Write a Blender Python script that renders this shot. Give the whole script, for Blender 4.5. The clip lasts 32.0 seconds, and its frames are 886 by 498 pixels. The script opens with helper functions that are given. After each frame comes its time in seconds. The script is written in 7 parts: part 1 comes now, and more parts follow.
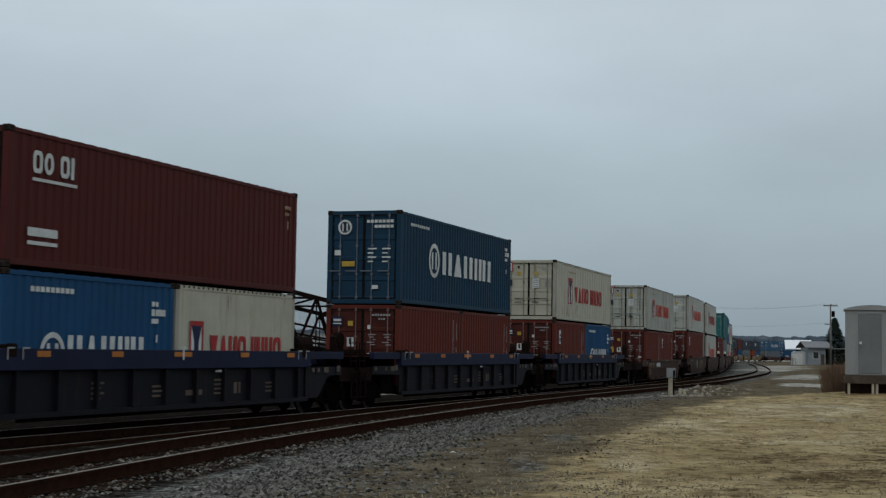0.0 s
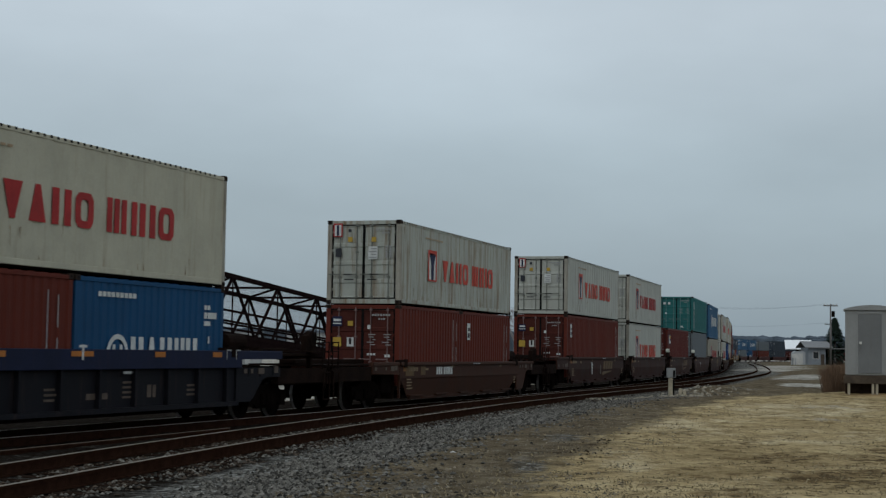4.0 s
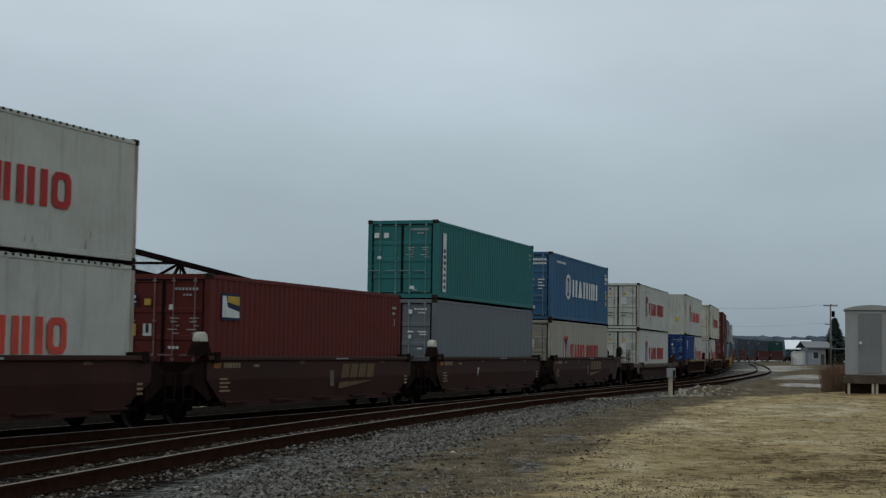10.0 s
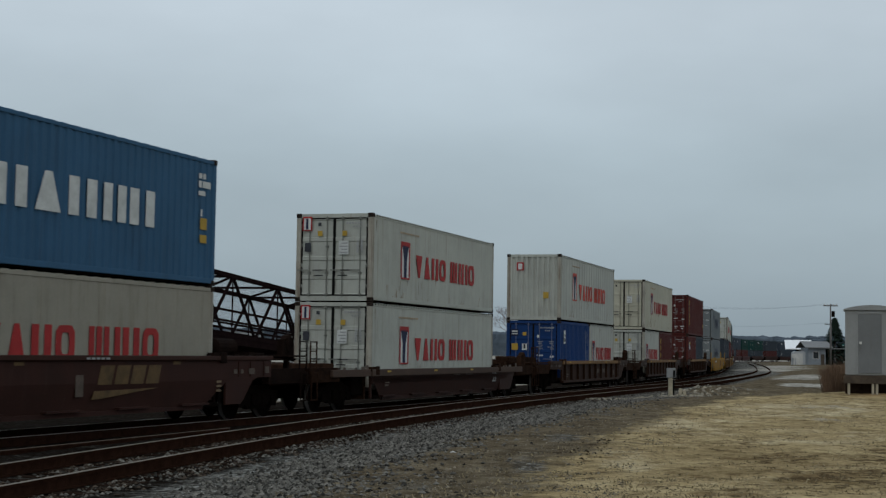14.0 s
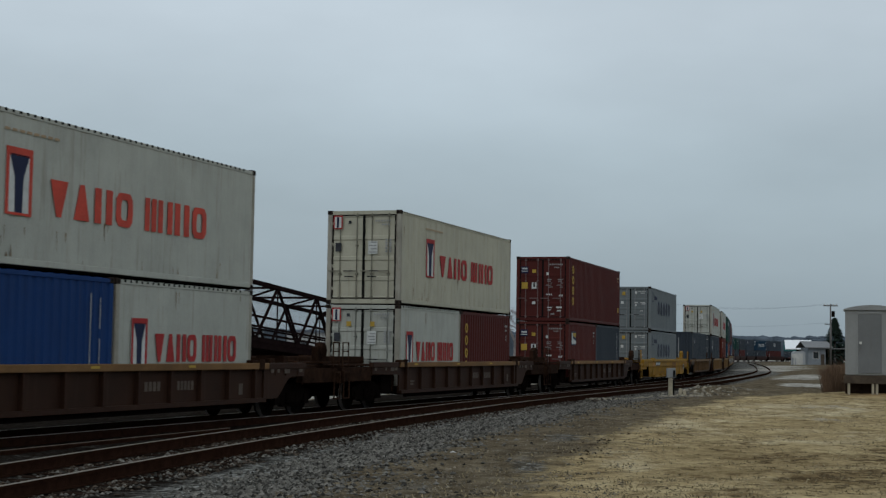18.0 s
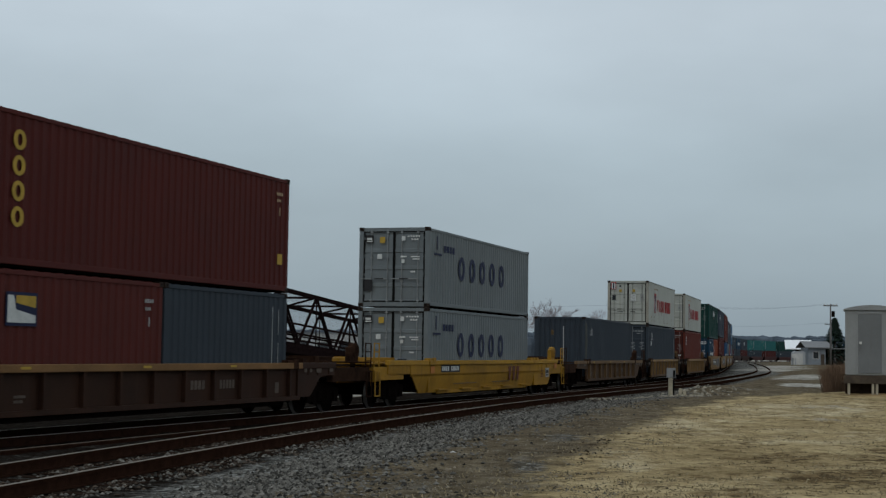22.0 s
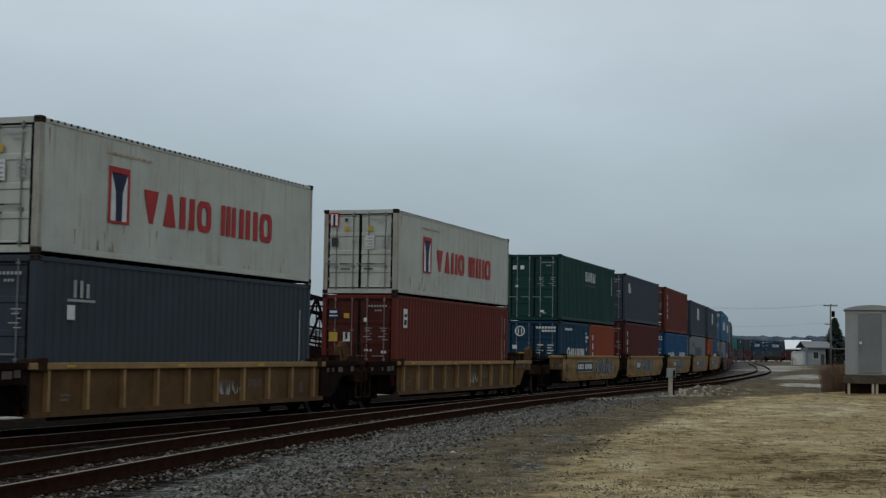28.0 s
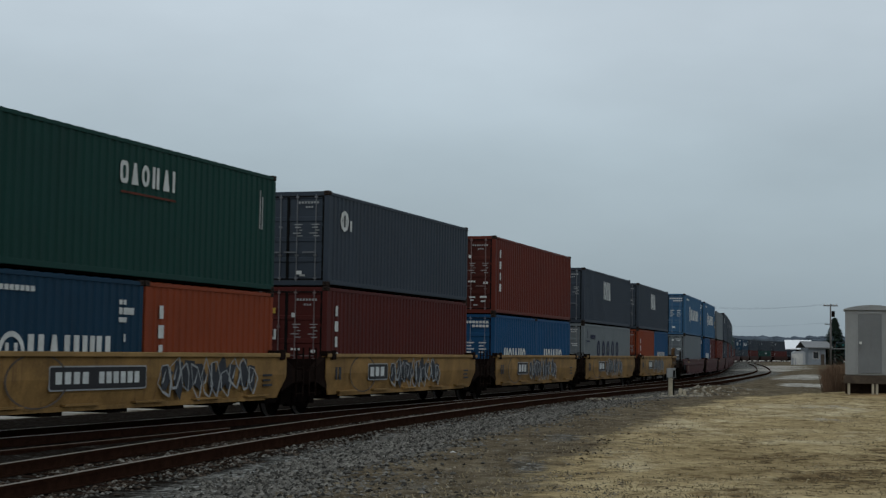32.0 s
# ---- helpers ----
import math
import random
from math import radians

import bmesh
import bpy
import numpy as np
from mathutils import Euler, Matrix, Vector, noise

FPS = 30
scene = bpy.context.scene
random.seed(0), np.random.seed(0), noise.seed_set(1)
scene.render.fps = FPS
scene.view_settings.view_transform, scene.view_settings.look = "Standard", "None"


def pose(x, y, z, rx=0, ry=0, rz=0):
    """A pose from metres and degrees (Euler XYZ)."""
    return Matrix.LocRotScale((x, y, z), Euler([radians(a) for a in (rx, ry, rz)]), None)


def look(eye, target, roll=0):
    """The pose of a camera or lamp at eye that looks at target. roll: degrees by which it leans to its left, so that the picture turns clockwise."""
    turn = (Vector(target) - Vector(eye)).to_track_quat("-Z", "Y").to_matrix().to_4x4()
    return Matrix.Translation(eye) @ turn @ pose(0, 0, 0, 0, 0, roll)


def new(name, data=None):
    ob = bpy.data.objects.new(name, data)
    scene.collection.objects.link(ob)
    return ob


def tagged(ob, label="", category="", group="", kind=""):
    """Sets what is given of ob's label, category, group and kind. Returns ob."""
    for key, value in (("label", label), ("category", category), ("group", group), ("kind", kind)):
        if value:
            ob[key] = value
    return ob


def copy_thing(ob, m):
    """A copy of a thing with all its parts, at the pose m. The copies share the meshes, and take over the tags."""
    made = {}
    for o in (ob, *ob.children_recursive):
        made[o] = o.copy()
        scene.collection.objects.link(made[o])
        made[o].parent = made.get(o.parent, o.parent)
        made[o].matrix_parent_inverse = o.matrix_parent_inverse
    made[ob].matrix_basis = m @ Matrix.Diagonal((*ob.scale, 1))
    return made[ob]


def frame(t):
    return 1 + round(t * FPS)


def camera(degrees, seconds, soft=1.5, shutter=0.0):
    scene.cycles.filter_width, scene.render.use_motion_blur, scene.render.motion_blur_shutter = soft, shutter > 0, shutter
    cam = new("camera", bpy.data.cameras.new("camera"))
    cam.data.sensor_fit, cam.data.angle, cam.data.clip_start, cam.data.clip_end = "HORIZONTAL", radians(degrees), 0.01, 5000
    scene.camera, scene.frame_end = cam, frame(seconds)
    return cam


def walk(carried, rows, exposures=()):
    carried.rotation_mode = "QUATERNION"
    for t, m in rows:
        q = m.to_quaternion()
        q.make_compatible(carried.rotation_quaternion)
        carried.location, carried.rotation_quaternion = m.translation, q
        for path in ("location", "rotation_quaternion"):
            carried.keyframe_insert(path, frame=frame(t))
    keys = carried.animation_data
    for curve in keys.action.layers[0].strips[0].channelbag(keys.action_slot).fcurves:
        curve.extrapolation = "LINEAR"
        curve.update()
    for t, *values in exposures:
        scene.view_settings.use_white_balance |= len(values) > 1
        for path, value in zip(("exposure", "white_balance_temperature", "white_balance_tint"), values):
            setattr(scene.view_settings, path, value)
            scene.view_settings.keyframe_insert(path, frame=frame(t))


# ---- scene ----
# ---- plan -------------------------------------------------------------------
# Ground at z = 0 beside the camera; the line of the rails runs from near left to
# far right, bends gently to the left and then away to the right in the distance.
EYE = 1.6
RAIL = -0.125           # top of rail of the train's track
GAUGE = 1.5
SECONDS = 32.0

cam = camera(33.31, SECONDS, soft=1.3, shutter=0.15)
CAM_POSE = Matrix.Translation((0, 0, EYE)) @ pose(0, 0, 0, 90 + 3.927, 0, 0) @ pose(0, 0, 0, 0, 0, 0.875)
walk(cam, [(0.0, CAM_POSE), (SECONDS, CAM_POSE)])

# ---- sky, sun, exposure -----------------------------------------------------
world = bpy.data.worlds.new("overcast_sky")
scene.world = world
world.use_nodes = True
wn, wl = world.node_tree.nodes, world.node_tree.links
wn.clear()
w_out = wn.new("ShaderNodeOutputWorld")
w_bg = wn.new("ShaderNodeBackground")
w_sky = wn.new("ShaderNodeTexSky")
w_sky.sky_type = "NISHITA"
w_sky.sun_disc = False
w_sky.sun_elevation, w_sky.sun_rotation = radians(38), radians(150)
w_sky.air_density, w_sky.dust_density = 1.0, 4.0
w_tc = wn.new("ShaderNodeTexCoord")
w_sep = wn.new("ShaderNodeSeparateXYZ")
w_ramp = wn.new("ShaderNodeValToRGB")
els = w_ramp.color_ramp.elements
els[0].position, els[0].color = 0.0, (0.255, 0.318, 0.362, 1)
els[1].position, els[1].color = 0.22, (0.49, 0.565, 0.62, 1)
for w_pos, w_col in ((0.045, (0.30, 0.372, 0.42)), (0.13, (0.375, 0.455, 0.505))):
    el = els.new(w_pos)
    el.color = (*w_col, 1)
w_noise = wn.new("ShaderNodeTexNoise")
w_noise.inputs["Scale"].default_value, w_noise.inputs["Detail"].default_value = 3.2, 5
w_map = wn.new("ShaderNodeMapping")
w_map.inputs["Scale"].default_value = (1, 1, 2.6)
w_mul = wn.new("ShaderNodeMapRange")
w_mul.inputs["From Min"].default_value, w_mul.inputs["From Max"].default_value = 0.3, 0.7
w_mul.inputs["To Min"].default_value, w_mul.inputs["To Max"].default_value = 0.9, 1.1
w_mix = wn.new("ShaderNodeMix")
w_mix.data_type, w_mix.blend_type = "RGBA", "MULTIPLY"
w_mix.inputs["Factor"].default_value = 1.0
w_add = wn.new("ShaderNodeMix")
w_add.data_type, w_add.blend_type = "RGBA", "MIX"
w_add.inputs["Factor"].default_value = 0.012
wl.new(w_tc.outputs["Generated"], w_sep.inputs[0])
wl.new(w_sep.outputs["Z"], w_ramp.inputs["Fac"])
wl.new(w_tc.outputs["Generated"], w_map.inputs["Vector"])
wl.new(w_map.outputs["Vector"], w_noise.inputs["Vector"])
wl.new(w_noise.outputs["Fac"], w_mul.inputs["Value"])
wl.new(w_ramp.outputs["Color"], w_mix.inputs["A"])
wl.new(w_mul.outputs["Result"], w_mix.inputs["B"])
wl.new(w_mix.outputs["Result"], w_add.inputs["A"])
wl.new(w_sky.outputs["Color"], w_add.inputs["B"])
wl.new(w_add.outputs["Result"], w_bg.inputs["Color"])
w_bg.inputs["Strength"].default_value = 1.0
wl.new(w_bg.outputs["Background"], w_out.inputs["Surface"])

sun_data = bpy.data.lights.new("sun", "SUN")
sun_data.energy, sun_data.angle, sun_data.color = 0.5, radians(60), (1.0, 0.97, 0.92)
sun = new("sun", sun_data)
sun.matrix_world = look((0, 0, 0), (0.55, 0.62, -0.9))
scene.view_settings.exposure = 0.0

# ---- the line of the rails --------------------------------------------------
# curvature (1/m, to the left) at distances along the line from a point beside the camera
BENDS = ((-300, 0.0004), (-30, 0.000474), (20, 0.000921), (60, 0.001113), (90, 0.000872), (120, 0.001318),
         (150, 0.000125), (190, 0.000206), (250, 0.0001), (335, -0.0006), (375, -0.0035), (425, -0.0048), (475, -0.0045), (525, -0.002), (610, -0.0003), (900, 0.0))
LINE_S = np.arange(-300.0, 900.0, 1.0)
_k = np.interp(LINE_S, [b[0] for b in BENDS], [b[1] for b in BENDS])
LINE_H = -np.concatenate([[0], np.cumsum((_k[1:] + _k[:-1]) / 2)])
LINE_H += 0.34741 - np.interp(0, LINE_S, LINE_H)
LINE_X = np.concatenate([[0], np.cumsum((np.sin(LINE_H[1:]) + np.sin(LINE_H[:-1])) / 2)])
LINE_Y = np.concatenate([[0], np.cumsum((np.cos(LINE_H[1:]) + np.cos(LINE_H[:-1])) / 2)])
LINE_X += -7.42 - np.interp(0, LINE_S, LINE_X)
LINE_Y += 27.81 - np.interp(0, LINE_S, LINE_Y)


def line(s, off=0.0):
    """A point of the line at s, off metres to the camera's side of it, and the heading there."""
    h = np.interp(s, LINE_S, LINE_H)
    return np.interp(s, LINE_S, LINE_X) + off * np.cos(h), np.interp(s, LINE_S, LINE_Y) - off * np.sin(h), h


MID = -1.22             # the middle of the train's track, from that line


def second_off(s):
    """Middle of the near track: it swings out towards the camera at a turnout."""
    return np.interp(s, SECOND_S, SECOND)


SECOND_S = (-60, -10, -3.5, 1, 9, 20, 28, 38, 50, 62, 75, 97, 115, 145, 200, 420)
SECOND = (11.7, 5.38, 4.33, 3.7, 2.85, 2.1, 1.85, 1.87, 2.2, 2.6, 2.85, 3.1, 3.5, 4.0, 4.2, 4.2)


def travelled(t):
    """How far the train has rolled since 16 s."""
    w = (t - 16.0) / 16.0
    return 10.6125 * (t - 16.0) - 2.5877 * w ** 2 - 0.4151 * w ** 3 + 0.4916 * w ** 4


def train_pose(s, t):
    """Pose of a car whose middle is at s along the train: x back along the train, y away from the camera, z up, rail height."""
    p = s - travelled(t)
    ax, ay, _ = line(p - 6.5, MID)
    bx, by, _ = line(p + 6.5, MID)
    a = math.atan2(by - ay, bx - ax)
    return Matrix.Translation(((ax + bx) / 2, (ay + by) / 2, RAIL)) @ Matrix.Rotation(a, 4, "Z")


RIDES = []              # (thing, place along the train, pose on its car)


def ride(ob, s, m=None):
    RIDES.append((ob, s, m if m is not None else Matrix()))
    return ob


def motions():
    """The train rolls past at a steady pace, every car and load along the same line."""
    times = [float(t) for t in range(0, 33)]
    for ob, s, m in RIDES:
        walk(ob, [(t, train_pose(s, t) @ m) for t in times])
    spin_wheels()


# ---- materials --------------------------------------------------------------
MATS = {}


def material(key, base, rough=0.6, metal=0.0, vary=0.25, scale=2.0, grain=60.0, bump=0.15, tint=None, streaks=0.0, streak_col=(0.1, 0.06, 0.035), spec=0.12, rand=0.0, thr=(0.56, 0.78), island=0.0):
    """A worn surface: base colour, blotches at one scale, grain at another, and streaks that run down it."""
    if key in MATS:
        return MATS[key]
    m = bpy.data.materials.new(key)
    m.use_nodes = True
    n, l = m.node_tree.nodes, m.node_tree.links
    bs = n["Principled BSDF"]
    bs.inputs["Metallic"].default_value = metal
    bs.inputs["Specular IOR Level"].default_value = spec
    tc = n.new("ShaderNodeTexCoord")
    big, fine = n.new("ShaderNodeTexNoise"), n.new("ShaderNodeTexNoise")
    big.inputs["Scale"].default_value, big.inputs["Detail"].default_value, big.inputs["Roughness"].default_value = scale, 6, 0.65
    fine.inputs["Scale"].default_value, fine.inputs["Detail"].default_value = grain, 3
    info = n.new("ShaderNodeObjectInfo")
    shift = n.new("ShaderNodeVectorMath")
    shift.operation = "MULTIPLY_ADD"
    shift.inputs[1].default_value = (1, 1, 1)
    comb = n.new("ShaderNodeVectorMath")
    comb.operation = "SCALE"
    comb.inputs[0].default_value = (37.0, 11.0, 23.0)
    l.new(info.outputs["Random"], comb.inputs["Scale"])
    l.new(tc.outputs["Object"], shift.inputs[0])
    l.new(comb.outputs["Vector"], shift.inputs[2])
    for tex in (big, fine):
        l.new(shift.outputs["Vector"], tex.inputs["Vector"])
    dark = [c * (1 - vary) for c in base]
    light = [min(1, c * (1 + vary * 0.8)) for c in (tint or base)]
    ramp = n.new("ShaderNodeValToRGB")
    ramp.color_ramp.elements[0].position, ramp.color_ramp.elements[0].color = 0.3, (*dark, 1)
    ramp.color_ramp.elements[1].position, ramp.color_ramp.elements[1].color = 0.7, (*light, 1)
    l.new(big.outputs["Fac"], ramp.inputs["Fac"])
    gr = n.new("ShaderNodeMapRange")
    gr.inputs["To Min"].default_value, gr.inputs["To Max"].default_value = 1 - vary * 0.7, 1 + vary * 0.7
    l.new(fine.outputs["Fac"], gr.inputs["Value"])
    mul = n.new("ShaderNodeMix")
    mul.data_type, mul.blend_type = "RGBA", "MULTIPLY"
    mul.inputs["Factor"].default_value = 1
    l.new(ramp.outputs["Color"], mul.inputs["A"])
    l.new(gr.outputs["Result"], mul.inputs["B"])
    col = mul.outputs["Result"]
    if streaks:
        sm, st = n.new("ShaderNodeMapping"), n.new("ShaderNodeTexNoise")
        sm.inputs["Scale"].default_value = (5.5, 5.5, 0.42)
        st.inputs["Scale"].default_value, st.inputs["Detail"].default_value, st.inputs["Roughness"].default_value = 1.0, 5, 0.7
        l.new(shift.outputs["Vector"], sm.inputs["Vector"])
        l.new(sm.outputs["Vector"], st.inputs["Vector"])
        sr = n.new("ShaderNodeMapRange")
        sr.inputs["From Min"].default_value, sr.inputs["From Max"].default_value = thr
        sr.inputs["To Max"].default_value = streaks
        l.new(st.outputs["Fac"], sr.inputs["Value"])
        sx = n.new("ShaderNodeMix")
        sx.data_type = "RGBA"
        sx.inputs["B"].default_value = (*streak_col, 1)
        l.new(sr.outputs["Result"], sx.inputs["Factor"])
        l.new(col, sx.inputs["A"])
        col = sx.outputs["Result"]
    if rand:
        rr = n.new("ShaderNodeMapRange")
        rr.inputs["To Min"].default_value, rr.inputs["To Max"].default_value = 1 - rand, 1 + rand
        l.new(info.outputs["Random"], rr.inputs["Value"])
        rm = n.new("ShaderNodeMix")
        rm.data_type, rm.blend_type = "RGBA", "MULTIPLY"
        rm.inputs["Factor"].default_value = 1
        l.new(col, rm.inputs["A"])
        l.new(rr.outputs["Result"], rm.inputs["B"])
        col = rm.outputs["Result"]
    if island:
        geo = n.new("ShaderNodeNewGeometry")
        ir = n.new("ShaderNodeMapRange")
        ir.inputs["To Min"].default_value, ir.inputs["To Max"].default_value = 1 - island, 1 + island
        l.new(geo.outputs["Random Per Island"], ir.inputs["Value"])
        im = n.new("ShaderNodeMix")
        im.data_type, im.blend_type = "RGBA", "MULTIPLY"
        im.inputs["Factor"].default_value = 1
        l.new(col, im.inputs["A"])
        l.new(ir.outputs["Result"], im.inputs["B"])
        col = im.outputs["Result"]
    l.new(col, bs.inputs["Base Color"])
    rg = n.new("ShaderNodeMapRange")
    rg.inputs["To Min"].default_value, rg.inputs["To Max"].default_value = max(0.05, rough - 0.15), min(1, rough + 0.15)
    l.new(big.outputs["Fac"], rg.inputs["Value"])
    l.new(rg.outputs["Result"], bs.inputs["Roughness"])
    if bump:
        b = n.new("ShaderNodeBump")
        b.inputs["Strength"].default_value, b.inputs["Distance"].default_value = bump, 0.02
        l.new(fine.outputs["Fac"], b.inputs["Height"])
        l.new(b.outputs["Normal"], bs.inputs["Normal"])
    MATS[key] = m
    return m


def paint(key, rgb, streaks=0.35, vary=0.13, rough=0.6, spec=0.08, **kw):
    return material(key, rgb, rough=rough, spec=spec, vary=vary, scale=0.9, grain=25.0, bump=0.05, streaks=streaks, **kw)


# ---- mesh helpers -----------------------------------------------------------
def add_box(bm, x0, x1, y0, y1, z0, z1):
    v = [bm.verts.new((x, y, z)) for x in (x0, x1) for y in (y0, y1) for z in (z0, z1)]
    for f in ((0, 1, 3, 2), (4, 6, 7, 5), (0, 4, 5, 1), (2, 3, 7, 6), (0, 2, 6, 4), (1, 5, 7, 3)):
        bm.faces.new([v[i] for i in f])
    return v


def add_bar(bm, a, b, w, h=None):
    """A square bar from a to b."""
    a, b = Vector(a), Vector(b)
    h = w if h is None else h
    d = (b - a).normalized()
    side = d.cross(Vector((0, 0, 1)))
    side = Vector((1, 0, 0)) if side.length < 1e-4 else side.normalized()
    up = side.cross(d).normalized()
    v = []
    for p in (a, b):
        for sx, sz in ((-1, -1), (1, -1), (1, 1), (-1, 1)):
            v.append(bm.verts.new(p + side * (sx * w / 2) + up * (sz * h / 2)))
    for f in ((0, 1, 2, 3), (7, 6, 5, 4), (0, 4, 5, 1), (1, 5, 6, 2), (2, 6, 7, 3), (3, 7, 4, 0)):
        bm.faces.new([v[i] for i in f])


def add_tube(bm, a, b, r0, r1=None, n=8, caps=True):
    a, b = Vector(a), Vector(b)
    r1 = r0 if r1 is None else r1
    d = (b - a).normalized()
    side = d.cross(Vector((0, 0, 1)))
    side = Vector((1, 0, 0)) if side.length < 1e-4 else side.normalized()
    up = side.cross(d)
    ra, rb = [], []
    for i in range(n):
        c, s = math.cos(2 * math.pi * i / n), math.sin(2 * math.pi * i / n)
        ra.append(bm.verts.new(a + (side * c + up * s) * r0))
        rb.append(bm.verts.new(b + (side * c + up * s) * r1))
    for i in range(n):
        bm.faces.new((ra[i], rb[i], rb[(i + 1) % n], ra[(i + 1) % n]))
    if caps:
        bm.faces.new(ra)
        bm.faces.new(rb[::-1])


def add_prism(bm, pts, y0, y1):
    """A flat shape in x and z, drawn out from y0 to y1."""
    a = [bm.verts.new((x, y0, z)) for x, z in pts]
    b = [bm.verts.new((x, y1, z)) for x, z in pts]
    n = len(pts)
    bm.faces.new(a)
    bm.faces.new(b[::-1])
    for i in range(n):
        bm.faces.new((a[i], b[i], b[(i + 1) % n], a[(i + 1) % n]))


def mesh_of(bm, mat, smooth=False, bevel=0.0):
    if bevel:
        bmesh.ops.bevel(bm, geom=bm.edges[:], offset=bevel, segments=1, affect="EDGES")
    bmesh.ops.recalc_face_normals(bm, faces=bm.faces[:])
    me = bpy.data.meshes.new("mesh")
    bm.to_mesh(me)
    bm.free()
    me.materials.append(mat)
    if smooth:
        me.polygons.foreach_set("use_smooth", [True] * len(me.polygons))
    return me


CACHE = {}


def cached(key, make):
    """The mesh that make() builds, built once for each key."""
    if key not in CACHE:
        CACHE[key] = make()
    return CACHE[key]


def part(name, data, parent, label="", at=(0, 0, 0), turn=None):
    ob = new(name, data)
    ob.parent = parent
    ob.matrix_basis = Matrix.Translation(at) @ (turn if turn is not None else Matrix())
    if label:
        ob["label"] = label
    if name in ("serial_mark", "small_writing", "stencil", "reflector", "web_address", "number_writing", "strip_writing", "upright_writing", "graffiti", "stain", "serial_strip", "small_mark", "warning_plate", "well_floor", "rail_hatching"):
        ob["kind"] = "stuff"
    return ob


def thing(name, label, category, group="", kind="", data=None, at=None):
    ob = tagged(new(name, data), label, category, group, kind)
    if at is not None:
        ob.matrix_basis = at if isinstance(at, Matrix) else Matrix.Translation(at)
    return ob


def boxes(mat, *rows, bevel=0.0, smooth=False):
    bm = bmesh.new()
    for r in rows:
        add_box(bm, *r)
    return mesh_of(bm, mat, smooth, bevel)


# ---- colours of the train ---------------------------------------------------
PAINTS = {
    "white": ((0.3612, 0.3755, 0.3394), 0.5, (0.14, 0.10, 0.06)),
    "cream": ((0.385, 0.375, 0.300), 0.45, (0.14, 0.10, 0.05)),
    "dirty_white": ((0.3394, 0.3612, 0.3251), 0.95, (0.155, 0.088, 0.035)),
    "beige": ((0.2604, 0.2453, 0.2024), 0.5, (0.12, 0.09, 0.05)),
    "rust": ((0.096, 0.0215, 0.0145), 0.3, (0.05, 0.02, 0.015)),
    "maroon": ((0.068, 0.0160, 0.0138), 0.3, (0.04, 0.015, 0.012)),
    "brick_red": ((0.090, 0.0205, 0.0165), 0.3, (0.045, 0.017, 0.013)),
    "brown_red": ((0.077, 0.0195, 0.0165), 0.3, (0.04, 0.015, 0.012)),
    "orange": ((0.19, 0.042, 0.018), 0.3, (0.06, 0.03, 0.02)),
    "deep_blue": ((0.011, 0.036, 0.066), 0.3, (0.02, 0.02, 0.02)),
    "blue": ((0.037, 0.098, 0.178), 0.3, (0.03, 0.03, 0.03)),
    "bright_blue": ((0.012, 0.058, 0.135), 0.3, (0.03, 0.03, 0.03)),
    "royal_blue": ((0.01, 0.036, 0.125), 0.3, (0.03, 0.03, 0.03)),
    "teal": ((0.025, 0.122, 0.122), 0.25, (0.02, 0.04, 0.03)),
    "dark_green": ((0.0105, 0.041, 0.035), 0.25, (0.02, 0.03, 0.02)),
    "grey": ((0.142, 0.162, 0.170), 0.3, (0.10, 0.08, 0.06)),
    "mid_grey": ((0.107, 0.123, 0.133), 0.3, (0.09, 0.07, 0.05)),
    "slate": ((0.035, 0.044, 0.055), 0.3, (0.03, 0.03, 0.03)),
    "slate_green": ((0.038, 0.049, 0.064), 0.3, (0.04, 0.04, 0.03)),
}


def container_paint(key):
    rgb, st, sc = PAINTS[key]
    return paint("painted_steel_" + key, rgb, streaks=st, streak_col=sc, thr=(0.47, 0.70) if key == "dirty_white" else (0.54, 0.78))


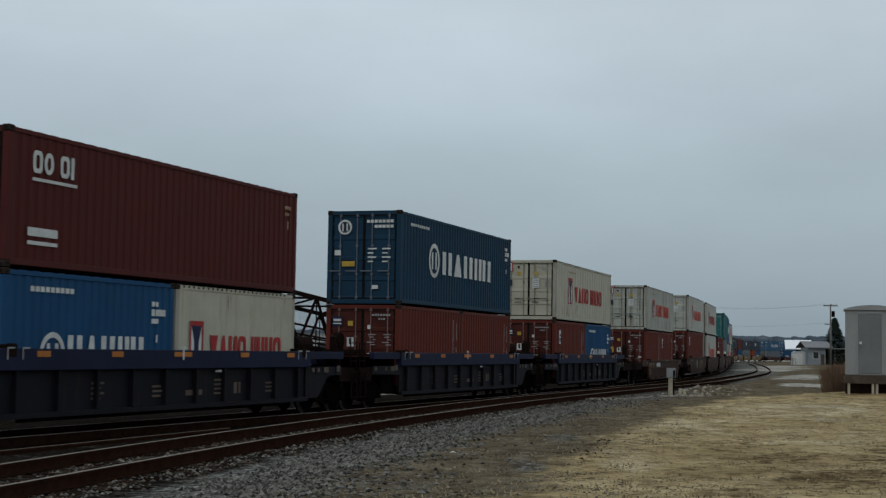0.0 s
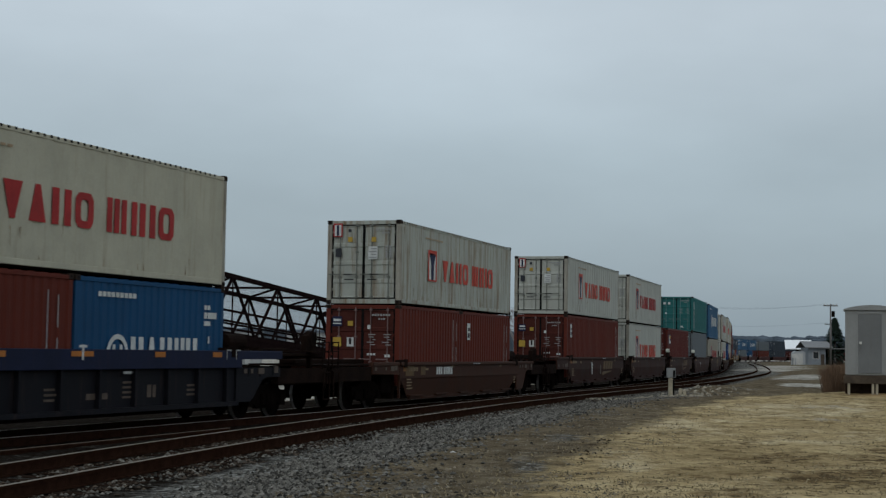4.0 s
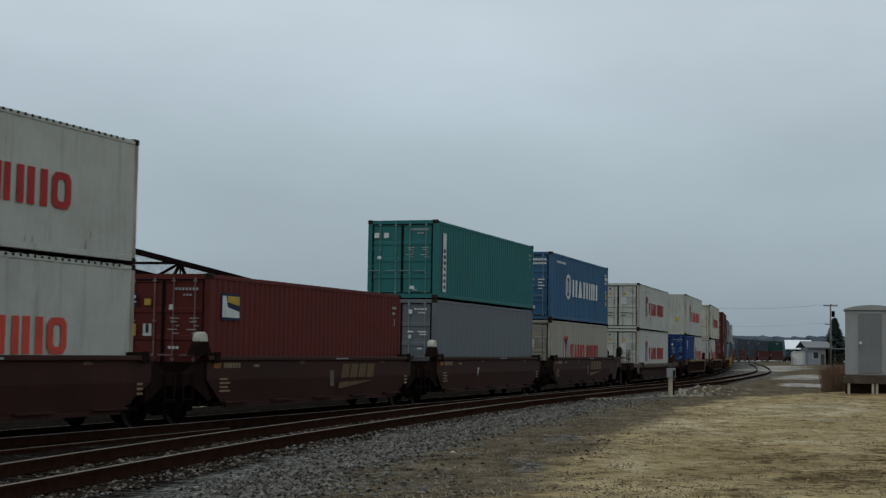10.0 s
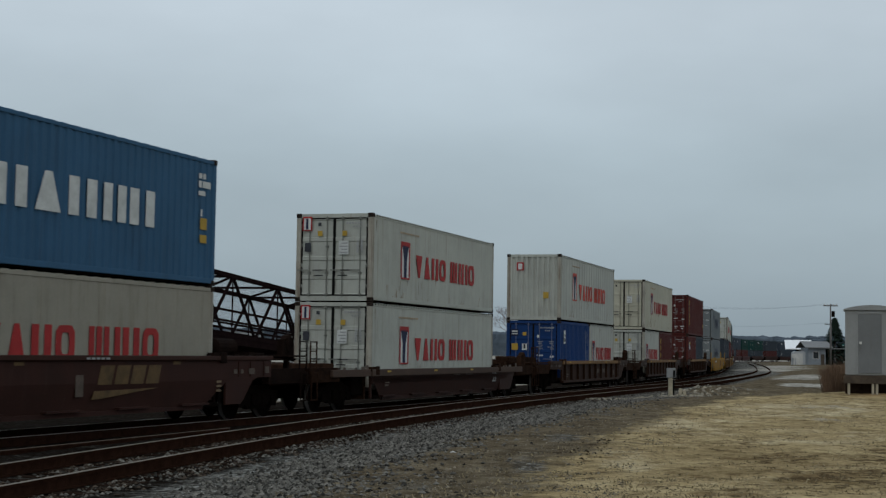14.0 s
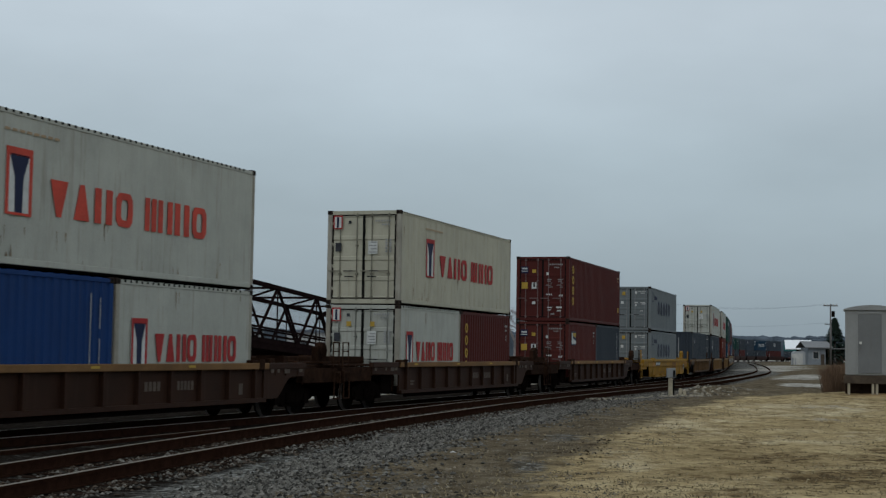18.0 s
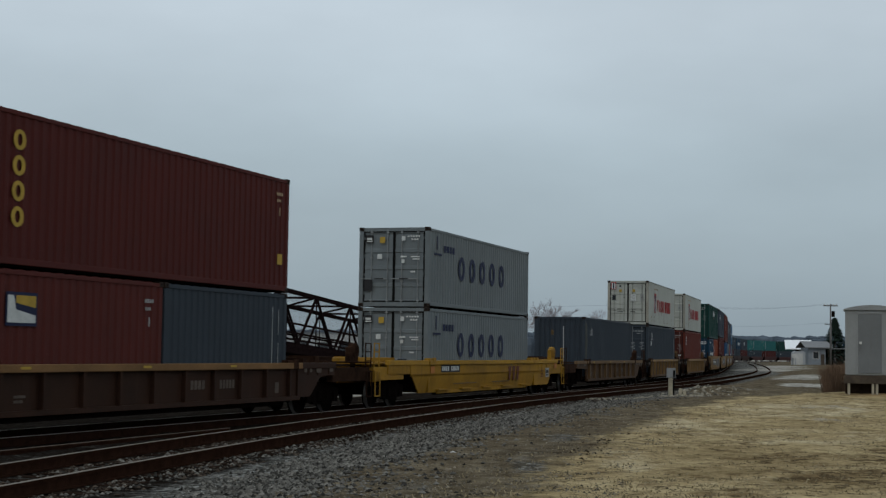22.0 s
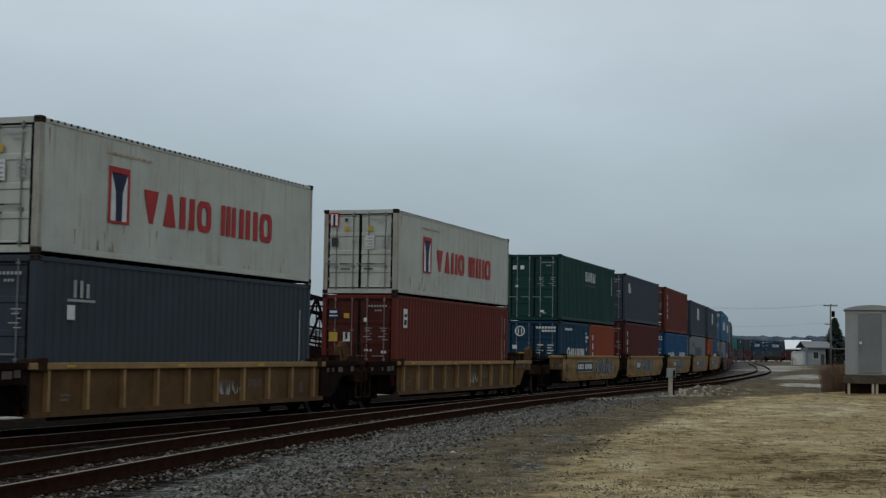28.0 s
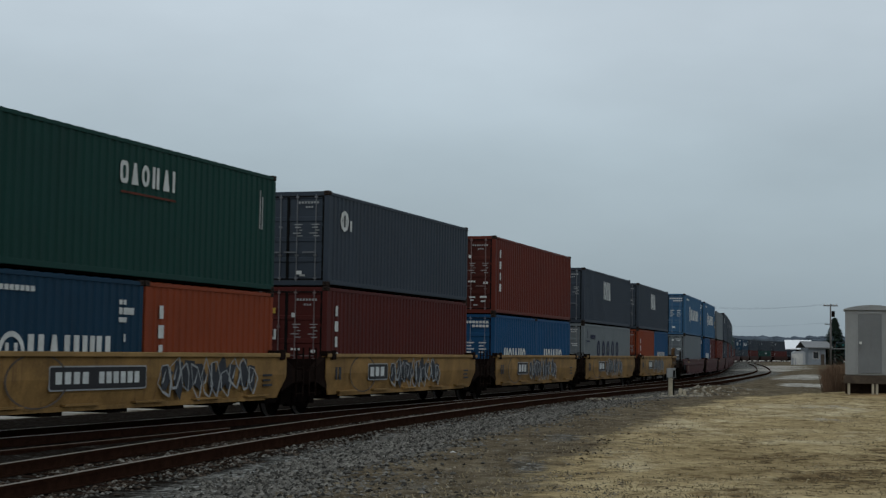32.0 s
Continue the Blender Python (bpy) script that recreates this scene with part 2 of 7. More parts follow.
MARK = {
    "white": material("mark_white", (0.50, 0.52, 0.51), vary=0.2, scale=3, grain=30, bump=0),
    "red": material("mark_red", (0.30, 0.028, 0.028), vary=0.25, scale=2, grain=20, bump=0),
    "orange_red": material("mark_orange_red", (0.44, 0.060, 0.040), vary=0.25, scale=2, grain=20, bump=0),
    "navy": material("mark_navy", (0.014, 0.019, 0.050), vary=0.2, scale=3, grain=30, bump=0),
    "yellow": material("mark_yellow", (0.38, 0.255, 0.045), vary=0.2, scale=3, grain=30, bump=0),
    "grey": material("mark_grey", (0.28, 0.29, 0.29), vary=0.2, scale=3, grain=30, bump=0),
    "black": material("mark_black", (0.025, 0.025, 0.027), vary=0.2, scale=3, grain=30, bump=0),
    "dull": material("mark_dull", (0.34, 0.25, 0.16), vary=0.3, scale=3, grain=30, bump=0),
    "dark_red": material("mark_dark_red", (0.092, 0.022, 0.011), vary=0.3, scale=3, grain=30, bump=0),
    "rust": material("mark_rust", (0.20, 0.145, 0.09), vary=0.5, scale=5, grain=30, bump=0),
    "faded": material("mark_faded", (0.090, 0.070, 0.056), vary=0.4, scale=3, grain=30, bump=0),
    "gold_faded": material("mark_gold_faded", (0.098, 0.062, 0.028), vary=0.4, scale=4, grain=30, bump=0),
    "spray_dark": material("mark_spray_dark", (0.032, 0.035, 0.042), vary=0.4, scale=3, grain=30, bump=0),
    "moss": material("mark_moss", (0.048, 0.050, 0.040), vary=0.4, scale=3, grain=30, bump=0),
    "amber": material("mark_amber", (0.20, 0.085, 0.022), vary=0.3, scale=3, grain=30, bump=0),
    "orange": material("mark_orange", (0.36, 0.135, 0.032), vary=0.2, scale=3, grain=30, bump=0),
}
# dark, end and wheel steels: shade beneath the cars is in these near-blacks
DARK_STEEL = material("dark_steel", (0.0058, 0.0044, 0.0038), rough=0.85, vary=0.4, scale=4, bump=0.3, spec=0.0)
BLACK_GAP = material("dark_gasket", (0.010, 0.010, 0.010), rough=0.9, vary=0.3, bump=0, spec=0.0)
RUSTY_TAN = material("rusty_tan_steel", (0.095, 0.054, 0.026), rough=0.85, vary=0.5, scale=2.2, bump=0.3, spec=0.03, streaks=0.6, streak_col=(0.03, 0.018, 0.012))
# grime plus the shade between the car ends, both in the colour
END_STEEL = material("grimy_shaded_end_steel", (0.0120, 0.0072, 0.0056), rough=0.85, vary=0.5, scale=2.5, bump=0.3, spec=0.02)
RUST_END = material("rusty_platform_steel", (0.029, 0.0150, 0.0094), rough=0.9, vary=0.6, scale=3.5, bump=0.3, spec=0.02, rand=0.3)
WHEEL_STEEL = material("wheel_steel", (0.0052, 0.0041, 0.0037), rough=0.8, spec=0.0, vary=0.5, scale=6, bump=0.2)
TREAD = material("wheel_tread", (0.20, 0.195, 0.19), rough=0.4, metal=0.3, vary=0.2, bump=0)

PALE_CAP = material("cream_paint", (0.40, 0.40, 0.34), vary=0.2, scale=6, grain=30, bump=0.1)
CASTING = material("worn_casting", (0.030, 0.022, 0.018), rough=0.85, vary=0.5, scale=8, bump=0.2, spec=0.05)
CW = 2.438
SIDE_NEAR = -CW / 2


# ---- shipping containers ----------------------------------------------------
def wall_mesh(length, height, mat, depth, pitch):
    """A corrugated wall panel in x and z, its outer face at y = 0, facing -y."""
    bm = bmesh.new()
    n = max(2, round(length / pitch))
    p = length / n
    prof = []
    for i in range(n):
        x = -length / 2 + i * p
        prof += [(x, 0.0), (x + 0.34 * p, 0.0), (x + 0.5 * p, depth), (x + 0.84 * p, depth)]
    prof.append((length / 2, 0.0))
    lo = [bm.verts.new((x, y, 0)) for x, y in prof]
    hi = [bm.verts.new((x, y, height)) for x, y in prof]
    for i in range(len(prof) - 1):
        bm.faces.new((lo[i], lo[i + 1], hi[i + 1], hi[i]))
    b = [bm.verts.new(c) for c in ((-length / 2, depth + 0.02, 0), (length / 2, depth + 0.02, 0), (length / 2, depth + 0.02, height), (-length / 2, depth + 0.02, height))]
    bm.faces.new(b[::-1])
    me = bpy.data.meshes.new("wall")
    bm.to_mesh(me)
    bm.free()
    me.materials.append(mat)
    return me


WIDTHS = {" ": 0.45, "i": 0.45, "l": 0.6, "m": 1.15}


def letter_mesh(mat, kind, w, h, depth=0.006):
    """One character of a name as a plain shape: o a ring, q a squared ring, i one bar, h two, m three, v and a wedges, l a narrow bar."""
    bm = bmesh.new()
    if kind in "oq":
        n = 16
        p = 2.0 if kind == "o" else 5.0

        def curve(kx, kz):
            out = []
            for i in range(n):
                c, d = math.cos(2 * math.pi * (i + 0.5) / n), math.sin(2 * math.pi * (i + 0.5) / n)
                r = (abs(c) ** p + abs(d) ** p) ** (-1 / p)
                out.append((w / 2 + w / 2 * kx * r * c, h / 2 + h / 2 * kz * r * d))
            return out
        ring = [curve(1.0, 1.0), curve(0.42, 0.60)]
        vo, vi = ([bm.verts.new((x, -depth, z)) for x, z in r] for r in ring)
        bo, bi = ([bm.verts.new((x, 0, z)) for x, z in r] for r in ring)
        for k in range(n):
            j = (k + 1) % n
            for f in ((vo[k], vo[j], vi[j], vi[k]), (vo[k], bo[k], bo[j], vo[j]), (vi[k], vi[j], bi[j], bi[k]), (bo[k], bi[k], bi[j], bo[j])):
                bm.faces.new(f)
    elif kind == "v":
        add_prism(bm, [(0.04 * w, h), (0.96 * w, h), (0.62 * w, 0), (0.38 * w, 0)], -depth, 0)
    elif kind == "a":
        add_prism(bm, [(0.08 * w, 0), (0.92 * w, 0), (0.62 * w, h), (0.38 * w, h)], -depth, 0)
    elif kind == "h":
        add_box(bm, 0, 0.36 * w, -depth, 0, 0, h)
        add_box(bm, 0.64 * w, w, -depth, 0, 0, h)
    elif kind == "m":
        for k in (0.0, 0.37, 0.74):
            add_box(bm, k * w, (k + 0.26) * w, -depth, 0, 0, h)
    elif kind == "l":
        add_box(bm, 0, 0.55 * w, -depth, 0, 0, h)
    else:
        add_box(bm, 0.14 * w, 0.86 * w, -depth, 0, 0, h)
    return mesh_of(bm, mat)


def letters(ob, mat, pattern, x, z, w, h, label="", fill=0.84):
    """A name as a row of plain shapes, each of them a part."""
    step = w / sum(WIDTHS.get(c, 1.0) for c in pattern)
    first = True
    for c in pattern:
        adv = step * WIDTHS.get(c, 1.0)
        if c != " ":
            lw = adv * fill
            me = cached(("letter", mat, c, round(lw, 2), round(h, 2)), lambda: letter_mesh(MARK[mat], c, lw, h))
            part("letter_shape", me, ob, label if first else "", (x, SIDE_NEAR, z))
            first = False
        x += adv


def rows_of_bars(mat, rows, depth=0.005):
    """Small unreadable writing: plain bars, (x, z, width, height)."""
    bm = bmesh.new()
    for x, z, w, h in rows:
        add_box(bm, x, x + w, -depth, 0, z, z + h)
    return mesh_of(bm, mat)


def ring_mesh(mat, r, thick, squash=1.0, n=20, bars=True):
    bm = bmesh.new()
    for i in range(n):
        a0, a1 = 2 * math.pi * i / n, 2 * math.pi * (i + 1) / n
        q = [(r * math.cos(a) * k * squash, r * math.sin(a) * k) for a, k in ((a0, 1), (a1, 1), (a1, 1 - thick), (a0, 1 - thick))]
        add_prism(bm, q, -0.006, 0)
    bmesh.ops.remove_doubles(bm, verts=bm.verts[:], dist=1e-5)
    if bars:
        add_prism(bm, [(-0.42 * r, -0.5 * r), (-0.2 * r, -0.5 * r), (-0.2 * r, 0.5 * r), (-0.42 * r, 0.5 * r)], -0.006, 0)
        add_prism(bm, [(0.2 * r, -0.5 * r), (0.42 * r, -0.5 * r), (0.42 * r, 0.5 * r), (0.2 * r, 0.5 * r)], -0.006, 0)
    return mesh_of(bm, mat)


def emblem_funnel(ob, x, z, w, h, red="red"):
    """A tall white panel with a red border and a dark wedge on it."""
    key = (round(w, 2), round(h, 2))
    part("emblem_panel", cached(("ep", key), lambda: boxes(MARK["white"], (0, w, -0.006, 0, 0, h))), ob, "white emblem panel", (x, SIDE_NEAR, z))
    t = 0.12 * w
    part("emblem_border", cached(("eb", key, red), lambda: boxes(MARK[red], (0, t, -0.012, -0.007, 0, h), (w - t, w, -0.012, -0.007, 0, h), (t, w - t, -0.012, -0.007, 0, 0.5 * t), (t, w - t, -0.012, -0.007, h - 1.6 * t, h))), ob, "red border", (x, SIDE_NEAR, z))

    def wedge():
        bm = bmesh.new()
        add_prism(bm, [(0.13 * w, 0.90 * h), (0.87 * w, 0.90 * h), (0.66 * w, 0.55 * h), (0.64 * w, 0.04 * h), (0.36 * w, 0.04 * h), (0.34 * w, 0.55 * h)], -0.012, -0.007)
        return mesh_of(bm, MARK["navy"])
    part("emblem_wedge", cached(("ew", key), wedge), ob, "dark blue wedge", (x, SIDE_NEAR, z))


def number_rows(ob, mat, length, height, stack=False):
    """Serial marks near the rear end, as plain bars."""
    if stack:
        rr = [(0.0, 0.1, 0.028, 1.55), (0.02, 0.0, 0.07, 0.14), (0.34, 0.95, 0.026, 0.62), (0.34, 0.25, 0.026, 0.5), (0.32, 0.1, 0.07, 0.1)]
        part("serial_mark", cached(("nrs", mat), lambda: rows_of_bars(MARK[mat], rr)), ob, "", (length / 2 - 0.85, SIDE_NEAR, height - 2.0))
        return
    rr = [(0.09 * i, 0.38, 0.06, 0.08) for i in range(4)] + [(0.02 + 0.08 * i, 0.22, 0.05, 0.07) for i in range(3)] + [(0.16, -0.12, 0.045, 0.2)]
    part("serial_mark", cached(("nr", mat), lambda: rows_of_bars(MARK[mat], rr)), ob, "", (length / 2 - 0.75, SIDE_NEAR, height - 0.85))


STYLES = {}


def stain_mesh(L):
    """Thin rust runs that taper off downwards."""
    rnd = random.Random(int(L * 10))
    bm = bmesh.new()
    for _ in range(int(L * 0.9)):
        x, z = rnd.uniform(0.2, L - 0.2), rnd.choice((2.42, 2.40, 1.05, 0.75, 0.55))
        w, h = rnd.uniform(0.006, 0.022), rnd.uniform(0.10, 0.42)
        add_prism(bm, [(x - w, z), (x, z - h), (x + w, z)], -0.003, 0.0)
    for _ in range(int(L * 0.8)):
        x, h, w = rnd.uniform(0.3, L - 0.3), rnd.uniform(0.05, 0.26), rnd.uniform(0.008, 0.035)
        add_prism(bm, [(x - w, 0.19), (x + w, 0.19), (x + 0.4 * w, 0.19 + 0.6 * h), (x, 0.19 + h), (x - 0.5 * w, 0.19 + 0.5 * h)], -0.003, 0.0)
    return mesh_of(bm, MARK["rust"])


def bits(name, ob, mat, rows, at=(0, 0, 0), label="", depth=0.005):
    """Plates and patches on a side, each a part of its own: (x, z, width, height)."""
    for k, (x, z, w, h) in enumerate(rows):
        part(name, cached(("bit", mat, round(w, 3), round(h, 3), depth), lambda: boxes(MARK[mat], (0, w, -depth, 0, 0, h))), ob, label if k == 0 else "", (at[0] + x, at[1], at[2] + z))


def marks_ym(ob, L, H, red="red", joined=False):
    if L > 10:
        if joined:
            emblem_funnel(ob, -L / 2 + 2.55, 0.84, 0.85, 1.0, red)
        else:
            emblem_funnel(ob, -L / 2 + 2.36, 0.95 if H > 2.7 else 0.78, 0.80, 1.24 if H > 2.7 else 1.15, red)
        letters(ob, red, "vahq mihq", -L / 2 + (4.0 if joined else 3.72), 1.03 if H > 2.7 else 0.89, 5.9 if joined else 6.2, 0.70, "red lettering", 0.82)
        part("small_writing", cached("ymsmall", lambda: rows_of_bars(MARK["dull"], [(0.22 * i, 0, 0.15, 0.05) for i in range(8)])), ob, "", (-L / 2 + 2.3, SIDE_NEAR, H - 0.42))
    else:
        emblem_funnel(ob, -L / 2 + 0.62, 0.74, 0.62, 1.05, red)
        letters(ob, red, "vahq mihq", -L / 2 + 1.55, 0.88, 3.75, 0.60, "red lettering", 0.88)
    part("stain", cached(("stain", L > 10), lambda: stain_mesh(L)), ob, "rust stains", (-L / 2, SIDE_NEAR, 0.0))


def marks_ym_orange(ob, L, H):
    marks_ym(ob, L, H, "orange_red")


def marks_ym_joined(ob, L, H):
    marks_ym(ob, L, H, "orange_red", True)


def marks_ring(ob, L, H):
    if L > 10:
        part("emblem_ring", cached("ring40", lambda: ring_mesh(MARK["white"], 0.56, 0.24, 0.95)), ob, "white ring emblem", (-L / 2 + 3.16, SIDE_NEAR, 1.52))
        letters(ob, "white", "hahiih", -L / 2 + 4.0, 1.12, 5.65, 0.76, "white lettering")
        part("web_address", cached("web", lambda: rows_of_bars(MARK["white"], [(0.2 * i, 0, 0.13, 0.09) for i in range(9)])), ob, "", (-L / 2 + 0.9, SIDE_NEAR, H - 0.42))
        part("serial_mark", cached("hjser", lambda: rows_of_bars(MARK["white"], [(0, 0.5, 0.13, 0.12), (0.18, 0.5, 0.13, 0.12), (0, 0.3, 0.13, 0.15), (0.17, 0.3, 0.36, 0.15), (0, 0.12, 0.3, 0.1), (0.12, -0.35, 0.06, 0.16)])), ob, "", (L / 2 - 0.85, SIDE_NEAR, H - 1.0))
    else:
        part("emblem_ring", cached("ring20", lambda: ring_mesh(MARK["white"], 0.43, 0.24, 0.95)), ob, "white ring emblem", (-L / 2 + 1.55, SIDE_NEAR, 1.02))
        letters(ob, "white", "hahiih", -L / 2 + 2.05, 0.62, 2.85, 0.78, "white lettering")
        part("web_address", cached("web20", lambda: rows_of_bars(MARK["white"], [(0.16 * i, 0, 0.12, 0.10) for i in range(9)])), ob, "", (-L / 2 + 0.8, SIDE_NEAR, H - 0.40))
        part("serial_mark", cached("hjser20", lambda: rows_of_bars(MARK["white"], [(0, 0.56, 0.12, 0.1), (0.16, 0.56, 0.1, 0.1), (0, 0.36, 0.12, 0.14), (0.16, 0.36, 0.40, 0.14), (0, 0.2, 0.28, 0.1), (0.2, -0.2, 0.06, 0.16)])), ob, "", (L / 2 - 0.95, SIDE_NEAR, H - 1.1))


def marks_ring_blue(ob, L, H):
    marks_ring(ob, L, H)
    if L > 10:
        part("warning_plate", cached("warn2", lambda: rows_of_bars(MARK["yellow"], [(0, 0.3, 0.3, 0.26), (0, 0, 0.3, 0.18)])), ob, "yellow warning plates", (L / 2 - 0.75, SIDE_NEAR, 0.95))


def marks_five(ob, L, H):
    letters(ob, "navy", "ooooo", -L / 2 + 3.08, 0.99, 6.1, 0.84, "dark blue lettering", 0.58)
    part("small_mark", cached("fsmall", lambda: rows_of_bars(MARK["navy"], [(0.25, 0.25, 0.09, 0.45), (0.0, 0.08, 0.75, 0.07), (1.0, 0.22, 0.22, 0.22), (1.3, 0.22, 0.22, 0.22), (1.6, 0.22, 0.22, 0.22), (1.9, 0.22, 0.22, 0.22)])), ob, "", (-L / 2 + 0.5, SIDE_NEAR, H - 0.95))


def marks_lease(ob, L, H):
    letters(ob, "white", "qo ql", -L / 2 + 0.75, H - 0.80, 1.45, 0.42, "white lettering")
    part("small_writing", cached("lease2", lambda: rows_of_bars(MARK["white"], [(0, 0.0, 1.45, 0.06)])), ob, "", (-L / 2 + 0.75, SIDE_NEAR, H - 0.95))
    part("small_writing", cached("lease3", lambda: rows_of_bars(MARK["white"], [(0, 0.16, 0.95, 0.16), (0, 0.0, 0.95, 0.07)])), ob, "", (-L / 2 + 0.65, SIDE_NEAR, 0.45))
    number_rows(ob, "dull", L, H)


def marks_label(ob, L, H):
    """A small black and white plate near the front, stacked serial marks near the rear."""
    part("plate", cached("lplate", lambda: boxes(MARK["white"], (0, 0.34, -0.006, 0, 0, 0.58))), ob, "white plate with a dark flash", (-L / 2 + 0.65, SIDE_NEAR, H - 1.0))
    part("plate_flash", cached("lflash", lambda: rows_of_bars(MARK["black"], [(0.06, 0.08, 0.22, 0.16), (0.10, 0.32, 0.20, 0.10)], 0.011)), ob, "", (-L / 2 + 0.65, SIDE_NEAR, H - 1.0))
    number_rows(ob, "grey", L, H, True)


def marks_plain(ob, L, H):
    number_rows(ob, "grey", L, H, True)


def marks_logo_plate(ob, L, H):
    part("plate", cached("iplate", lambda: boxes(MARK["navy"], (0, 0.95, -0.006, 0, 0, 0.62))), ob, "dark blue, white and yellow plate", (-L / 2 + 0.55, SIDE_NEAR, H - 1.05))
    part("plate_band", cached("iband", lambda: prism_mesh(MARK["white"], [(0.05, 0.06), (0.9, 0.06), (0.9, 0.2), (0.3, 0.3), (0.22, 0.56), (0.05, 0.56)], 0.011)), ob, "", (-L / 2 + 0.55, SIDE_NEAR, H - 1.05))
    part("plate_corner", cached("icorner", lambda: prism_mesh(MARK["yellow"], [(0.3, 0.42), (0.9, 0.34), (0.9, 0.56), (0.3, 0.56)], 0.011)), ob, "", (-L / 2 + 0.55, SIDE_NEAR, H - 1.05))
    number_rows(ob, "grey", L, H)


def marks_gold(ob, L, H):
    """Four yellow characters one over another."""
    for i in range(4):
        letters(ob, "yellow", "o", -L / 2 + 0.62, H - 0.75 - 0.47 * i, 0.45, 0.38, "yellow lettering")
    number_rows(ob, "dull", L, H)
    part("warning_plate", cached("warn1", lambda: boxes(MARK["yellow"], (0, 0.26, -0.006, 0, 0, 0.26))), ob, "", (L / 2 - 0.65, SIDE_NEAR, 0.7))


def marks_gold_small(ob, L, H):
    for i in range(4):
        letters(ob, "yellow", "o", -L / 2 + 0.45, H - 0.75 - 0.43 * i, 0.36, 0.34, "yellow lettering")
    number_rows(ob, "grey", L, H)


def marks_strip(ob, L, H):
    """A white upright strip with dark characters."""
    part("strip", cached("strip", lambda: boxes(MARK["white"], (0, 0.34, -0.006, 0, 0, 1.95))), ob, "white upright name strip", (-L / 2 + 0.62, SIDE_NEAR, H - 2.35))
    part("strip_writing", cached("stripw", lambda: rows_of_bars(MARK["black"], [(0.08, 0.1 + 0.2 * i, 0.18, 0.12) for i in range(7)], 0.011)), ob, "", (-L / 2 + 0.62, SIDE_NEAR, H - 2.35))
    number_rows(ob, "grey", L, H)


def marks_word(ob, L, H):
    letters(ob, "white", "qaoilal", -L / 2 + 5.0, H - 0.95, 2.35, 0.46, "white lettering", 0.74)
    part("underline", cached("capline", lambda: rows_of_bars(MARK["dark_red"], [(0.05, 0, 2.2, 0.045)])), ob, "faded red underline", (-L / 2 + 5.0, SIDE_NEAR, H - 1.15))
    part("serial_strip", cached("capser", lambda: rows_of_bars(MARK["grey"], [(0, 0, 0.05, 0.95), (0.12, 0, 0.05, 0.8)])), ob, "", (L / 2 - 0.9, SIDE_NEAR, H - 1.4))


def marks_star(ob, L, H):
    part("emblem_ring", cached("star", lambda: ring_mesh(MARK["white"], 0.30, 0.4, 1.0, 8)), ob, "white star-like emblem", (-L / 2 + 1.1, SIDE_NEAR, H - 0.75))
    part("lettering", cached("starl", lambda: rows_of_bars(MARK["white"], [(0, 0, 0.12, 0.30)])), ob, "", (-L / 2 + 1.5, SIDE_NEAR, H - 1.0))


def marks_upright(ob, L, H):
    part("upright_writing", cached("upw", lambda: rows_of_bars(MARK["white"], [(0.03 * (i % 2), 0.42 * i, 0.22 - 0.06 * (i % 2), 0.28) for i in range(4)])), ob, "white upright writing", (-L / 2 + 0.55, SIDE_NEAR, H - 2.05))


def marks_faint(ob, L, H):
    letters(ob, "white", "ioha" if L > 10 else "hoiaho", -L / 2 + (4.6 if L > 10 else 1.3), 1.25 if L > 10 else 0.75, 1.9 if L > 10 else 3.2, 0.9 if L > 10 else 0.6, "white lettering")


def marks_triangle(ob, L, H):
    part("emblem", cached("tri", lambda: rows_of_bars(MARK["grey"], [(0.0, 0.0, 0.95, 0.05), (0.2, 0.08, 0.10, 0.34), (0.42, 0.08, 0.10, 0.34), (0.64, 0.08, 0.10, 0.28)])), ob, "pale emblem", (-L / 2 + 1.05, SIDE_NEAR, H - 0.85))
    part("plate", cached("triplate", lambda: boxes(MARK["white"], (0, 0.26, -0.006, 0, 0, 0.28))), ob, "", (-L / 2 + 1.05, SIDE_NEAR, H - 1.2))
    part("serial_strip", cached("triser", lambda: rows_of_bars(MARK["grey"], [(0, 0.2, 0.05, 1.3), (0.2, 0, 0.07, 0.2)])), ob, "", (L / 2 - 0.7, SIDE_NEAR, 0.7))


def marks_slate_end(ob, L, H):
    """A faint emblem on the side, a white line down the plain end, a stained corner."""
    part("emblem", cached("tri2", lambda: rows_of_bars(MARK["grey"], [(0.0, 0.0, 0.80, 0.03), (0.2, 0.05, 0.06, 0.20), (0.36, 0.05, 0.06, 0.28), (0.54, 0.05, 0.06, 0.24)])), ob, "pale emblem", (-L / 2 + 1.15, SIDE_NEAR, H - 0.85))
    part("end_line", cached("endline", lambda: boxes(MARK["grey"], (-0.006, 0, 0, 0.045, 0, 2.05))), ob, "white line down the end", (-L / 2 + 0.028, -0.22, 0.40))
    part("end_mark", cached("endmark", lambda: boxes(MARK["gold_faded"], (-0.006, 0, 0, 0.12, 0, 0.22))), ob, "", (-L / 2 + 0.028, 0.28, H - 0.85))
    part("stain", cached("sstain", lambda: prism_mesh(MARK["moss"], [(0.17, 0.2), (0.34, 0.35), (0.62, 1.6), (0.50, 2.5), (0.17, 2.55)], 0.003)), ob, "olive stain by the corner", (-L / 2, SIDE_NEAR, 0.1))


def marks_none(ob, L, H):
    return None


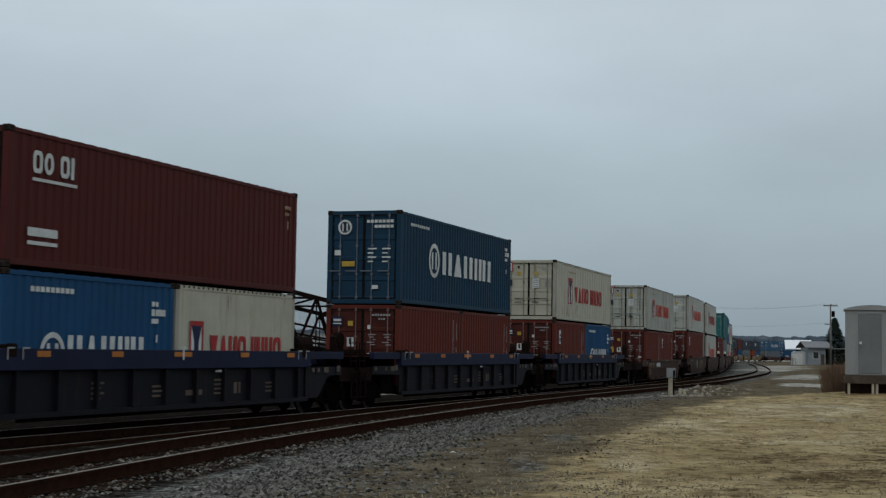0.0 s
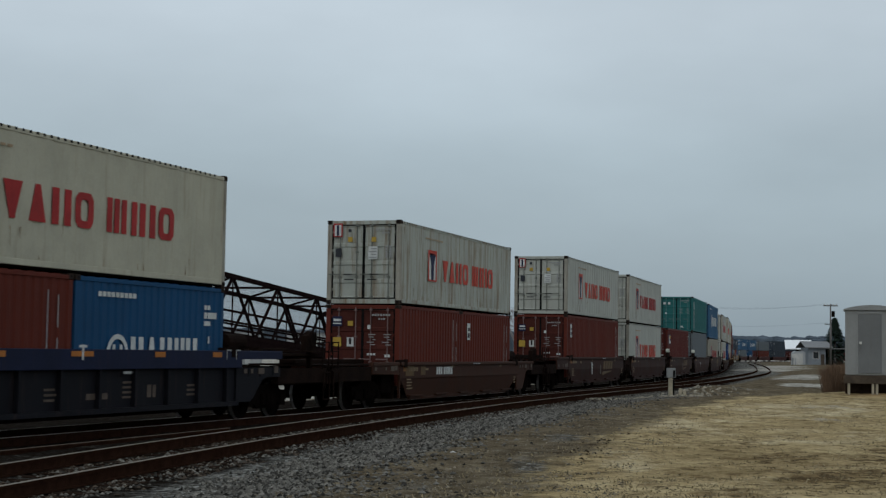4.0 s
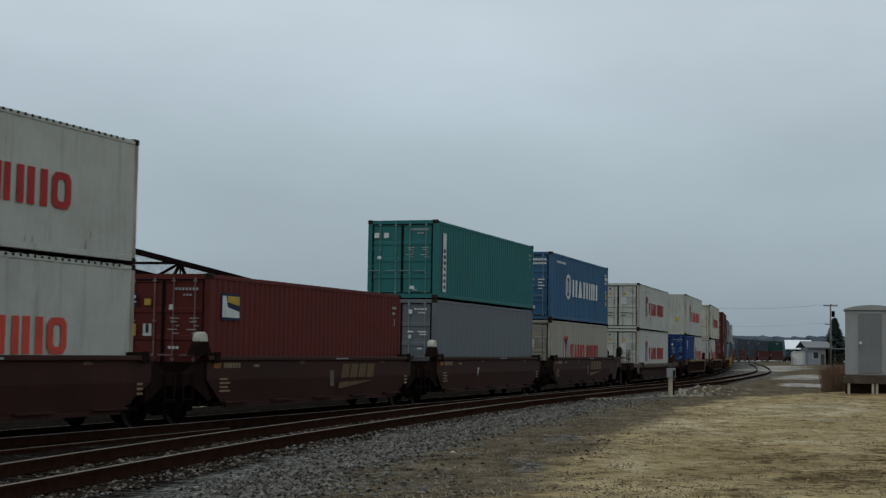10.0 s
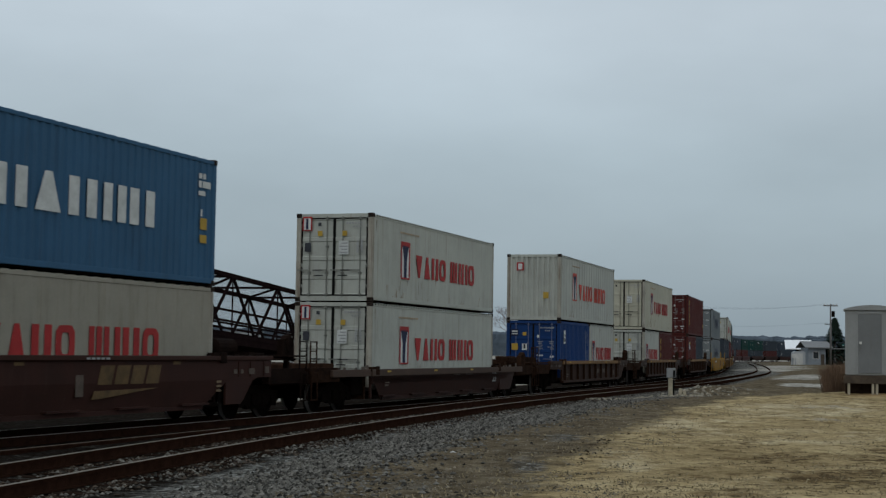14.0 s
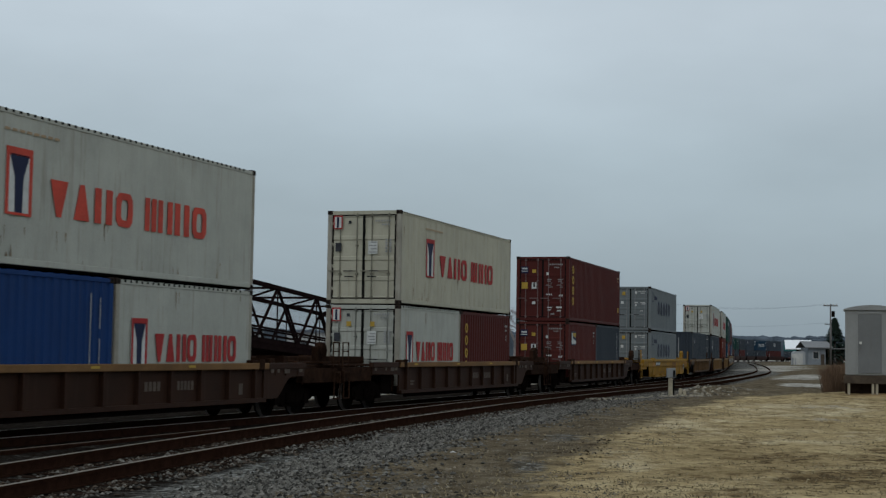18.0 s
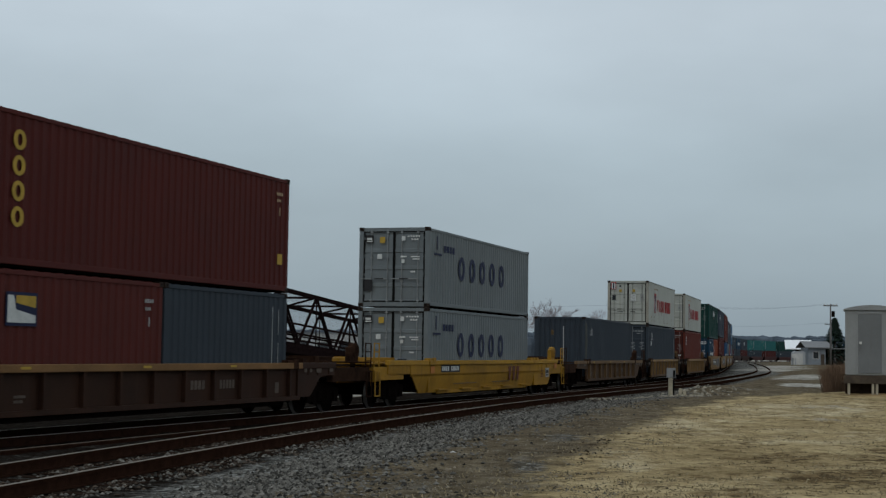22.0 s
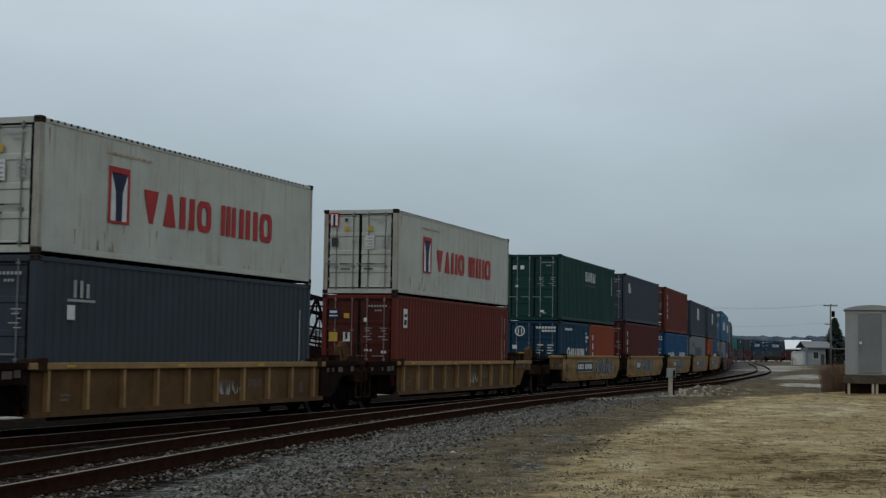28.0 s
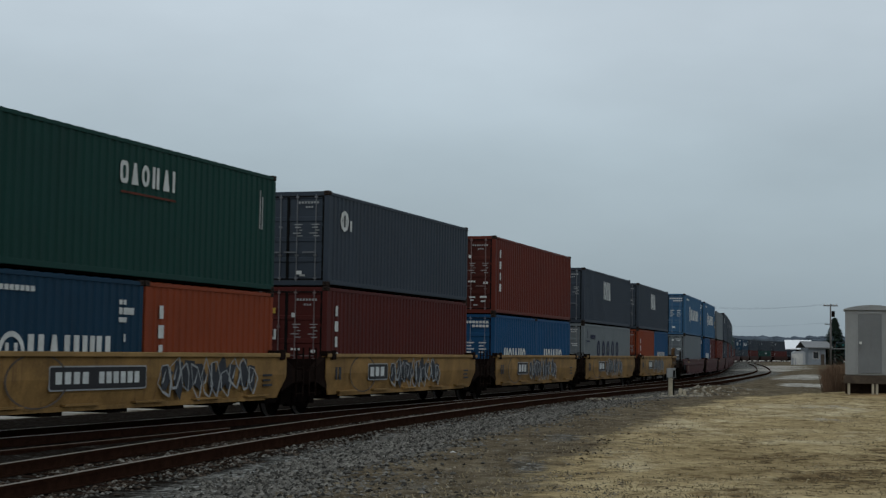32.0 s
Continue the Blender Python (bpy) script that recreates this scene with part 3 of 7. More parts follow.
# style: paint, flat side?, marks, words for the label, front end
STYLES = {
    "ym": ("white", True, marks_ym, "white steel shipping container with red lettering and funnel emblem", "door"),
    "ym_cream": ("cream", True, marks_ym, "cream steel shipping container with faded red lettering", "door"),
    "ym_dirty": ("dirty_white", True, marks_ym_joined, "rust-streaked white shipping container with red lettering", "door"),
    "ym_bright": ("white", True, marks_ym_orange, "white shipping container with bright red lettering", "door"),
    "ym_front": ("white", True, marks_ym_orange, "white shipping container, its plain corrugated end forward", "plain"),
    "ym_beige": ("beige", True, marks_ym, "dirty beige shipping container with faded red lettering", "door"),
    "ring_dark": ("deep_blue", False, marks_ring, "dark blue corrugated container with white ring emblem and lettering", "door"),
    "ring_blue": ("blue", False, marks_ring_blue, "blue corrugated container with white ring emblem and lettering", "door"),
    "ring_bright": ("bright_blue", False, marks_ring, "bright blue corrugated container with white ring emblem", "door"),
    "lease": ("maroon", False, marks_lease, "maroon corrugated container with small white lettering", "door"),
    "rust": ("rust", False, marks_plain, "rust-red corrugated shipping container", "door"),
    "rust_label": ("rust", False, marks_label, "rust-red corrugated container with a small white plate", "door"),
    "red_plate": ("brown_red", False, marks_logo_plate, "brownish red container with a blue, white and yellow plate", "door"),
    "rust_plate": ("brick_red", False, marks_logo_plate, "brownish red container with a blue, white and yellow plate", "door"),
    "maroon": ("maroon", False, marks_upright, "maroon corrugated container with white upright writing", "door"),
    "gold": ("maroon", False, marks_gold, "maroon container with four yellow letters down its side", "door"),
    "gold_small": ("maroon", False, marks_gold_small, "short maroon container with yellow upright lettering", "door"),
    "five": ("grey", False, marks_five, "grey corrugated container with five dark blue letters", "door"),
    "teal": ("teal", False, marks_strip, "teal green container with a white upright strip", "door"),
    "grey": ("mid_grey", True, marks_none, "plain mid-grey steel shipping container", "door"),
    "slate": ("slate", False, marks_triangle, "dark slate blue container with a pale emblem", "door"),
    "slate_front": ("slate", False, marks_slate_end, "dark slate blue container, its plain end forward", "plain"),
    "slate_plain": ("slate", False, marks_plain, "plain dark slate shipping container", "door"),
    "slate_star": ("slate_green", False, marks_star, "dark grey-green container with a white star emblem", "door"),
    "slate_word": ("slate_green", False, marks_faint, "dark grey container with white lettering", "door"),
    "green_word": ("dark_green", False, marks_word, "dark green corrugated container with white lettering", "door"),
    "orange": ("orange", False, marks_upright, "orange-red corrugated container with white upright marks", "door"),
    "blue_plain": ("royal_blue", False, marks_label, "royal blue corrugated container with a white plate", "door"),
    "blue_word": ("bright_blue", False, marks_faint, "bright blue container with white lettering", "door"),
    "red_up": ("rust", False, marks_upright, "red-brown container with white upright writing", "door"),
}


def door_mesh(mat, w, h):
    """One door leaf: a pressed sheet with bands standing proud across it."""
    prof = [(0.0, -0.022)]
    for c in (0.0, 0.235, 0.48, 0.725, 1.0):
        z0, z1 = max(0.0, c * h - 0.05), min(h, c * h + 0.05)
        if c > 0:
            prof += [(z0 - 0.02, 0.0), (z0, -0.022)]
        if c < 1:
            prof += [(z1, -0.022), (z1 + 0.02, 0.0)]
    prof.append((h, -0.022))
    bm = bmesh.new()
    fr = [[bm.verts.new((x, y, z)) for z, x in prof] for y in (0.0, w)]
    bk = [[bm.verts.new((0.035, y, z)) for z in (0.0, h)] for y in (0.0, w)]
    for i in range(len(prof) - 1):
        bm.faces.new((fr[0][i], fr[0][i + 1], fr[1][i + 1], fr[1][i]))
    bm.faces.new((bk[0][0], bk[1][0], bk[1][1], bk[0][1]))
    bm.faces.new(fr[0] + bk[0][::-1])
    bm.faces.new((fr[1] + bk[1][::-1])[::-1])
    bm.faces.new((fr[0][0], fr[1][0], bk[1][0], bk[0][0]))
    bm.faces.new((fr[0][-1], bk[0][1], bk[1][1], fr[1][-1]))
    return mesh_of(bm, mat)


def build_container(style, L, H, s, dz, dx, far=False):
    pkey, flat, marks, words, front = STYLES[style]
    mat = container_paint(pkey)
    ob = thing("shipping_container", words, "container", "containers on the train")
    key = (pkey, round(L, 1), round(H, 1))
    hw, hl = CW / 2, L / 2
    sl, sh = L - 0.30, H - 0.27
    d, pitch = (0.014, 0.55) if flat else (0.030, 0.278)
    wall = cached(("wall", key, flat), lambda: wall_mesh(sl, sh, mat, d, pitch))
    part("side_wall", wall, ob, "", (0, -hw + 0.012, 0.16))
    part("side_wall", wall, ob, "", (0, hw - 0.012, 0.16), Matrix.Rotation(math.pi, 4, "Z"))
    endw = cached(("end", key), lambda: wall_mesh(CW - 0.3, sh, mat, 0.04, 0.26))
    part("end_wall", endw, ob, "", (hl - 0.015, 0, 0.16), Matrix.Rotation(math.pi / 2, 4, "Z"))

    def roof():
        bm = bmesh.new()
        n = max(4, round(sl / 0.42))
        for i in range(n):
            x = -sl / 2 + sl * i / n
            add_box(bm, x, x + sl / n * 0.55, -hw + 0.08, hw - 0.08, H - 0.05, H - 0.012)
            add_box(bm, x + sl / n * 0.55, x + sl / n, -hw + 0.08, hw - 0.08, H - 0.05, H - 0.03)
        return mesh_of(bm, mat)
    part("roof", cached(("roof", key), roof), ob)
    part("floor", cached(("floor", key), lambda: boxes(DARK_STEEL, (-hl + 0.16, hl - 0.16, -hw + 0.1, hw - 0.1, 0.012, 0.15))), ob)
    part("bottom_rail", cached(("brail", key), lambda: boxes(mat, (-hl + 0.16, hl - 0.16, -0.04, 0.04, 0.05, 0.17), bevel=0.008)), ob, "", (0, -hw + 0.043, 0))
    part("bottom_rail", CACHE[("brail", key)], ob, "", (0, hw - 0.043, 0))

    def trail():
        return boxes(mat, (-hl + 0.16, hl - 0.16, -0.03, 0.03, H - 0.12, H - 0.035), bevel=0.008)
    if flat and pkey not in ("mid_grey", "beige"):
        part("rail_hatching", cached(("ticks", key), lambda: boxes(BLACK_GAP, *[(-hl + 0.3 + 0.22 * i, -hl + 0.37 + 0.22 * i, -0.006, 0.0, H - 0.080, H - 0.030) for i in range(int((L - 0.7) / 0.22))])), ob, "", (0, -hw + 0.002, 0))
    part("top_rail", cached(("trail", key, flat), trail), ob, "", (0, -hw + 0.033, 0))
    part("top_rail", CACHE[("trail", key, flat)], ob, "", (0, hw - 0.033, 0), Matrix.Rotation(math.pi, 4, "Z"))

    post_m = paint("rusty_pale_post", (0.285, 0.275, 0.235), streaks=0.8, vary=0.3, streak_col=(0.10, 0.055, 0.03), thr=(0.5, 0.7)) if flat and pkey != "mid_grey" else mat
    pm = cached(("post", key), lambda: boxes(post_m, (-0.075, 0.075, -0.075, 0.075, 0.123, H - 0.123), bevel=0.012))
    cm = cached("casting", casting_mesh)
    for px in (-hl + 0.089, hl - 0.089):
        for py in (-hw + 0.082, hw - 0.082):
            post = part("corner_post", pm, ob, "", (px, py, 0))
            part("corner_casting", cm, post, "dark worn casting")
            part("corner_casting", cm, post, "", (0, 0, H - 0.12))
    part("header", cached(("head", key), lambda: boxes(mat, (-0.05, 0.05, -hw + 0.17, hw - 0.17, H - 0.13, H - 0.015))), ob, "", (-hl + 0.07, 0, 0))
    part("door_sill", cached(("sill", key), lambda: boxes(mat, (-0.05, 0.05, -hw + 0.17, hw - 0.17, 0.02, 0.16))), ob, "", (-hl + 0.07, 0, 0))
    dh, dw = H - 0.32, hw - 0.19
    if front == "door":
        part("door_gap", cached(("gap", key), lambda: boxes(BLACK_GAP, (0, 0.03, -hw + 0.165, hw - 0.165, 0.165, H - 0.135))), ob, "", (-hl + 0.085, 0, 0))
        # rust-red containers: door leaves darker and more streaked than the walls
        leaf_m = paint("darker_rust_door", (0.060, 0.0165, 0.0122), streaks=0.7, vary=0.35, streak_col=(0.02, 0.011, 0.009)) if pkey == "rust" else mat
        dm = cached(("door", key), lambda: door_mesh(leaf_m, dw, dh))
        rgb = PAINTS[pkey][0]
        pale = max(rgb) > 0.2
        # rods on pale doors are darkened: their shadow is in the paint
        rod_m = paint("rod_" + pkey, tuple(0.42 * c for c in rgb) if pale else tuple(0.75 * c + (0.16 if pkey == "dark_green" else 0.10) for c in rgb), streaks=0.3, vary=0.25)
        rod = cached(("rod", pkey, round(H, 1)), lambda: rod_mesh(dh, rod_m))
        for y in (-hw + 0.18, 0.012):
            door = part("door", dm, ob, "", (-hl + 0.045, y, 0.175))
            if not far:
                part("door_gasket", cached(("gask", round(H, 1)), lambda: gasket_mesh(dw, dh)), door, "dark rubber gasket")
                hy = -0.012 if y < -0.5 else dw - 0.045
                for hz in (0.10, 0.37, 0.63, 0.88):
                    part("hinge", cached(("hinge", pkey), lambda: boxes(mat, (-0.02, 0.0, 0.0, 0.055, 0.0, 0.10), bevel=0.006)), door, "", (-0.01, hy, hz * dh))
            for ry in (() if far else (0.20 * dw, 0.74 * dw)):
                part("lock_rod", rod, door, "upright lock rod", (-0.045, ry, -0.05))
        door_marks(ob, pkey, hl, H)
    else:
        part("front_wall", cached(("front", key), lambda: wall_mesh(CW - 0.3, sh, mat, 0.05, 0.25)), ob, "", (-hl + 0.03, 0, 0.16), Matrix.Rotation(-math.pi / 2, 4, "Z"))
        if not flat:
            marks(ob, L, H)
            ride(ob, s, Matrix.Translation((dx, 0, dz)))
            return ob
        part("emblem_panel", cached("fr_e", lambda: boxes(MARK["red"], (-0.006, 0, -0.16, 0.16, 0, 0.36))), ob, "red emblem", (-hl + 0.025, 0.62, H - 0.72))
        part("emblem_centre", cached("fr_c", lambda: boxes(MARK["white"], (-0.012, -0.007, -0.09, 0.09, 0.05, 0.3))), ob, "", (-hl + 0.025, 0.62, H - 0.72))
        part("warning_plate", cached("fr_w", lambda: boxes(MARK["yellow"], (-0.006, 0, -0.12, 0.12, 0, 0.28))), ob, "yellow warning plate", (-hl + 0.025, -0.55, 0.95))
    marks(ob, L, H)
    ride(ob, s, Matrix.Translation((dx, 0, dz)))
    return ob


def casting_mesh():
    """A corner casting; flat black ovals on four sides stand in for its shaded holes."""
    me = boxes(CASTING, (-0.089, 0.089, -0.082, 0.082, 0.0, 0.12), bevel=0.012)
    bm = bmesh.new()
    bm.from_mesh(me)
    n = len(bm.faces)
    oval = [(0.036 * math.cos(a), 0.06 + 0.026 * math.sin(a)) for a in [2 * math.pi * k / 8 for k in range(8)]]
    for sx in (-0.0905, 0.0905):
        bm.faces.new([bm.verts.new((sx, u, z)) for u, z in oval])
    for sy in (-0.0835, 0.0835):
        bm.faces.new([bm.verts.new((u, sy, z)) for u, z in oval])
    bm.faces.ensure_lookup_table()
    for f in bm.faces[n:]:
        f.material_index = 1
    bm.to_mesh(me)
    bm.free()
    me.materials.append(BLACK_GAP)
    return me


def gasket_mesh(w, h):
    """A dark rubber seal round a door leaf."""
    bm = bmesh.new()
    o = [(-0.012, -0.012), (w + 0.006, -0.012), (w + 0.006, h + 0.012), (-0.012, h + 0.012)]
    i = [(0.026, 0.026), (w - 0.032, 0.026), (w - 0.032, h - 0.026), (0.026, h - 0.026)]
    vo, vi = ([bm.verts.new((-0.030, y, z)) for y, z in r] for r in (o, i))
    bo, bi = ([bm.verts.new((-0.004, y, z)) for y, z in r] for r in (o, i))
    for k in range(4):
        j = (k + 1) % 4
        for f in ((vo[k], vo[j], vi[j], vi[k]), (vo[k], bo[k], bo[j], vo[j]), (vi[k], vi[j], bi[j], bi[k]), (bo[k], bi[k], bi[j], bo[j])):
            bm.faces.new(f)
    return mesh_of(bm, BLACK_GAP)


def rod_mesh(h, mat):
    bm = bmesh.new()
    add_tube(bm, (0, 0, 0), (0, 0, h + 0.1), 0.017, n=6)
    for z in (0.06, 0.3 * h, 0.64 * h, h):
        add_box(bm, -0.02, 0.042, -0.04, 0.04, z, z + 0.05)
    add_box(bm, -0.045, -0.018, -0.02, 0.36, 0.34 * h, 0.34 * h + 0.035)
    return mesh_of(bm, mat)


def door_marks(ob, pkey, hl, H):
    """Plates and serial marks on the doors: unreadable writing as plain bars."""
    x = -hl + 0.012
    light = pkey in ("white", "cream", "dirty_white", "beige", "grey", "mid_grey")

    def rows(mat, rr):
        bm = bmesh.new()
        for y, z, w, h in rr:
            add_box(bm, -0.006, 0, y, y + w, z * H, z * H + h)
        return mesh_of(bm, MARK[mat])

    def single(name, mat, rr, label="", push=0.03):
        for k, (y, z, w, h) in enumerate(rr):
            part(name, cached(("dbit", mat, w, h), lambda: boxes(MARK[mat], (-0.006, 0, 0, w, 0, h))), ob, label if k == 0 else "", (x - push, y, z * H))
    if light and pkey not in ("grey", "mid_grey"):
        part("serial_mark", cached(("dm1", H), lambda: rows("grey", [(-0.90 + 0.09 * i, 0.875, 0.06, 0.05) for i in range(6)] + [(-0.85 + 0.09 * i, 0.835, 0.06, 0.05) for i in range(3)] + [(-0.93, 0.55 + 0.03 * i, 0.07, 0.06) for i in range(5)] + [(-0.80, 0.55 + 0.03 * i, 0.07, 0.06) for i in range(5)])), ob, "", (x - 0.03, 0, 0))
        single("emblem_panel", "red", [(0.70, 0.80, 0.30, 0.42)], "red emblem")
        single("emblem_centre", "white", [(0.74, 0.812, 0.22, 0.34)], "", 0.037)
        single("emblem_wedge", "navy", [(0.815, 0.816, 0.07, 0.32)], "", 0.044)
        single("plate", "spray_dark", [(0.72, 0.56, 0.20, 0.27), (0.40, 0.855, 0.10, 0.10)], "dark data plate")
        single("plate", "white", [(-0.47, 0.53, 0.30, 0.40)], "white data panel")
        part("small_writing", cached(("dm2", H), lambda: rows("grey", [(-0.44, 0.545 + 0.035 * i, 0.24 - 0.06 * (i % 2), 0.035) for i in range(4)])), ob, "", (x - 0.037, 0, 0))
        single("handle", "black", [(0.34, 0.345, 0.30, 0.035), (0.30, 0.285, 0.30, 0.035), (-0.52, 0.345, 0.30, 0.035), (-0.46, 0.285, 0.30, 0.035)], "dark locking handle", 0.06)
        if H < 2.7:
            single("warning_plate", "yellow", [(0.36, 0.74, 0.15, 0.15), (-0.42, 0.74, 0.15, 0.15)], "small yellow warning sign")
    elif light:
        part("serial_mark", cached(("dm3", H), lambda: rows("white", [(-0.90 + 0.09 * i, 0.875, 0.06, 0.05) for i in range(5)] + [(-0.85 + 0.09 * i, 0.835, 0.06, 0.05) for i in range(3)] + [(-0.90, 0.62, 0.3, 0.04), (-0.90, 0.59, 0.24, 0.04), (-0.45, 0.62, 0.2, 0.05)])), ob, "", (x - 0.03, 0, 0))
        single("plate", "black", [(0.72, 0.20, 0.28, 0.36), (0.70, 0.80, 0.28, 0.26)], "black plate")
        single("plate_flash", "white", [(0.75, 0.84, 0.18, 0.07), (0.73, 0.815, 0.20, 0.035)], "", 0.037)
        single("warning_plate", "yellow", [(0.30, 0.80, 0.18, 0.20)], "yellow warning plate")
        single("plate", "white", [(-0.4, 0.83, 0.12, 0.14), (-0.38, 0.55, 0.10, 0.12), (0.40, 0.60, 0.16, 0.16), (-0.75, 0.43, 0.16, 0.05)], "white plate")
        single("handle", "black", [(0.34, 0.345, 0.30, 0.035), (-0.52, 0.345, 0.30, 0.035)], "dark locking handle", 0.06)
    elif pkey in ("deep_blue", "blue", "bright_blue"):
        part("serial_mark", cached(("dm7", H), lambda: rows("white", [(-0.98 + 0.13 * i, 0.865 - 0.055 * j, 0.10, 0.09) for j in range(2) for i in range(7 - 2 * j)] + [(-0.90 + 0.47 * k + 0.10 * (j % 2), 0.58 - 0.045 * j, 0.28 - 0.10 * (j % 2), 0.045) for k in range(2) for j in range(4)])), ob, "white serial plates", (x - 0.03, 0, 0))
        single("warning_plate", "yellow", [(0.28, 0.40, 0.42, 0.16)], "yellow warning plate")
        single("plate", "white", [(0.75, 0.52, 0.2, 0.16), (-0.5, 0.16, 0.2, 0.12)])
        part("emblem_ring", cached("doorring", lambda: ring_mesh(MARK["white"], 0.23, 0.25)), ob, "white ring emblem", (x - 0.03, 0.62, 0.82 * H), Matrix.Rotation(-math.pi / 2, 4, "Z"))
    else:
        part("serial_mark", cached(("dm9", H), lambda: rows("grey", [(-0.92 + 0.09 * i, 0.865, 0.055, 0.06) for i in range(7)] + [(-0.75 + 0.08 * i, 0.82, 0.05, 0.05) for i in range(3)] + [(-0.95 + 0.5 * k + 0.05 * (j % 2), 0.64 - 0.030 * j, 0.24 - 0.07 * (j % 3), 0.022) for k in range(2) for j in range(5)] + [(-0.55, 0.1, 0.16, 0.05)])), ob, "", (x - 0.03, 0, 0))
        if pkey in ("rust", "brick_red", "maroon", "brown_red", "royal_blue"):
            part("small_writing", cached(("dm8", H), lambda: rows("white", [(-0.45 + 0.1 * i, 0.40, 0.07, 0.06) for i in range(3)] + [(-0.93 + 0.1 * i, 0.38, 0.07, 0.08) for i in range(2)] + [(-0.45, 0.20, 0.22, 0.05), (-0.40, 0.165, 0.14, 0.04), (-0.90, 0.20, 0.26, 0.07), (-0.85, 0.15, 0.18, 0.05)])), ob, "", (x - 0.03, 0, 0))
            single("plate", "navy", [(0.66, 0.74, 0.32, 0.30)], "dark blue and white plate")
            single("plate_flash", "white", [(0.70, 0.80, 0.24, 0.07), (0.68, 0.765, 0.28, 0.035)], "", 0.037)
            single("warning_plate", "yellow", [(0.30, 0.745, 0.17, 0.15), (0.68, 0.50, 0.28, 0.28)], "yellow warning plate")
            single("plate", "white", [(0.27, 0.50, 0.22, 0.28), (-0.28, 0.71, 0.10, 0.12), (0.32, 0.26, 0.14, 0.12)], "white plate")
            single("plate_flash", "black", [(0.34, 0.525, 0.08, 0.20)], "", 0.037)
        else:
            single("plate", "white" if "green" in pkey or pkey == "teal" else "grey", [(0.72, 0.50, 0.13, 0.10), (0.80, 0.77, 0.17, 0.17), (0.46, 0.77, 0.17, 0.17), (-0.45, 0.12, 0.16, 0.10)])


# ---- well cars --------------------------------------------------------------
WELLS = {
    # colour of side, colour of top chord, ribbed, top, chord depth, bottom, words
    # navy side colour includes the deep shadow of panels recessed under the chord
    "navy": ((0.0080, 0.0082, 0.0112), (0.0110, 0.0150, 0.0370), True, 1.65, 0.40, 0.42, "dark navy well car with ribbed sides"),
    "brown_first": ((0.0400, 0.0163, 0.0098), (0.0470, 0.0205, 0.0130), False, 1.36, 0.10, 0.25, "dark brown smooth-sided well car with white number bars"),
    "brown": ((0.0345, 0.0142, 0.0108), (0.0390, 0.0175, 0.0130), False, 1.53, 0.10, 0.38, "dark brown smooth-sided well car"),
    "brown_low": ((0.0310, 0.0143, 0.0110), (0.0638, 0.0413, 0.0315), False, 1.16, 0.20, 0.30, "dark brown well car with a paler top sill"),
    "brown_rib": ((0.0310, 0.0148, 0.0092), (0.165, 0.092, 0.040), True, 1.36, 0.15, 0.46, "brown rib-sided well car with a tan top sill"),
    "pale_rib": ((0.066, 0.037, 0.020), (0.135, 0.082, 0.042), True, 1.36, 0.15, 0.46, "faded brown rib-sided well car with paler ribs"),
    "yellow": ((0.265, 0.140, 0.017), (0.31, 0.172, 0.024), False, 1.41, 0.14, 0.38, "yellow smooth-sided well car"),
    "tan_rib": ((0.085, 0.047, 0.020), (0.22, 0.135, 0.06), True, 1.39, 0.13, 0.42, "dull yellow rib-sided well car with pale ribs"),
    "tan": ((0.235, 0.138, 0.050), (0.25, 0.155, 0.062), False, 1.60, 0.10, 0.50, "weathered tan smooth-sided well car with graffiti"),
    "maroon": ((0.075, 0.033, 0.032), (0.08, 0.036, 0.034), False, 1.40, 0.10, 0.36, "maroon smooth-sided well car"),
}
WHEELS = []


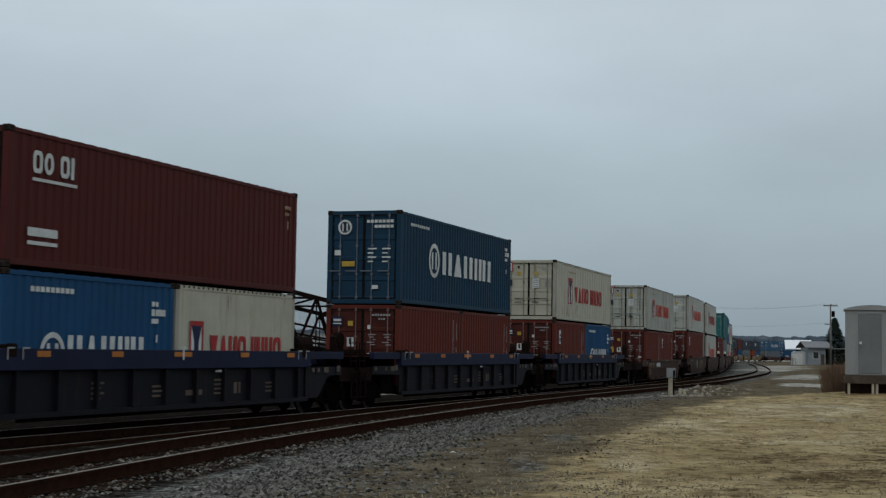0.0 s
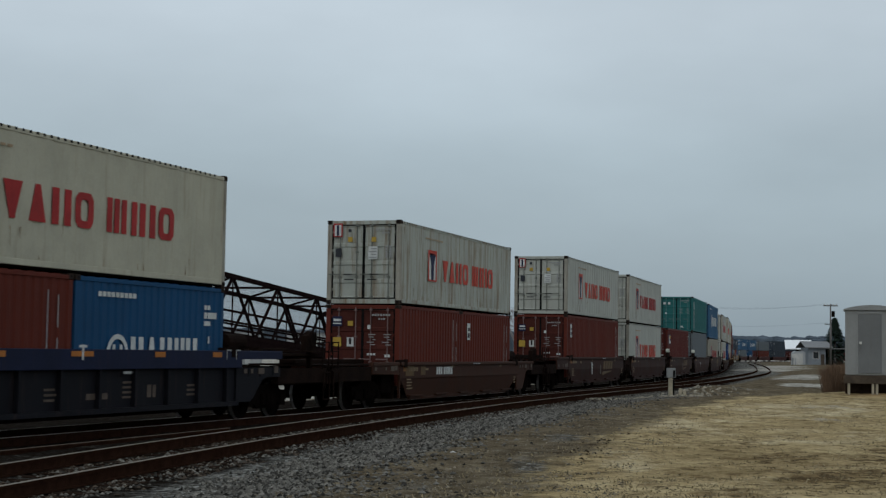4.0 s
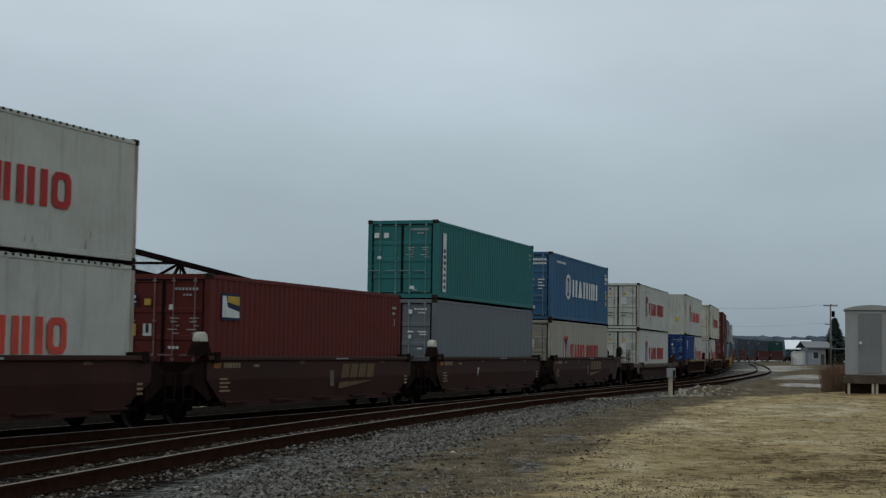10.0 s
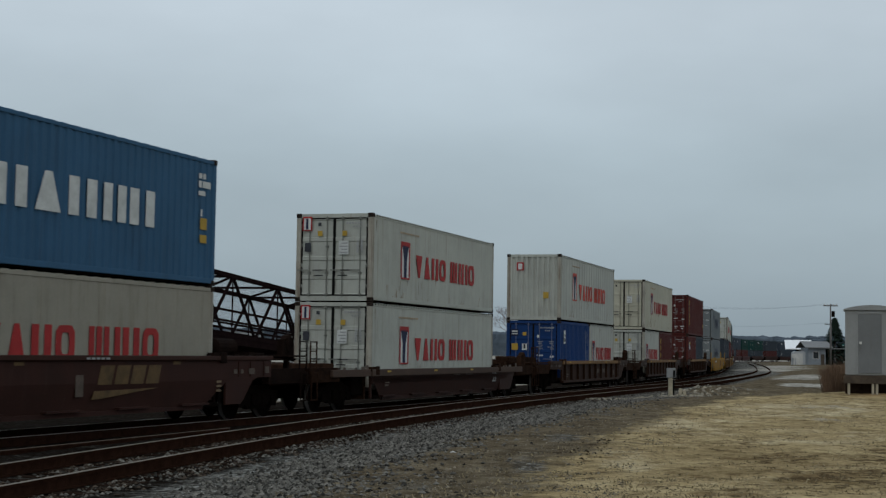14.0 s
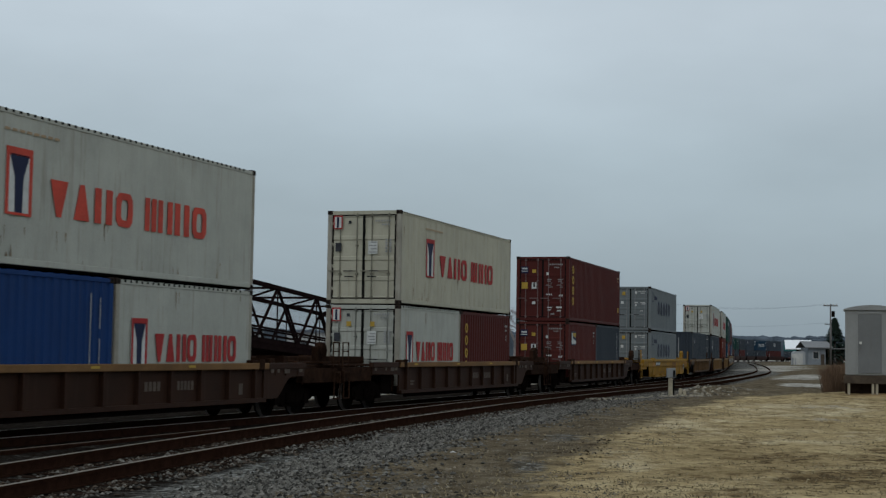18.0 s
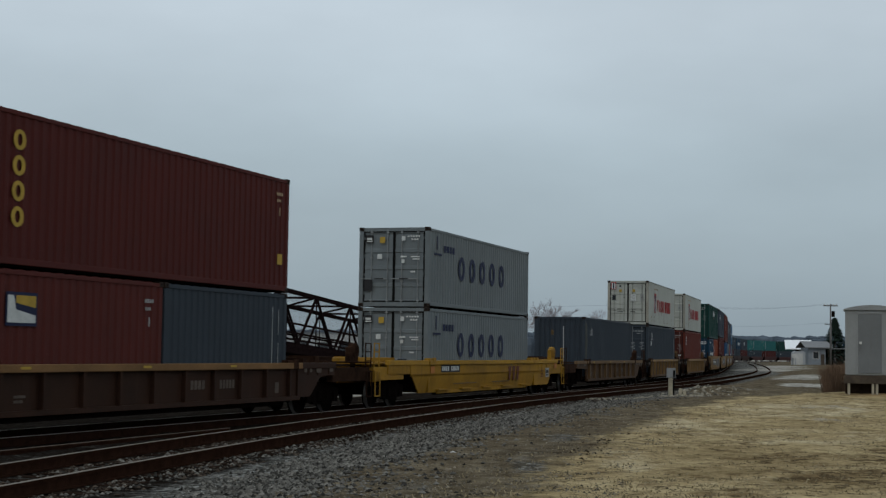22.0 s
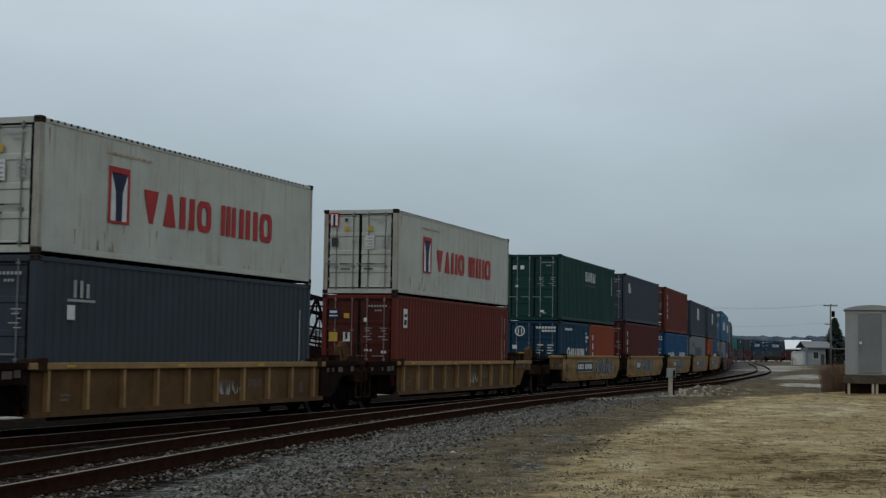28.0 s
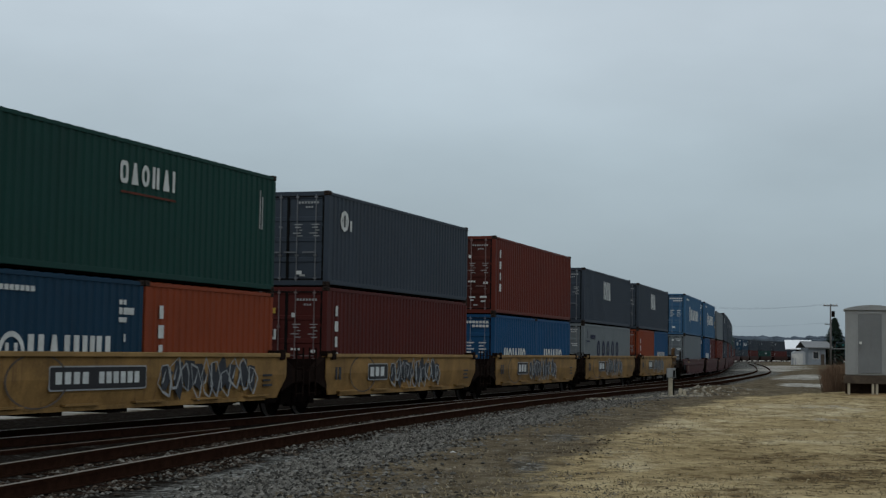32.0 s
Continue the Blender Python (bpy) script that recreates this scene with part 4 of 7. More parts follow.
def truck_parts(car, x, mat):
    """A two-axle truck: bolster, side frames, wheelsets."""
    def frame_mesh():
        bm = bmesh.new()
        add_prism(bm, [(-1.15, 0.42), (-1.15, 0.66), (-0.75, 0.70), (-0.45, 0.82), (0.45, 0.82), (0.75, 0.70), (1.15, 0.66), (1.15, 0.42), (0.75, 0.42), (0.42, 0.24), (-0.42, 0.24), (-0.75, 0.42)], -0.07, 0.07)
        for bx in (-0.87, 0.87):
            add_box(bm, bx - 0.13, bx + 0.13, -0.12, 0.12, 0.30, 0.55)
        for bx in (-0.22, 0.0, 0.22):
            add_tube(bm, (bx, -0.10, 0.34), (bx, -0.10, 0.60), 0.085, n=8)
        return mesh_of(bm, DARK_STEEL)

    def wheels_mesh():
        bm = bmesh.new()
        for sgn in (-1, 1):
            add_tube(bm, (0, sgn * 0.705, 0), (0, sgn * 0.805, 0), 0.458, 0.453, n=24, caps=False)
        worn = len(bm.faces)
        add_tube(bm, (0, -1.0, 0), (0, 1.0, 0), 0.08, n=10)
        for sgn in (-1, 1):
            add_tube(bm, (0, sgn * 0.70, 0), (0, sgn * 0.81, 0), 0.455, 0.450, n=24)
            add_tube(bm, (0, sgn * 0.67, 0), (0, sgn * 0.699, 0), 0.485, n=24)
            add_tube(bm, (0, sgn * 0.81, 0), (0, sgn * 0.90, 0), 0.13, n=10)
            for k in range(3):
                a = 2 * math.pi * k / 3
                add_box(bm, 0.27 * math.cos(a) - 0.05, 0.27 * math.cos(a) + 0.05, sgn * 0.816 - 0.005, sgn * 0.816 + 0.005, 0.27 * math.sin(a) - 0.05, 0.27 * math.sin(a) + 0.05)
        bm.faces.ensure_lookup_table()
        for f in bm.faces[:worn]:
            f.material_index = 1
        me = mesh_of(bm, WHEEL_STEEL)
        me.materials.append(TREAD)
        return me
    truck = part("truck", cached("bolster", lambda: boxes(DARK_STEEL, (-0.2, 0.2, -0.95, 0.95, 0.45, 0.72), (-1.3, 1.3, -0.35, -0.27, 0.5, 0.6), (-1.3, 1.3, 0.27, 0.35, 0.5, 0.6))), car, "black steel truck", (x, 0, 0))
    for y in (-0.98, 0.98):
        part("side_frame", cached("truckframe", frame_mesh), truck, "", (0, y, 0))
    for wx in (-0.87, 0.87):
        w = part("wheelset", cached("wheels", wheels_mesh), truck, "steel wheelset", (wx, 0, 0.46))
        WHEELS.append((w, wx))


def ladder_mesh(mat, tall):
    bm = bmesh.new()
    for y in (-0.2, 0.2):
        add_bar(bm, (0, y, 0), (0, y, tall), 0.035)
    for i in range(int(tall / 0.31)):
        add_bar(bm, (0, -0.2, 0.08 + 0.33 * i), (0, 0.2, 0.08 + 0.33 * i), 0.03)
    return mesh_of(bm, mat)


def solid_mesh(mat, pts, y0, y1):
    bm = bmesh.new()
    add_prism(bm, pts, y0, y1)
    return mesh_of(bm, mat)


def build_well(kind, s_mid, front_gap, rear_gap, front_shared, rear_shared, near=True, which=0):
    """A well car. The gaps are the clear lengths from its container's ends to the next car's middle line."""
    side_rgb, chord_rgb, ribbed, top, chord, low, words = WELLS[kind]
    side_m = paint("car_side_" + kind, side_rgb, streaks=0.75 if "tan" in kind else 0.5, vary=0.45 if "tan" in kind else 0.3, streak_col=(0.05, 0.032, 0.024), rough=0.65)
    chord_m = paint("car_chord_" + kind, chord_rgb, streaks=0.3, vary=0.3, streak_col=(0.05, 0.032, 0.024), rough=0.65)
    end_m = side_m if kind == "yellow" else (RUST_END if "rib" in kind or kind == "brown_low" else END_STEEL)
    car = thing("well_car", words, "rail car", "well cars of the train")
    hw, hl = 1.41, 6.45

    def panel():
        bm = bmesh.new()
        if ribbed:
            add_prism(bm, [(-hl, low), (hl, low), (hl, top - chord), (-hl, top - chord)], 0.06, 0.075)
            add_box(bm, -hl, hl, -0.05, 0.11, low - 0.04, low + 0.06)
        else:
            fore = 1.7 if kind == "yellow" else 0.0
            aft = 0.75 if kind == "yellow" else (0.8 if kind == "brown_low" else 0.0)
            cut = 0.30 if kind in ("tan", "maroon") else 0.95
            fold = low + 0.52 * (top - low)
            slope = min(0.98, low + 0.62)
            # upper half upright, lower half leaning in
            x0, x1 = -hl - 0.05 - fore, hl + 0.05 + aft
            add_prism(bm, [(x0, fold), (x1, fold), (x1, top - chord), (x0, top - chord)], 0.0, 0.03)
            xs = ((x0, fold), (x1, fold), (x1, slope), (hl - cut + aft, low), (-hl + cut - fore, low), (x0, slope))
            lean = lambda z: 0.10 * (fold - z) / (fold - low)
            fa = [bm.verts.new((x, lean(z), z)) for x, z in xs]
            fb = [bm.verts.new((x, lean(z) + 0.03, z)) for x, z in xs]
            bm.faces.new(fa)
            bm.faces.new(fb[::-1])
            for i in range(6):
                bm.faces.new((fa[i], fb[i], fb[(i + 1) % 6], fa[(i + 1) % 6]))
            add_box(bm, -hl + 1.0, hl - 1.0, 0.06, 0.13, low - 0.04, low + 0.05)
            for i in range(5):
                x = -5.0 + 2.5 * i
                add_box(bm, x - 0.6, x + 0.6, -0.03, 0.10, low + 0.06, low + 0.10)
        return mesh_of(bm, side_m)
    pm = cached(("panel", kind), panel)
    cm = cached(("chord", kind), lambda: boxes(chord_m, (-hl - 0.1, hl + 0.1, -0.07, 0.12, top - chord, top), bevel=0.012))
    rm = cached(("rib", kind), lambda: boxes(chord_m if kind in ("tan_rib", "pale_rib") else side_m, (-0.045, 0.045, -0.045, 0.058, low + 0.061, top - chord - 0.002)))
    for sgn in (-1, 1):
        turn = Matrix() if sgn < 0 else Matrix.Rotation(math.pi, 4, "Z")
        part("side_panel", pm, car, "", (0, sgn * hw, 0), turn)
        part("top_sill", cm, car, "", (0, sgn * hw, 0), turn)
        if ribbed and near:
            for i in range(10):
                part("rib", rm, car, "", (-5.9 + 11.8 * i / 9, sgn * hw, 0), turn)
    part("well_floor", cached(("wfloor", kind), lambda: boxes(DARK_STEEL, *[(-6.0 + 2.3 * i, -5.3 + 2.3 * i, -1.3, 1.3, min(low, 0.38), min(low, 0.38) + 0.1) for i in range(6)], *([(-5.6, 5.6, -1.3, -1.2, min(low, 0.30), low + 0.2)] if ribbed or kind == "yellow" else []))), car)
    # end platforms, draft gear, trucks
    for sgn, gap, shared in ((-1, front_gap, front_shared), (1, rear_gap, rear_shared)):
        reach = 6.2 + gap
        turn = Matrix() if sgn > 0 else Matrix.Rotation(math.pi, 4, "Z")
        rg = round(reach, 2)

        def piece(name, key, make, label=""):
            part(name, cached((name, kind, rg, sgn, shared, key), make), car, label, (0, 0, 0), turn)
        frame_h = min(top, 1.36) if kind == "yellow" else 1.16
        for k, (y0, y1) in enumerate(((-1.36, -1.17), (1.17, 1.36))):
            if shared:
                piece("frame_side", k, lambda: solid_mesh(end_m, [(6.35, low + 0.15), (7.05, 0.86), (reach - 0.25, 0.86), (reach - 0.25, frame_h), (7.2, frame_h), (6.35, top - 0.02)], y0, y1))
            else:
                piece("frame_side", k, lambda: solid_mesh(end_m, [(8.70, 0.84), (reach - 0.25, 0.84), (reach - 0.25, 1.22), (8.70, 1.22)], y0, y1))
        piece("bulkhead", 0, lambda: boxes(end_m, (6.3, 6.4, -1.15, 1.15, low, top - 0.15)))
        piece("draft_sill", 0, lambda: boxes(end_m, (6.401, reach - 0.1, -0.3, 0.3, 0.74, 0.94)))
        piece("end_beam", 0, lambda: boxes(end_m, (reach - 0.32, reach - 0.251, -1.4, 1.4, 0.80, 1.14)))
        if near:
            piece("deck", 0, lambda: boxes(end_m, (6.401, reach - 0.33, -1.149, 1.149, 0.97, 1.02)))
            if not shared:
                piece("walkway", 0, lambda: boxes(end_m, (6.401, reach - 0.33, -1.149, 1.149, top - 0.11, top - 0.061)))
                piece("brake_pipe", 0, lambda: boxes(end_m, (6.5, reach - 0.35, -0.25, 0.25, top - 0.058, top + (0.15 if end_m is RUST_END else 0.07)), bevel=0.02))
                for k in range(4):
                    piece("cross_plate", k, lambda: boxes(end_m, (6.7 + 0.75 * k, 6.95 + 0.75 * k, -1.05, -0.27, top - 0.058, top - 0.02 + (0.065 if end_m is RUST_END else 0.035) * (1 + k % 3))))
                if sgn < 0:
                    piece("air_tank", 0, lambda: boxes(DARK_STEEL, (6.52, 7.3, -1.16, 1.16, 0.42, 0.96), bevel=0.03), "black tank behind the truck")

        def end_side_mesh(y0, y1):
            bm = bmesh.new()
            e = 1.4 if kind == "yellow" else (0.6 if kind == "brown_low" else 0.0)
            low_edge = [(6.42, low + 0.03), (7.15 + e, low + 0.03), (7.30 + e, low + 0.12), (7.75 + e, 0.95), (8.0 + e, 1.02)] if sgn > 0 else [(6.42, 0.98), (7.0, 1.0)]
            add_prism(bm, low_edge + [(8.72 + e, 1.02), (8.72 + e, top - chord), (6.42, top - chord)], y0, y1)
            if sgn < 0:
                add_box(bm, 6.42, 6.5, y0, y1, low + 0.03, 0.975)
            for x in (7.0, 7.6, 8.3):
                add_box(bm, x, x + 0.06, y0 - 0.02, y0, 1.05, top - chord - 0.02)
            return mesh_of(bm, rust_m)
        if not shared:
            dark_end = kind == "tan_rib" and not (which == 16 and sgn > 0)
            rust_m = END_STEEL if dark_end else (RUSTY_TAN if "tan" in kind else side_m)
            sill_m = END_STEEL if dark_end else (side_m if kind == "brown_rib" else chord_m)
            for sy in (-1, 1):
                a, b = (-1.40, -1.34) if sy < 0 else (1.34, 1.40)
                part("end_side", cached(("ends", kind, sy, sgn, dark_end), lambda: end_side_mesh(a, b)), car, "", (0, 0, 0), turn)
                part("end_sill", cached(("endt", kind, sy, dark_end), lambda: boxes(sill_m, (6.56, 10.15 if kind == "yellow" else (9.35 if kind == "brown_low" else 8.75), a - 0.04, b + 0.04, top - min(chord, 0.2), top), bevel=0.01)), car, "", (0, 0, 0), turn)
        if shared:
            if sgn > 0:
                truck_parts(car, reach, side_m)
        else:
            far = (3.4 if sgn > 0 else 2.85) if kind == "yellow" else (2.45 if sgn > 0 else 2.05)
            truck_parts(car, sgn * (6.2 + min(far, gap * 0.65)), side_m)
            part("coupler", cached(("coup", rg), lambda: boxes(DARK_STEEL, (reach - 0.3, reach + 0.02, -0.1, 0.1, 0.76, 0.94), bevel=0.02)), car, "", (0, 0, 0), turn)
        if near:
            lm = cached(("ladder", kind), lambda: ladder_mesh(chord_m if kind == "yellow" else end_m, 1.25 if kind in ("tan", "yellow") else 0.62))
            if shared:
                for ly in (-1.38, 1.38):
                    part("ladder", lm, car, "", (sgn * min(reach - 0.5, 7.6), ly, 0.50), Matrix.Rotation(math.pi / 2, 4, "Z"))
            else:
                rail_m = end_m if end_m is not side_m else chord_m
                part("stirrup_step", cached(("stirrup", kind), lambda: stirrup_mesh(rail_m)), car, "", (sgn * (reach - 0.42), -1.43, 0.80))
                part("grab_iron", cached(("grab", kind), lambda: grab_mesh(rail_m)), car, "", (sgn * (reach - 0.42), -1.39, 1.20))
                part("uncoupling_lever", cached(("lever", kind), lambda: lever_mesh(rail_m)), car, "", (sgn * (reach - 0.25), 0, 0.98))
                if sgn > 0 and kind in ("brown", "brown_first", "navy"):
                    part("air_reservoir", cached("reservoir", reservoir_mesh), car, "dark cylindrical air reservoir", (7.35, -0.75, top + 0.20))
                if sgn > 0:
                    part("hand_brake", cached(("brake", kind), lambda: brake_mesh(chord_m if kind == "yellow" else (RUSTY_TAN if "tan" in kind else end_m))), car, "hand brake housing and wheel", (reach - 0.55, -0.95, top + 0.02))
                    part("brake_platform", cached(("brakep", kind), lambda: boxes(end_m, (-0.55, 0.5, -0.4, 0.45, -0.04, 0.0))), car, "", (reach - 0.6, -0.95, top + 0.018))
                    part("brake_stand", cached(("brakes", kind), lambda: boxes(end_m, (-0.06, 0.06, -0.06, 0.06, 0, top - 1.03))), car, "", (reach - 0.5, -0.95, 1.022))
            part("corner_guide", cached(("guide", kind), lambda: boxes(end_m, (-0.45, 0.2, -0.06, 0.12, 0, 0.13), (-0.15, 0.15, -0.085, -0.063, -0.1, 0.15), bevel=0.01)), car, "", (sgn * 6.15, -1.40, top - 0.06))
    if near and which in (6, 7):
        part("guide_cap", cached("guidecap", cap_mesh), car, "white-painted domed guide cap", (-6.62, -1.28, top + 0.31))
        part("guide_block", cached("guideblock", lambda: solid_mesh(END_STEEL, [(-0.42, 0.0), (0.42, 0.0), (0.2, 0.305), (-0.2, 0.305)], -0.1, 0.1)), car, "black sloping guide block", (-6.62, -1.28, top))
    if near:
        car_marks(car, kind, hw, top, low, chord, which)
        for sgn, shared in ((-1, front_shared), (1, rear_shared)):
            if not shared and kind != "yellow":
                xs = [6.75, 7.1, 7.5, 8.35] if sgn > 0 else [-8.6, -7.75, -7.3, -6.95]
                bits("mark", car, "faded", [(xs[0], 1.12, 0.16, 0.1), (xs[1], 1.12, 0.12, 0.1), (xs[2], 1.10, 0.3, 0.14), (xs[3], 1.12, 0.2, 0.16)], (0, -1.423, 0))
    ride(car, s_mid)
    return car


def reservoir_mesh():
    """A lying tank with domed ends on two saddles."""
    bm = bmesh.new()
    add_tube(bm, (-0.45, 0, 0), (0.45, 0, 0), 0.21, n=14, caps=False)
    add_tube(bm, (0.45, 0, 0), (0.53, 0, 0), 0.21, 0.11, n=14)
    add_tube(bm, (-0.53, 0, 0), (-0.45, 0, 0), 0.11, 0.21, n=14)
    for x in (-0.3, 0.3):
        add_box(bm, x - 0.04, x + 0.04, -0.16, 0.16, -0.26, -0.12)
    return mesh_of(bm, END_STEEL)


def cap_mesh():
    """A domed steel cap over a corner guide."""
    bm = bmesh.new()
    add_prism(bm, [(-0.18, 0.0), (0.18, 0.0), (0.165, 0.10), (0.125, 0.18), (0.05, 0.225), (-0.05, 0.225), (-0.125, 0.18), (-0.165, 0.10)], -0.11, 0.11)
    return mesh_of(bm, PALE_CAP, bevel=0.02)


def scrawl_mesh(mat, seed, n, x0, x1, z0, z1, w0, w1):
    """Sprayed spikes and strokes with no letters in them."""
    rnd = random.Random(seed)
    bm = bmesh.new()
    for i in range(n):
        x = x0 + (x1 - x0) * (i + rnd.random()) / n
        w, lean = rnd.uniform(w0, w1), rnd.uniform(-0.25, 0.25)
        a, b = rnd.uniform(z0, z0 + 0.35 * (z1 - z0)), rnd.uniform(z0 + 0.55 * (z1 - z0), z1)
        y = -0.003 - 0.0003 * (i % 9)
        add_prism(bm, [(x, a), (x + w, a + rnd.uniform(-0.05, 0.05)), (x + w * 0.5 + lean, b)], y - 0.002, y)
    return mesh_of(bm, mat)


def car_marks(car, kind, hw, top, low, chord, which):
    """Reflectors, panels and stencilled bars on the side that is seen; writing as plain bars."""
    y = -hw - 0.082
    face = -hw - 0.003
    if kind == "navy":
        bits("reflector", car, "orange", [(x, 1.50, 0.42, 0.11) for x in (-5.4, -2.9, 2.6, 5.1)], (0, y, 0), "orange reflector")
        bits("mark", car, "orange", [(-0.45, 1.51, 0.75, 0.10)], (0, y, 0))
        bits("mark", car, "white", [(-0.1, 1.44, 0.06, 0.30), (-0.2, 1.68, 0.26, 0.05)], (0, y - 0.006, 0), "white cross mark")
        for x in (-6.3, -5.85, 5.75, 6.2):
            bits("mark", car, "grey", [(x, 1.45, 0.03, 0.22), (x, 1.645, 0.22, 0.03)], (0, y, 0))
        for x, n in ((-3.4, 4), (-1.1, 3), (1.6, 4), (4.2, 3)):
            part("stencil", cached(("cm_n", n), lambda: rows_of_bars(MARK["faded"], [(0.0, 0.10 * i, 0.34 + 0.12 * (i % 2), 0.045) for i in range(n)])), car, "faded stencil", (x, -hw + 0.056, 0.66))
        bits("mark", car, "faded", [(2.55, 0.66, 0.16, 0.26), (2.77, 0.66, 0.12, 0.26), (0.3, 0.66, 0.75, 0.12)], (0, -hw + 0.056, 0))
        bits("mark", car, "grey", [(1.45, 1.16, 0.3, 0.05)], (0, -hw - 0.05, 0))
    elif kind in ("brown", "brown_first", "maroon"):
        up = top - 1.16
        bits("reflector", car, "amber", [(-6.2, 0.88, 0.34, 0.2)], (0, face, up), "dirty amber reflector")
        bits("reflector", car, "gold_faded", [(-1.6, 0.97, 0.3, 0.07), (4.0, 0.97, 0.3, 0.07)], (0, face, up), "dirty yellow reflector")
        if which == 7:
            bits("painted_mark", car, "white", [(-2.05, 0.50, 0.06, 0.28), (-1.985, 0.72, 0.12, 0.06), (-1.985, 0.62, 0.08, 0.05)], (0, face - 0.006, up), "white painted letter")
        if which == 4:
            part("painted_mark", cached("cm_b5", lambda: ring_mesh(MARK["white"], 0.17, 0.5, 0.8, 14, False)), car, "white sprayed mark", (-1.55, face - 0.006, 0.52 + up))
            bits("painted_mark", car, "white", [(-1.70, 0.66, 0.12, 0.26), (-1.48, 0.66, 0.08, 0.2), (-1.70, 0.80, 0.30, 0.07)], (0, face - 0.008, up), "white sprayed mark")
        part("stencil", cached("cm_b2", lambda: rows_of_bars(MARK["rust"], [(-5.7 + 0.14 * i, 0.88, 0.1, 0.12) for i in range(6)] + [(-5.9, 0.34 + 0.09 * i, 0.5 - 0.1 * (i % 2), 0.04) for i in range(4)] + [(-4.2, 0.90, 0.3, 0.06), (5.95, 0.35, 0.22, 0.05), (5.95, 0.45, 0.22, 0.05), (5.95, 0.55, 0.22, 0.05)])), car, "faded stencils", (0, face, up))
        bits("mark", car, "grey", [(0.6 + 0.17 * i, 1.08, 0.12, 0.04) for i in range(5)], (0, -hw - 0.075, up))
        if which in (4, 6, 8):
            for k in range(4):
                part("letter_shape", cached("cm_b3", lambda: prism_mesh(MARK["gold_faded"], [(0, 0), (0.5, 0), (0.62, 0.38), (0.12, 0.38)])), car, "faded gold lettering" if k == 0 else "", (1.1 + 0.6 * k, face, 0.58 + up))
            part("swoosh", cached("cm_b4", lambda: prism_mesh(MARK["gold_faded"], [(0, 0), (0.25, 0), (2.5, 0.19), (0.1, 0.16)])), car, "", (0.9, face, 0.30 + up))
            bits("plate", car, "faded", [(0.35, 0.36, 0.26, 0.42)], (0, face, up))
        if which == 3:
            bits("mark", car, "white", [(-3.1 + 0.21 * i, 0.76, 0.15, 0.24) for i in range(3)] + [(-2.38 + 0.19 * i, 0.76, 0.13, 0.24) for i in range(5)], (0, face, up), "white number bars")
            bits("plate", car, "gold_faded", [(-6.0, 0.74, 0.75, 0.3), (-4.6, 0.76, 0.42, 0.26)], (0, face, up))
    elif kind in ("brown_rib", "pale_rib", "tan_rib", "brown_low"):
        bits("reflector", car, "yellow", [(-5.4, top - 0.09, 0.3, 0.05), (-1.2, top - 0.09, 0.3, 0.05), (2.6, top - 0.09, 0.3, 0.05)], (0, -hw - 0.078, 0), "yellow reflector")
        fy = -hw + 0.056 if kind != "brown_low" else face
        part("stencil", cached(("cm_r2", kind), lambda: rows_of_bars(MARK["faded"], [(1.0 + 0.17 * i, 0.78, 0.12, 0.2) for i in range(4)] + [(2.35 + 0.15 * i, 0.78, 0.1, 0.2) for i in range(5)] + [(-5.4, 0.75, 0.35, 0.05), (-5.4, 0.66, 0.28, 0.05)] + ([(5.2, 0.62, 0.2, 0.26)] if kind != "brown_low" else []))), car, "faded stencils", (0, fy, 0))
        if kind == "brown_low":
            part("length_number", text_mesh("53", MARK["grey"], 0.50), car, "faded white number", (5.4, face - 0.006, 0.64), Matrix.Rotation(math.pi / 2, 4, "X"))
        if kind == "tan_rib":
            part("graffiti", cached("cm_r3", lambda: scrawl_mesh(MARK["grey"], 3, 9, 0.9, 1.9, 0.62, 0.95, 0.04, 0.12)), car, "faint grey graffiti", (0, fy, 0))
    elif kind == "yellow":
        bits("number_panel", car, "black", [(-5.3, 1.02, 2.0, 0.25)], (0, face, 0), "black number panel")
        part("number_writing", cached("cm_y2", lambda: rows_of_bars(MARK["white"], [(-5.2 + 0.19 * i, 1.07, 0.13, 0.15) for i in range(4)] + [(-4.25 + 0.14 * i, 1.07, 0.095, 0.15) for i in range(6)])), car, "", (0, face - 0.006, 0))
        for k in range(3):
            part("letter_shape", cached("cm_y3", lambda: prism_mesh(MARK["dark_red"], [(0.1, 0), (0.30, 0), (0.44, 0.52), (0.04, 0.52)])), car, "dark red lettering", (2.6 + 0.56 * k, face, 0.66))
        bits("placard", car, "grey", [(8.15, 0.72, 0.5, 0.36)], (0, -1.425, 0), "grey placard with a dark picture")
        bits("mark", car, "black", [(8.22, 0.87, 0.36, 0.13), (8.22, 0.77, 0.36, 0.05)], (0, -1.431, 0))
        part("length_number", text_mesh("53", MARK["dark_red"], 0.42), car, "dark red number", (7.38, -1.428, 0.72), Matrix.Rotation(math.pi / 2, 4, "X"))
        bits("reflector", car, "orange", [(9.55, 1.06, 0.4, 0.2), (-6.4, 1.0, 0.4, 0.22)], (0, -1.43, 0), "orange reflector")
        bits("mark", car, "gold_faded", [(x, 1.18, 0.05, 0.14) for x in (-5.2, -4.4, -3.6, 3.0, 3.9, 4.8)] + [(-4.0, 0.62, 2.6, 0.03), (0.5, 0.62, 2.2, 0.03)], (0, face, 0))
    elif kind == "tan":
        short = which != 17
        wide, px = (1.5, -3.5) if short else (3.4, -3.6)
